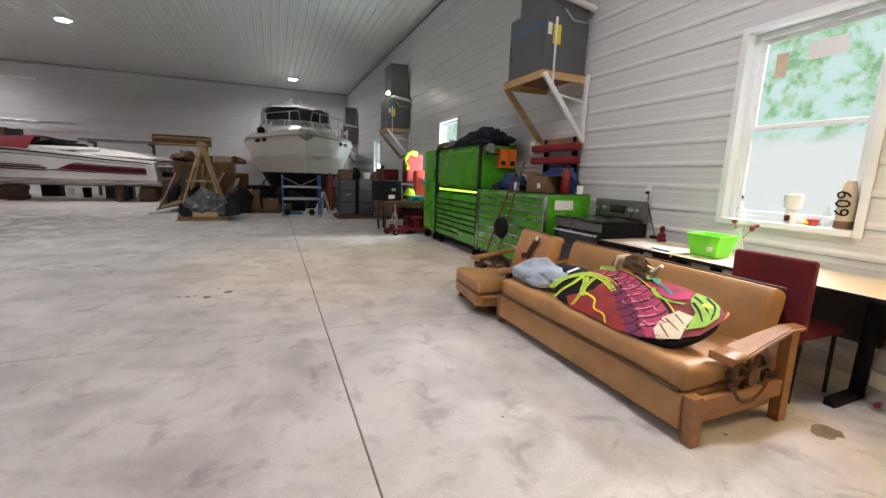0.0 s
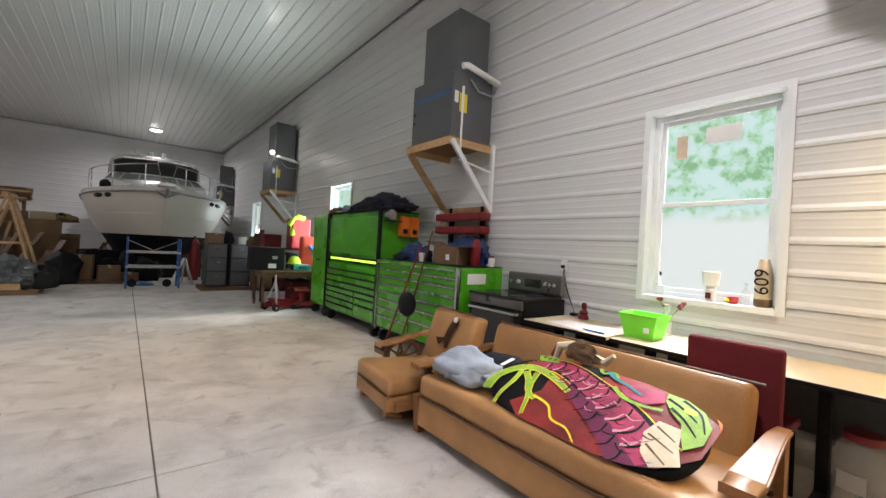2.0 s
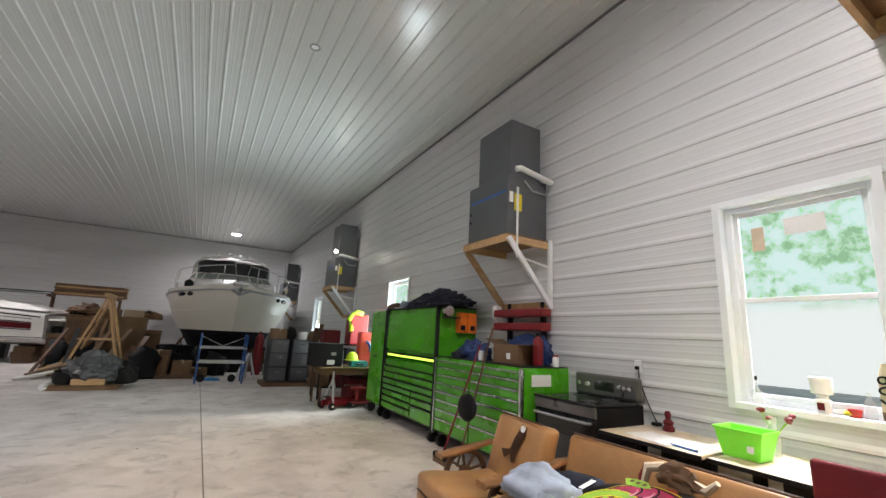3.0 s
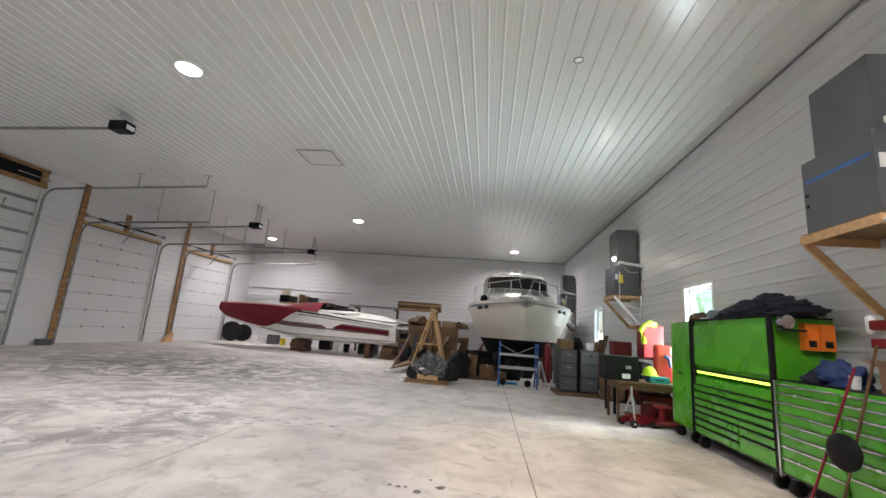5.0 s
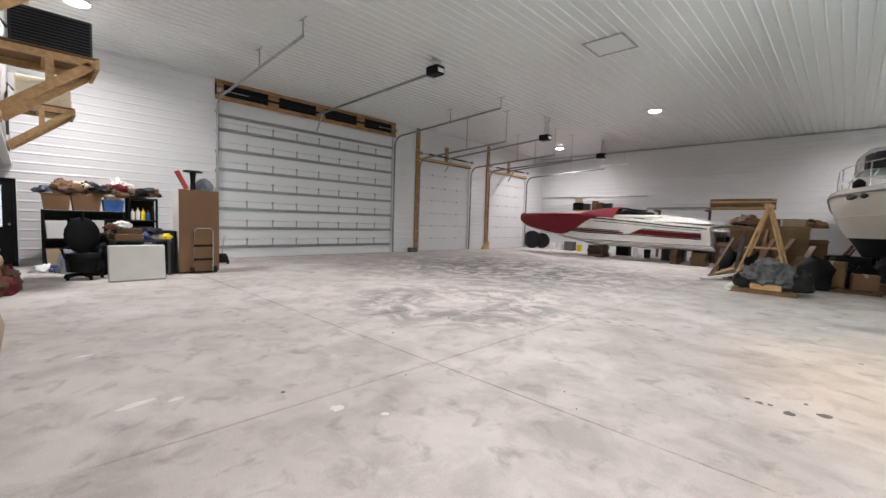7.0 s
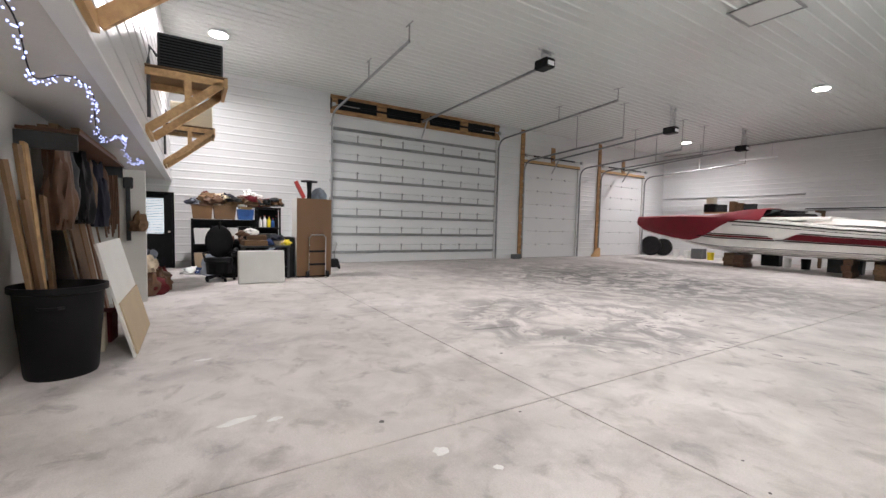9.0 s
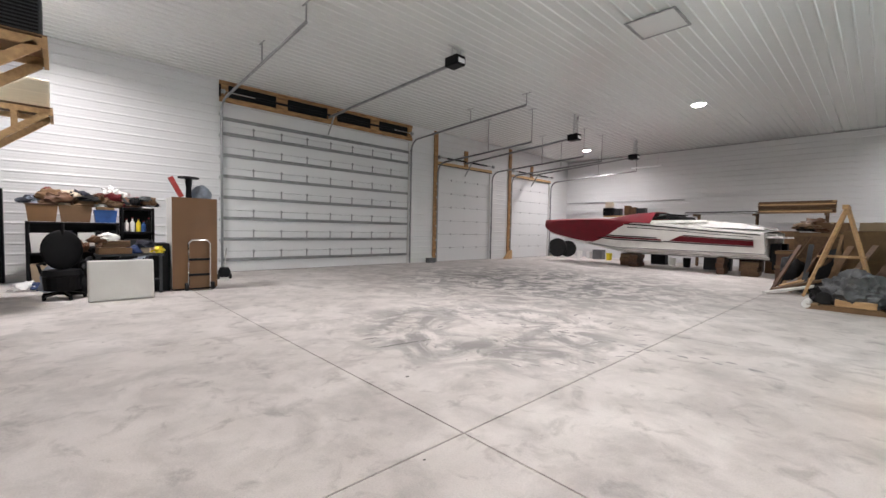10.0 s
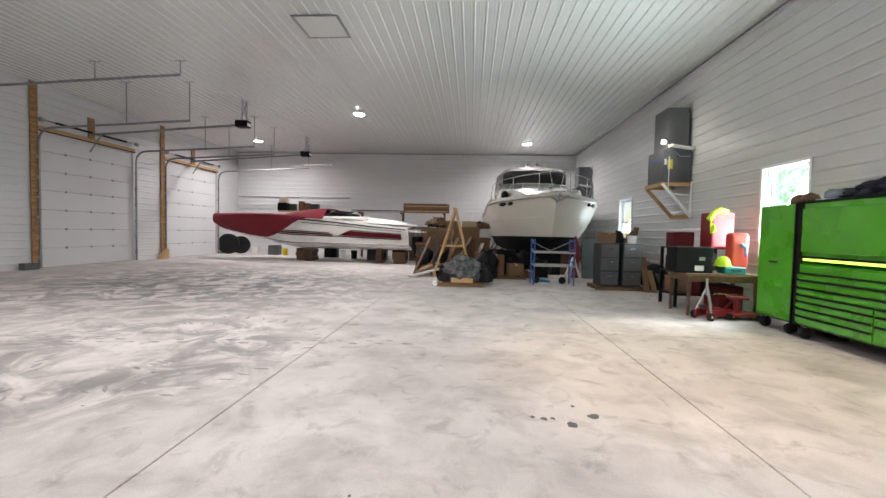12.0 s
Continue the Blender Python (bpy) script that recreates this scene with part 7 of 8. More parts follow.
def tote(loc, size, m, lid, label, rz=0):
    t = thing("storage_tote", label, "tote", loc, rz)
    a, b, h = size[0] / 2, size[1] / 2, size[2]
    r = [[(sx * a * f, sy * b * f, z) for sx, sy in ((-1, -1), (1, -1), (1, 1), (-1, 1), (-1, -1))] for f, z in ((0.86, 0), (1.0, h * 0.92), (1.0, h))]
    bm = skin(bmesh.new(), r)
    bmesh.ops.remove_doubles(bm, verts=bm.verts[:], dist=1e-4)
    part("tub", bm, m, t)
    if lid:
        part("lid", B(-a - 0.02, a + 0.02, -b - 0.02, b + 0.02, h + 0.002, h + 0.03, 0.008), lid, t)
    return t


shelf_unit((-14.05, 3.18, 0), 1.5, 0.48, 1.38, 3, "black plastic shelf unit packed with boxes")
shelf_unit((-14.05, 4.72, 0), 0.62, 0.48, 1.74, 4, "tall black plastic shelf unit full of bottles")
AMBER = make("amber_brown_plastic", (0.20, 0.11, 0.05), 0.35, 0, 0.15)
for y, w, h, z, m, lid in ((3.43, 0.48, 0.34, 1.375, AMBER, DARKWOOD), (3.95, 0.54, 0.36, 1.375, CARD, None), (4.45, 0.40, 0.28, 1.375, BLUE, None), (4.45, 0.34, 0.24, 1.66, PINE, None), (3.42, 0.36, 0.40, 0.73, PAPER, None), (4.12, 0.28, 0.42, 0.73, WHITEBOARD, None), (3.42, 0.36, 0.40, 0.085, TANBOARD, None), (4.0, 0.5, 0.42, 0.085, BLACK, None), (4.45, 0.36, 0.46, 0.73, BLACK, None), (4.45, 0.34, 0.4, 0.085, DARK_SHEET, None), (3.78, 0.24, 0.46, 0.73, NAVY, None), (5.02, 0.46, 0.4, 0.085, BLACK, None), (5.02, 0.46, 0.36, 0.645, DARK_SHEET, None)):
    tote((-13.78, y, z), (0.4, w, h), m, lid, "storage tote on the black shelf unit")
random.seed(7)
cols = [BURGUNDY, GREYCLOTH, CARD, DARKWOOD, BONE, OLDWOOD, NAVY, DARK_SHEET, PAPER, OLDWOOD, RED, BLACK]
for k in range(52):
    y = random.uniform(3.25, 5.3)
    o = thing("bundle", "crumpled cloth bundle on top of the shelves", "bundle", (random.uniform(-13.95, -13.65), y, 1.70 + random.uniform(0, 0.2)), 0, "bundles on the shelves")
    smooth(part("cloth", blob((0, 0, 0), (random.uniform(0.1, 0.2), random.uniform(0.1, 0.26), random.uniform(0.06, 0.16)), 0.5, 2.6, k, 3), cols[k % 12], o), 70)
pb_ = thing("plastic_bag", "white plastic bag on the storage boxes", "bag", (-13.8, 4.55, 1.93))
smooth(part("bag", blob((0, 0, 0), (0.14, 0.17, 0.17), 0.5, 2.4, 3, 4), PAPER, pb_), 50)
for y, z, h, m in ((4.82, 1.185, 0.26, PAPER), (4.93, 1.185, 0.3, PAPER), (5.04, 1.185, 0.28, YELLOW), (5.14, 1.185, 0.22, BLUE), (5.24, 1.185, 0.3, BLACK)):
    b = thing("spray_bottle", "plastic bottle standing on the shelf", "bottle", (-13.66, y, z), 0, "bottles on the shelf")
    smooth(part("body", L([(0, 0), (0.045, 0), (0.045, h * 0.7), (0.015, h * 0.85), (0.015, h), (0, h)], 14), m, b))
    part("cap", L([(0, h), (0.02, h), (0.02, h + 0.03), (0, h + 0.03)], 10), RED, b)

for k in range(10):
    y, z = random.uniform(3.62, 4.6), (0.73, 0.085)[k % 2]
    o = thing("bundle", "dark goods stuffed into the shelf unit", "bundle", (-13.6, y, z), 0, "goods in the shelves")
    smooth(part("cloth", blob((0, 0, 0), (0.12, random.uniform(0.08, 0.14), random.uniform(0.08, 0.18)), 0.5, 2.6, k + 60, 3), (BLACK, NAVY, DARKWOOD, GREYCLOTH, BLACK, BLUECLOTH)[k % 6], o), 70)
o = thing("black_bag", "full black bin bag behind the office chair", "bag", (-12.35, 3.95, 0))
smooth(part("bag", blob((0, 0, 0), (0.22, 0.26, 0.5), 0.4, 2.6, 40, 4), BLACK, o), 60)
carton((-12.0, 5.2, 0), (0.5, 0.3, 0.98), 0, BLACK, "tall black case beside the steel bench", False, "tool_case", "case")
random.seed(51)
for k in range(16):
    x, y = random.uniform(-13.3, -12.5), random.uniform(3.4, 5.4)
    o = thing("bundle", "dark bag of goods on the floor by the shelves", "bundle", (x, y, 0), 0, "goods on the floor")
    r = random.uniform(0.14, 0.26)
    smooth(part("cloth", blob((0, 0, 0), (r, r, r * random.uniform(1.0, 1.9)), 0.45, 2.4, k + 500, 3), (BLACK, NAVY, BLACK, BURGUNDY, DARKWOOD, BLACK, GREYCLOTH)[k % 7], o), 60)
# office chair
oc = thing("office_chair", "black office chair with round seat and back", "chair", (-11.75, 3.72, 0), 20)
smooth(part("seat", L([(0, 0), (0.26, 0), (0.29, 0.04), (0.26, 0.12), (0, 0.13)], 22, (0, 0, 0.40)), BLACK, oc))
for y in (-0.3, 0.3):
    smooth(part("armrest", T([(-0.1, y * 0.8, 0.42), (-0.08, y, 0.62), (0.15, y, 0.66), (0.2, y, 0.64)], 0.025, 8), BLACK, oc))
part("skirt", L([(0.24, 0.0), (0.25, 0.0), (0.27, 0.24), (0.25, 0.24)], 20, (0, 0, 0.16)), BLACK, oc)
bm = blob((0.02, 0, 0.72), (0.06, 0.30, 0.36), 0.05, 1, 2, 3, False)
smooth(part("backrest", bm, BLACK, oc), 80)
part("column", T([(0, 0, 0.1), (0, 0, 0.47)], 0.03, 10), BLACK, oc)
part("back_post", T([(0.02, 0, 0.5), (0.04, 0, 1.36)], 0.03, 8), BLACK, oc)
for k in range(5):
    a = k * 1.2566
    l = part("base_leg", beam(bmesh.new(), (0, 0, 0.12), (0.3 * math.cos(a), 0.3 * math.sin(a), 0.07), 0.05, 0.035), BLACK, oc)
    smooth(part("caster", L([(0, -0.02), (0.03, -0.02), (0.03, 0.02), (0, 0.02)], 10, (0.3 * math.cos(a), 0.3 * math.sin(a), 0.03), "y"), BLACK, l))
for y, m in ((3.35, BLUECLOTH), (4.1, GREYCLOTH), (3.2, PAPER)):
    o = thing("rag", "crumpled rag on the floor by the shelves", "rag", (-13.2, y, 0), 0, "rags")
    smooth(part("cloth", blob((0, 0, 0), (0.2, 0.2, 0.12), 0.6, 2.5, int(y * 10), 3), m, o), 80)
# folded table on edge, and the pile behind it
ft = thing("folded_table", "white plastic folding table standing on its edge", "table", (-10.95, 4.50, 0))
bm = B(-0.035, 0.035, -0.47, 0.47, 0.0, 0.72, 0.03, 3)
bmesh.ops.transform(bm, verts=bm.verts[:], matrix=pose(0, 0, 0, 0, -7, 0))
part("top", bm, WHITEBOARD, ft)
part("leg_frame", T([(-0.1, -0.38, 0.08), (-0.17, -0.38, 0.66), (-0.17, 0.38, 0.66), (-0.1, 0.38, 0.08)], 0.014, 8), DARK_SHEET, ft)
wb = thing("work_bench", "dark steel bench heaped with goods", "bench", (-11.9, 4.72, 0))
part("top", B(-0.35, 0.3, -0.55, 0.5, 0.74, 0.78), DARK_SHEET, wb)
for x in (-0.32, 0.27):
    for y in (-0.5, 0.45):
        part("leg", B(x - 0.025, x + 0.025, y - 0.025, y + 0.025, 0, 0.74), DARK_SHEET, wb)
part("lower_shelf", B(-0.33, 0.28, -0.52, 0.47, 0.25, 0.28), DARK_SHEET, wb)
carton((-11.8, 4.45, 0.782), (0.4, 0.5, 0.12), 4, CARD, "flat brown carton on the steel bench")
carton((-11.85, 4.5, 0.91), (0.3, 0.42, 0.12), -5, OLDWOOD, "shallow brown box on the steel bench", False)
carton((-11.9, 4.5, 0.282), (0.4, 0.7, 0.36), 0, BLACK, "black box under the steel bench", False)
for k, (y, z, m) in enumerate(((4.35, 1.03, PAPER), (4.75, 0.79, BLUECLOTH), (5.0, 0.79, BONE), (4.95, 0.9, NAVY), (4.25, 1.0, DARKWOOD), (5.1, 0.79, YELLOW))):
    o = thing("bundle", "crumpled bundle lying on the steel bench", "bundle", (-11.8, y, z), 0, "bundles on the bench")
    smooth(part("cloth", blob((0, 0, 0), (0.16, 0.16, 0.1), 0.55, 2.5, k + 20, 3), m, o), 80)
# brown cabinet, hand truck, steering-wheel stool
bc = thing("wardrobe_cabinet", "tall brown hardboard cabinet back with white side", "cabinet", (-11.92, 5.78, 0))
part("back_panel", B(0.285, 0.30, -0.415, 0.415, 0.04, 1.93), make("brown_hardboard", (0.17, 0.085, 0.035), 0.6, 0, 0.1, 1.5, 60, 0.03), bc, "brown hardboard back")
part("carcass", B(-0.30, 0.283, -0.415, 0.415, 0.04, 1.93, 0.006), WHITEBOARD, bc)
part("plinth", B(-0.28, 0.27, -0.39, 0.39, 0, 0.04), BLACK, bc)
ht = thing("hand_truck", "bright chrome folding hand truck", "hand truck", (-11.55, 5.84, 0))
bm = T([(0, -0.2, 0.05), (0.0, -0.2, 0.98), (0.01, -0.14, 1.05), (0.01, 0.14, 1.05), (0, 0.2, 0.98), (0, 0.2, 0.05)], 0.018, 8)
smooth(part("frame", bm, STEEL, ht))
for z in (0.3, 0.62):
    part("cross_bar", B(-0.015, 0.015, -0.2, 0.2, z, z + 0.05, 0.008), BLACK, ht)
part("toe_plate", B(0.0, 0.2, -0.2, 0.2, 0.005, 0.02), STEEL, ht)
for y in (-0.24, 0.24):
    smooth(part("wheel", L([(0, -0.025), (0.08, -0.025), (0.085, 0), (0.08, 0.025), (0, 0.025)], 16, (0.03, y, 0.085), "y"), RUBBER, ht))
sw = thing("stool_base", "upturned black pedestal on the brown cabinet", "pedestal", (-11.9, 5.72, 1.93))
smooth(part("disc", L([(0, 0.42), (0.2, 0.42), (0.2, 0.45), (0, 0.46)], 20), BLACK, sw))
smooth(part("column", L([(0, 0), (0.06, 0), (0.05, 0.2), (0.07, 0.42), (0, 0.42)], 14), BLACK, sw))
rs = thing("sander", "red handled tool leaning on the cabinet top", "tool", (-11.85, 5.5, 1.93), 0)
part("body", beam(bmesh.new(), (0, 0.08, 0.02), (0, -0.12, 0.42), 0.07, 0.09), CORAL, rs)
gy = thing("grey_cover", "grey cloth cover on the brown cabinet", "cloth", (-12.0, 5.98, 1.93))
smooth(part("cloth", blob((0, 0, 0), (0.22, 0.18, 0.2), 0.3, 2, 3, 3), GREYCLOTH, gy), 70)
sd = thing("shop_vacuum", "small black wheeled tool by the wide door", "vacuum", (-13.2, 6.75, 0))
smooth(part("body", L([(0, 0.06), (0.14, 0.06), (0.15, 0.2), (0.1, 0.3), (0, 0.32)], 16), BLACK, sd))
part("pole", T([(0, 0, 0.3), (0.05, 0.05, 0.8)], 0.015, 6), STEEL, sd)
for y in (-0.14, 0.14):
    smooth(part("wheel", L([(0, -0.02), (0.07, -0.02), (0.07, 0.02), (0, 0.02)], 14, (0, y, 0.07), "y"), RUBBER, sd))


# ---------------------------------------------------------------- condensing units on the loft front
def loft_unit(x, m, grille, pipes=True, dz=0.0):
    b = thing("wall_bracket", "bare pine triangular bracket on the loft front", "bracket", (x, LOFT_Y + 0.02, 2.45 + dz), 0, "equipment brackets")
    for s in (-0.36, 0.36):
        part("arm", B(s - 0.02, s + 0.02, 0.0, 0.88, 0.72, 0.81), PINE, b)
        part("brace", beam(bmesh.new(), (s, 0.03, 0.05), (s, 0.84, 0.74), 0.04, 0.10), PINE, b)
    part("front_rail", B(-0.40, 0.40, 0.88, 0.92, 0.70, 0.82), PINE, b)
    part("mid_rail", B(-0.34, 0.34, 0.40, 0.48, 0.74, 0.81), PINE, b)
    part("wall_rail", B(-0.40, 0.40, 0.0, 0.04, 0.0, 0.09), PINE, b)
    part("strut", B(0.342, 0.378, 0.42, 0.50, 0.38, 0.72), PINE, b)
    part("deck", B(-0.40, 0.40, 0.0, 0.92, 0.822, 0.838), PLY, b)
    u = thing("condenser_unit", "outdoor heat pump unit on a pine bracket", "condenser", (x, LOFT_Y + 0.52, 3.29 + dz), 0, "condenser units")
    part("casing", B(-0.16, 0.16, -0.38, 0.38, 0.03, 0.50, 0.02), m, u)
    for k in range(11):
        part("fin", B(0.161, 0.172, -0.35, 0.35, 0.06 + k * 0.038, 0.078 + k * 0.038), grille, u)
    for y in (-0.3, 0.3):
        part("foot", B(-0.16, 0.16, y - 0.03, y + 0.03, 0, 0.03), BLACK, u)
    if pipes:
        smooth(part("line_set", T([(0.1, -0.38, 0.2), (0.14, -0.46, 0.3), (0.12, -0.48, 0.1), (0.1, -0.48, -0.6)], 0.022, 8), GREY_SHEET, u))


loft_unit(-8.15, DARK_SHEET, BLACK)
loft_unit(-11.8, CREAM, CREAM)
loft_unit(-4.15, CREAM, CREAM)
loft_unit(3.14, CREAM, CREAM, False, 0.5)
fl_ = thing("flood_light", "small black flood light on the loft front", "light", (-7.0, LOFT_Y + 0.05, 4.1))
part("head", B(-0.06, 0.06, 0.0, 0.14, 0, 0.1, 0.02), BLACK, fl_)

# string of small white lights along the loft edge
sl = thing("string_lights", "drooping string of small cool white lights", "string lights", (0, 2.50, LOFT_Z - 0.01))
BULB = glow("cool_white_bulb", (0.42, 0.50, 1.0), 3)
pts = []
for i in range(240):
    s = i / 239
    x = -3.4 - 6.6 * s
    dip = 0.02 + 0.2 * abs(math.sin(s * 9.4)) ** 1.5 + 0.03 * math.sin(s * 41)
    pts.append((x, 0.05 * math.sin(s * 23), -dip))
part("wire", T(pts[::2], 0.004, 5), BLACK, sl)
me0 = None
random.seed(3)
for i in range(238):
    bm = bmesh.new()
    if me0 is None:
        bmesh.ops.create_icosphere(bm, subdivisions=1, radius=0.0065)
        o = part("bulb", bm, BULB, sl)
        me0 = o.data
    else:
        bm.free()
        o = new("bulb", me0)
        o.parent = sl
    p = pts[i]
    o.location = (p[0] + random.uniform(-0.03, 0.03), p[1] + random.uniform(-0.03, 0.03), p[2] + random.uniform(-0.05, 0.0))

# ---------------------------------------------------------------- under the loft
pt = thing("partition", "off-white board partition with gear hung on it", "partition", (-9.55, 1.86, 0), 0, "", "structure")
part("board", B(-0.04, 0.04, 0.0, 0.72, 0.0, 2.12, 0.006), WHITEBOARD, pt)
hung = thing("hanging_chain", "bundle of rusty chain and straps on the partition", "chain", (-9.46, 2.15, 1.1))
for k in range(9):
    bm = T([(0.03 + 0.01 * (k % 3), -0.08 + 0.02 * k, 0.9), (0.05, -0.1 + 0.025 * k, 0.4), (0.05, -0.06 + 0.02 * k, -0.05 + 0.07 * (k % 4))], 0.014, 5)
    part("strand", crumple(bm, 0.02, 9), DARKWOOD, hung)
wr = thing("pipe_wrench", "large dark iron pipe wrench on the partition", "wrench", (-9.47, 2.36, 1.0))
part("shank", B(-0.01, 0.02, -0.03, 0.03, 0.0, 0.85, 0.008), DARK_SHEET, wr)
part("jaw", B(-0.015, 0.03, -0.06, 0.07, 0.82, 1.0, 0.02), DARK_SHEET, wr)
gv = thing("tool_belt", "brown leather tool belt hung on the partition", "belt", (-9.46, 2.5, 1.15))
smooth(part("pouch", blob((0.04, 0, 0), (0.09, 0.11, 0.2), 0.5, 3, 4, 3), OLDWOOD, gv), 70)
tcn = thing("trash_can", "large black ribbed plastic trash can", "trash can", (-6.08, 2.24, 0))
smooth(part("body", L([(0, 0), (0.24, 0), (0.25, 0.04), (0.275, 0.4), (0.28, 0.42), (0.30, 0.72), (0.33, 0.73), (0.33, 0.78), (0.31, 0.78), (0.29, 0.7), (0.22, 0.03), (0, 0.03)], 30), BLACK, tcn))
for s in (-1, 1):
    part("handle", T([(s * 0.30, -0.08, 0.62), (s * 0.35, -0.05, 0.62), (s * 0.35, 0.05, 0.62), (s * 0.30, 0.08, 0.62)], 0.014, 6), BLACK, tcn)
for k, (dx_, dy_, h, m) in enumerate(((-0.1, -0.14, 1.95, PINE), (0.02, -0.12, 1.9, PLY), (0.08, -0.06, 1.45, CARD), (-0.16, -0.05, 1.5, OLDWOOD), (0.14, -0.14, 1.75, PLY))):
    p = thing("offcut_board", "long wooden offcut standing in the trash can", "board", (-6.08 + dx_ * 0.6, 2.24 + dy_ * 0.5, 0.04), 0, "boards in the can")
    part("board", beam(bmesh.new(), (0, 0, 0), (dx_ * 1.4, -0.12 + dy_ * 0.4, h), 0.11, 0.03, (0, 1, 0)), m, p)
for i, (x0, x1, h, m, lb) in enumerate(((-7.65, -6.25, 1.15, WHITEBOARD, "white sheet board leaning under the loft"), )):
    lbd = thing("leaning_board", lb, "board", ((x0 + x1) / 2, 2.73, 0))
    w = (x1 - x0) / 2
    bm = B(-w, w, -0.012, 0.012, 0, h, 0.003, 1)
    bmesh.ops.transform(bm, verts=bm.verts[:], matrix=pose(0, 0, 0, 14, 0, 0))
    part("sheet", bm, m, lbd)
    bm = B(-w + 0.02, w - 0.05, 0.013, 0.03, 0.02, h * 0.48, 0.003, 1)
    bmesh.ops.transform(bm, verts=bm.verts[:], matrix=pose(0, 0, 0, 14, 0, 0))
    part("facing", bm, TANBOARD, lbd, "tan fibreboard facing")
carton((-6.75, 2.32, 0), (0.3, 0.25, 0.36), 5, CREAM, "cream carton behind the leaning board", False)
carton((-7.1, 2.35, 0), (0.26, 0.25, 0.34), -4, BURGUNDY, "dark red box behind the leaning board", False)
for k, (x, h, m) in enumerate(((-7.6, 1.9, OLDWOOD), (-8.0, 1.6, CARD), (-8.4, 1.8, DARKWOOD), (-8.9, 1.5, OLDWOOD), (-7.2, 1.7, PLY))):
    p = thing("hardboard_sheet", "dark wooden panel leaning on the back wall", "panel", (x, 2.25, 0), 0, "leaning panels")
    bm = B(-0.2, 0.2, -0.012, 0.012, 0, h, 0.003, 1)
    bmesh.ops.transform(bm, verts=bm.verts[:], matrix=pose(0, 0, 0, 9, 0, 3 * k))
    part("sheet", bm, m, p)
for k, (x, y, m) in enumerate(((-10.2, 2.5, DARKWOOD), (-10.5, 2.3, OLDWOOD), (-10.9, 2.45, BLACK), (-11.4, 2.3, GREYCLOTH), (-10.35, 2.62, BURGUNDY), (-10.75, 2.66, DARKWOOD), (-11.2, 2.62, BURGUNDY))):
    o = thing("duffel_bag", "dark worn bag on the floor by the partition", "bag", (x, y, 0), 0, "bags by the partition")
    smooth(part("bag", blob((0, 0, 0), (0.26, 0.2, 0.28 - 0.08 * (k == 4)), 0.45, 2.2, k + 40, 3), m, o), 60)
ns = thing("bedside_cabinet", "small black cabinet among the bags", "cabinet", (-11.0, 2.2, 0))
part("case", B(-0.25, 0.25, -0.2, 0.2, 0, 0.7, 0.01), BLACK, ns)
part("door", B(-0.24, 0.24, 0.202, 0.215, 0.03, 0.67, 0.004, 1), DARK_SHEET, ns)
for k, (x, y, z, m, r) in enumerate(((-11.0, 2.22, 0.702, OLDWOOD, 0.3), (-10.75, 2.5, 0.36, BONE, 0.22), (-11.3, 2.45, 0.4, GREYCLOTH, 0.24))):
    o = thing("duffel_bag", "worn soft bag heaped by the partition", "bag", (x, y, z), 0, "bags by the partition")
    smooth(part("bag", blob((0, 0, 0), (r, r * 0.7, r * 0.9), 0.5, 2.4, k + 90, 3), m, o), 60)
gcart = thing("golf_bag", "brown upright bag of clubs by the partition", "bag", (-10.6, 2.15, 0), 0)
smooth(part("bag", L([(0, 0), (0.13, 0), (0.14, 0.75), (0.12, 0.8), (0, 0.8)], 16), OLDWOOD, gcart))
for k in range(4):
    part("shaft", T([(0.03 * k - 0.05, 0.02, 0.7), (0.06 * k - 0.1, 0.05, 1.15 + 0.05 * k)], 0.01, 6), STEEL, gcart)
sv = thing("upper_shelf", "dark shelf of boards tucked under the soffit", "shelf", (-8.0, 2.1, 2.14))
part("board", B(-1.5, 1.5, -0.22, 0.22, 0, 0.03), DARKWOOD, sv)
for k in range(5):
    part("plank", B(-1.4 + 0.1 * k, 1.3, -0.2 + 0.08 * k, -0.13 + 0.08 * k, 0.032, 0.07 + 0.02 * (k % 3)), (OLDWOOD, CARD, PLY)[k % 3], sv)
for x in (-1.45, 1.45):
    part("bracket", B(x - 0.02, x + 0.02, -0.24, 0.2, -0.16, -0.002), DARK_SHEET, sv)

for k, (x, y, h, m) in enumerate(((-9.2, 2.0, 0.8, DARKWOOD), (-8.7, 2.05, 0.9, NAVY), (-8.2, 2.0, 0.7, OLDWOOD), (-7.7, 2.05, 0.85, BLACK), (-7.2, 2.0, 0.8, DARK_SHEET), (-6.8, 2.05, 0.9, DARKWOOD))):
    o = thing("work_coat", "dark worn work coat hung under the shelf", "coat", (x, y + 0.05, 2.13 - h), 0, "coats under the shelf")
    bm = blob((0, 0, 0), (0.2, 0.12, h * 0.7), 0.35, 2.2, k + 80, 4, False)
    for v in bm.verts:
        v.co.z = min(max(v.co.z, 0.0), h)
    smooth(part("cloth", bm, m, o), 60)

# ---------------------------------------------------------------- marks on the floor
random.seed(21)


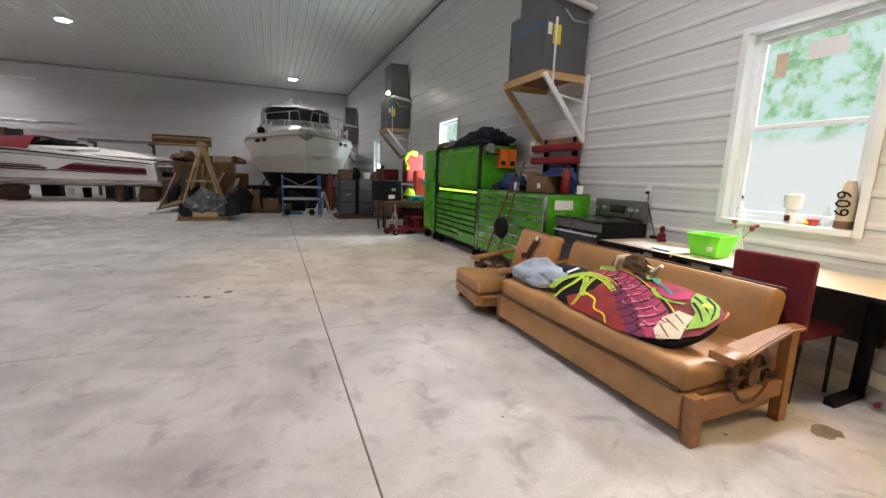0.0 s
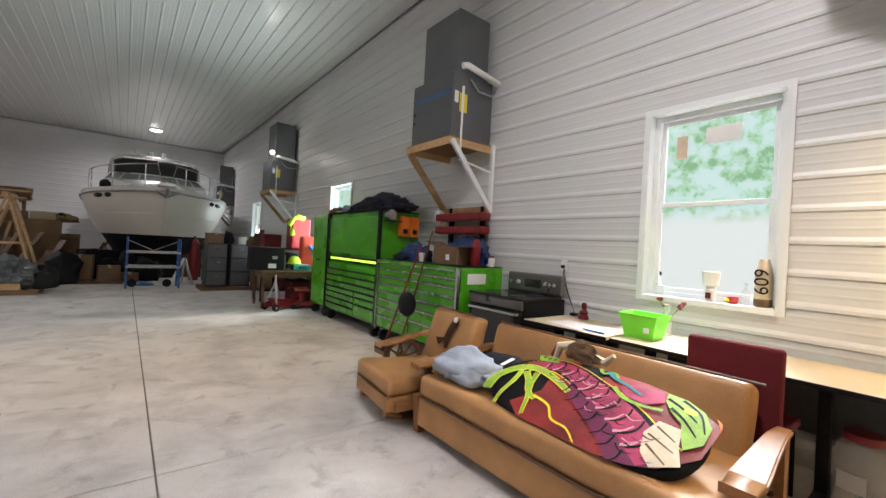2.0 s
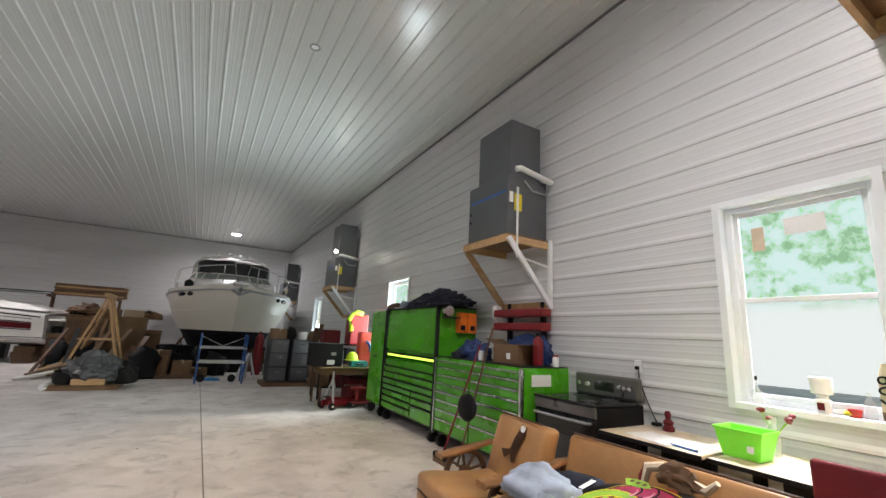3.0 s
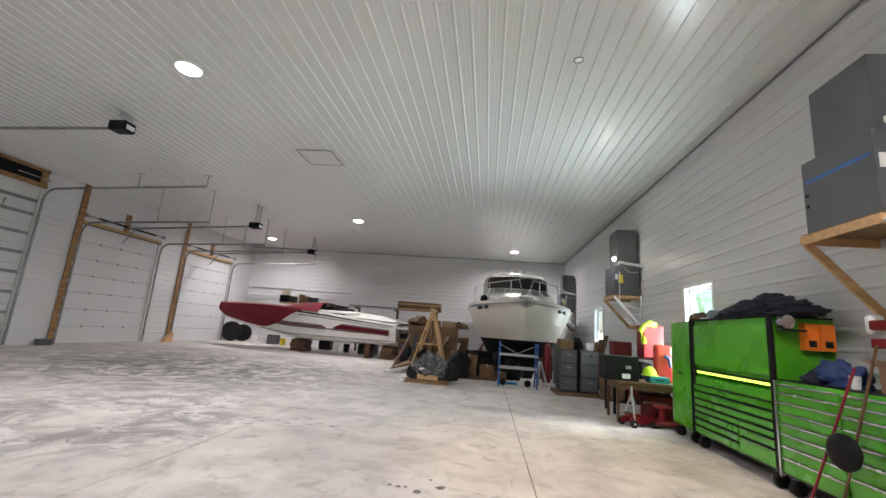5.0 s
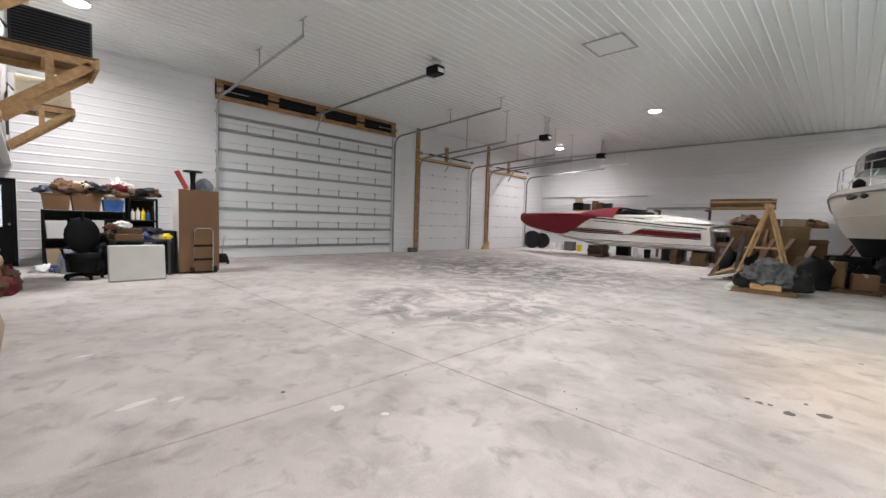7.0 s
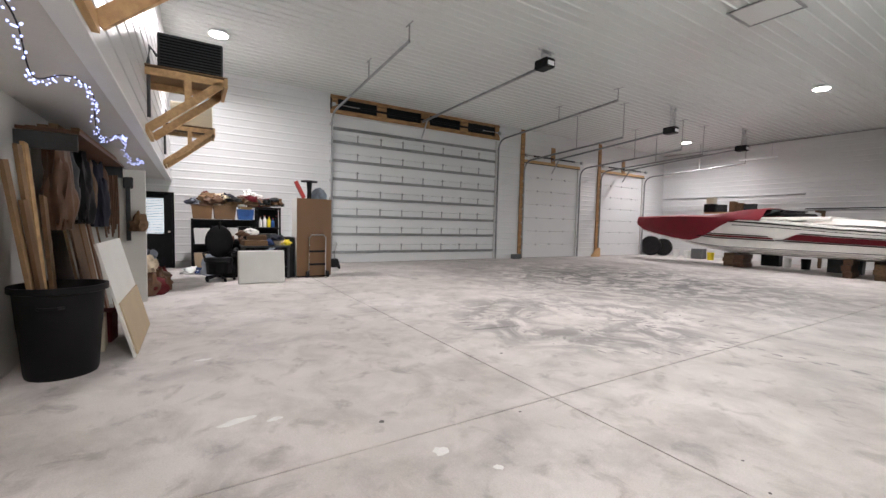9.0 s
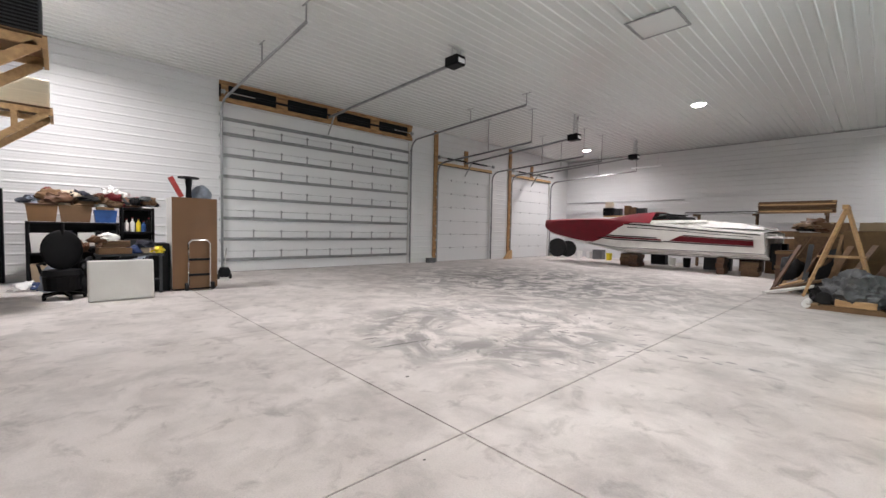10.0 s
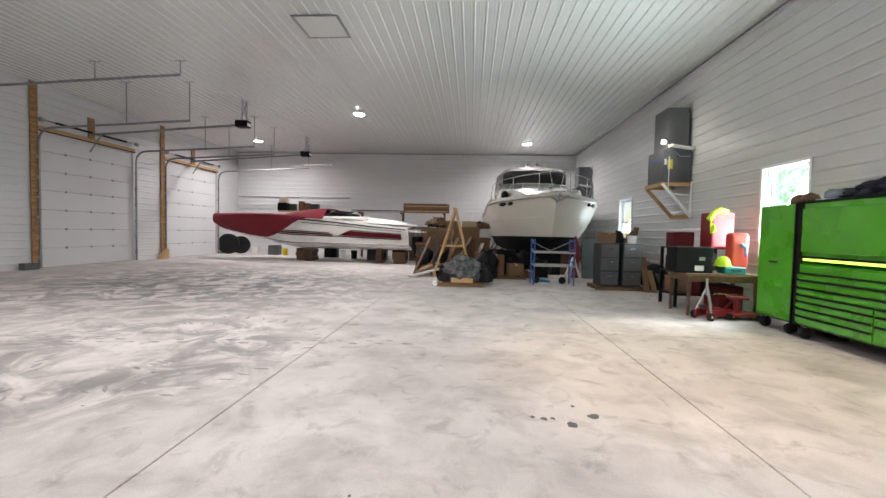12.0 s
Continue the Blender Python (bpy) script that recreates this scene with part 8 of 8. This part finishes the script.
def splat(loc, r, m, n=11, sx=1.0, sy=1.0, rz=0.0):
    bm = bmesh.new()
    ring = []
    for i in range(n):
        a = 6.283185 * i / n
        rr = r * random.uniform(0.65, 1.15)
        ring.append((rr * math.cos(a) * sx, rr * math.sin(a) * sy))
    v0 = [bm.verts.new((x, y, 0.0012)) for x, y in ring]
    v1 = [bm.verts.new((x * 1.03, y * 1.03, 0.0002)) for x, y in ring]
    bm.faces.new(v0)
    for i in range(n):
        bm.faces.new((v1[i], v1[(i + 1) % n], v0[(i + 1) % n], v0[i]))
    o = part("stain", bm, m, floor)
    o.matrix_basis = pose(loc[0], loc[1], 0, 0, 0, rz)


OIL = make("old_oil_stain", (0.09, 0.085, 0.08), 0.5, 0, 0.3, 12, 60)
PAINT = make("white_paint_drip", (0.74, 0.74, 0.72), 0.6, 0, 0.1, 12, 60)
for x, y, r in ((-0.88, 7.13, 0.05), (-1.08, 6.98, 0.045), (-1.2, 7.06, 0.022), (-1.27, 7.05, 0.028), (-1.35, 7.07, 0.02), (-1.0, 7.3, 0.02)):
    splat((x, y), r, OIL)
for k in range(26):
    splat((random.uniform(-9, 2.0), random.uniform(3.4, 12)), random.uniform(0.008, 0.022), OIL, 8)
for x, y, r, sx in ((-4.39, 3.48, 0.13, 0.35), (-4.3, 3.7, 0.05, 0.6), (-3.4, 4.5, 0.05, 1), (-3.1, 4.7, 0.03, 1), (-5.9, 3.3, 0.08, 0.4)):
    splat((x, y), r, PAINT, 12, sx, 1.0, 10)
splat((2.46, 3.27), 0.10, make("dried_brown_stain", (0.20, 0.15, 0.10), 0.6, 0, 0.4, 12, 60), 16, 1.0, 0.7)
splat((-5.62, 6.72), 0.42, OIL, 14, 0.035, 1.0, -8)
TYRE = make("rubber_tyre_mark", (0.27, 0.26, 0.255), 0.6, 0, 0.4, 9, 60)
for k in range(150):
    a = 6.283 * k / 50 + random.uniform(-0.04, 0.04)
    rad = (0.85, 1.3, 1.8)[k // 50] + 0.1 * math.sin(3 * a)
    if math.sin(2.3 * a + k // 50) > -0.55:
        splat((-5.5 + rad * math.cos(a), 8.3 + rad * math.sin(a)), random.uniform(0.05, 0.10), TYRE, 8, random.uniform(0.16, 0.3), 1.0, math.degrees(a) - 60 + random.uniform(-20, 20))
for k in range(26):
    splat((-2.6 - 0.16 * k + random.uniform(-0.05, 0.05), 8.9 - 0.02 * k + 0.12 * (k % 2)), random.uniform(0.03, 0.06), TYRE, 8, 1.5, 0.7)
for k in range(9):
    splat((random.uniform(-9.5, -6.5), random.uniform(11.5, 16)), random.uniform(0.6, 1.2), TYRE, 22, 0.045, 1.0, random.choice((62, 70, 100, 112)))

# ---------------------------------------------------------------- outside
# overexposed daylight outside is put into this pale ground colour
GLARE_GROUND = make("glare_pale_ground", (0.50, 0.49, 0.46), 0.9, 0, 0.2, 1.5, 30, 0.2)
bm = bmesh.new()
g = 600
for x0, x1, y0, y1 in ((XE + 0.2, g, -g, g), (-g, XW - 0.2, -g, g), (XW - 0.2, XE + 0.2, YN + 0.2, g), (XW - 0.2, XE + 0.2, -g, YS - 0.4)):
    vs = [bm.verts.new((a, b, -0.15)) for a, b in ((x0, y0), (x1, y0), (x1, y1), (x0, y1))]
    bm.faces.new(vs)
tagged(part("ground", bm, GLARE_GROUND), "ground round the building, paled for the daylight glare", "ground", kind="structure")
tagged(part("roof", B(XW - 0.4, XE + 0.4, YS - 0.6, YN + 0.4, ZC + 0.14, ZC + 0.3), GALV), "metal roof of the building", "roof", kind="structure")
# emissive backdrop: daylight glare is in its colour, near white lower down
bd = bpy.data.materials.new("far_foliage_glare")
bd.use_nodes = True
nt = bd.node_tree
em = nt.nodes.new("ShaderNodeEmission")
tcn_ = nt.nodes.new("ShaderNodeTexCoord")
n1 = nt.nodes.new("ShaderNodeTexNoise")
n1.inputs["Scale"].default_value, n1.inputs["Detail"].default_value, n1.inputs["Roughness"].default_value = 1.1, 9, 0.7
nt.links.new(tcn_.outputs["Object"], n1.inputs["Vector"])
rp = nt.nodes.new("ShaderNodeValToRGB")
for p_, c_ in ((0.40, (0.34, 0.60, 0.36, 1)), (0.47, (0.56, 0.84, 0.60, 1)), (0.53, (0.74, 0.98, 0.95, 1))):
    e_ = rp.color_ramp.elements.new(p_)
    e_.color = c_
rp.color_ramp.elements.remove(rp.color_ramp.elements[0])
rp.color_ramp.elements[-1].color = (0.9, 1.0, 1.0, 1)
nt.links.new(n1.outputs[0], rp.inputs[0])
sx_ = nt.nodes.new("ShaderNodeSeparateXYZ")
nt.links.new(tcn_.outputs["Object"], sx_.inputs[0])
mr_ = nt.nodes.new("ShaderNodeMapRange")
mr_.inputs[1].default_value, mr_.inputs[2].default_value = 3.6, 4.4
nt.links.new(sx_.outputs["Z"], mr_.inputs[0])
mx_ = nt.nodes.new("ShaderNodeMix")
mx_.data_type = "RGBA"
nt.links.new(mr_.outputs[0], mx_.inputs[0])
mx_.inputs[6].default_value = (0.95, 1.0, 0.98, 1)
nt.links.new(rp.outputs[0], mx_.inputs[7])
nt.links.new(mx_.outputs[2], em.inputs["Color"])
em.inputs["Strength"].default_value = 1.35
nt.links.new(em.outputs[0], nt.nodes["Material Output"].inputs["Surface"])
tagged(part("backdrop", B(26, 26.2, -30, 70, -0.2, 13), bd), "glowing backdrop of trees with daylight haze in its colour", "backdrop", kind="structure")
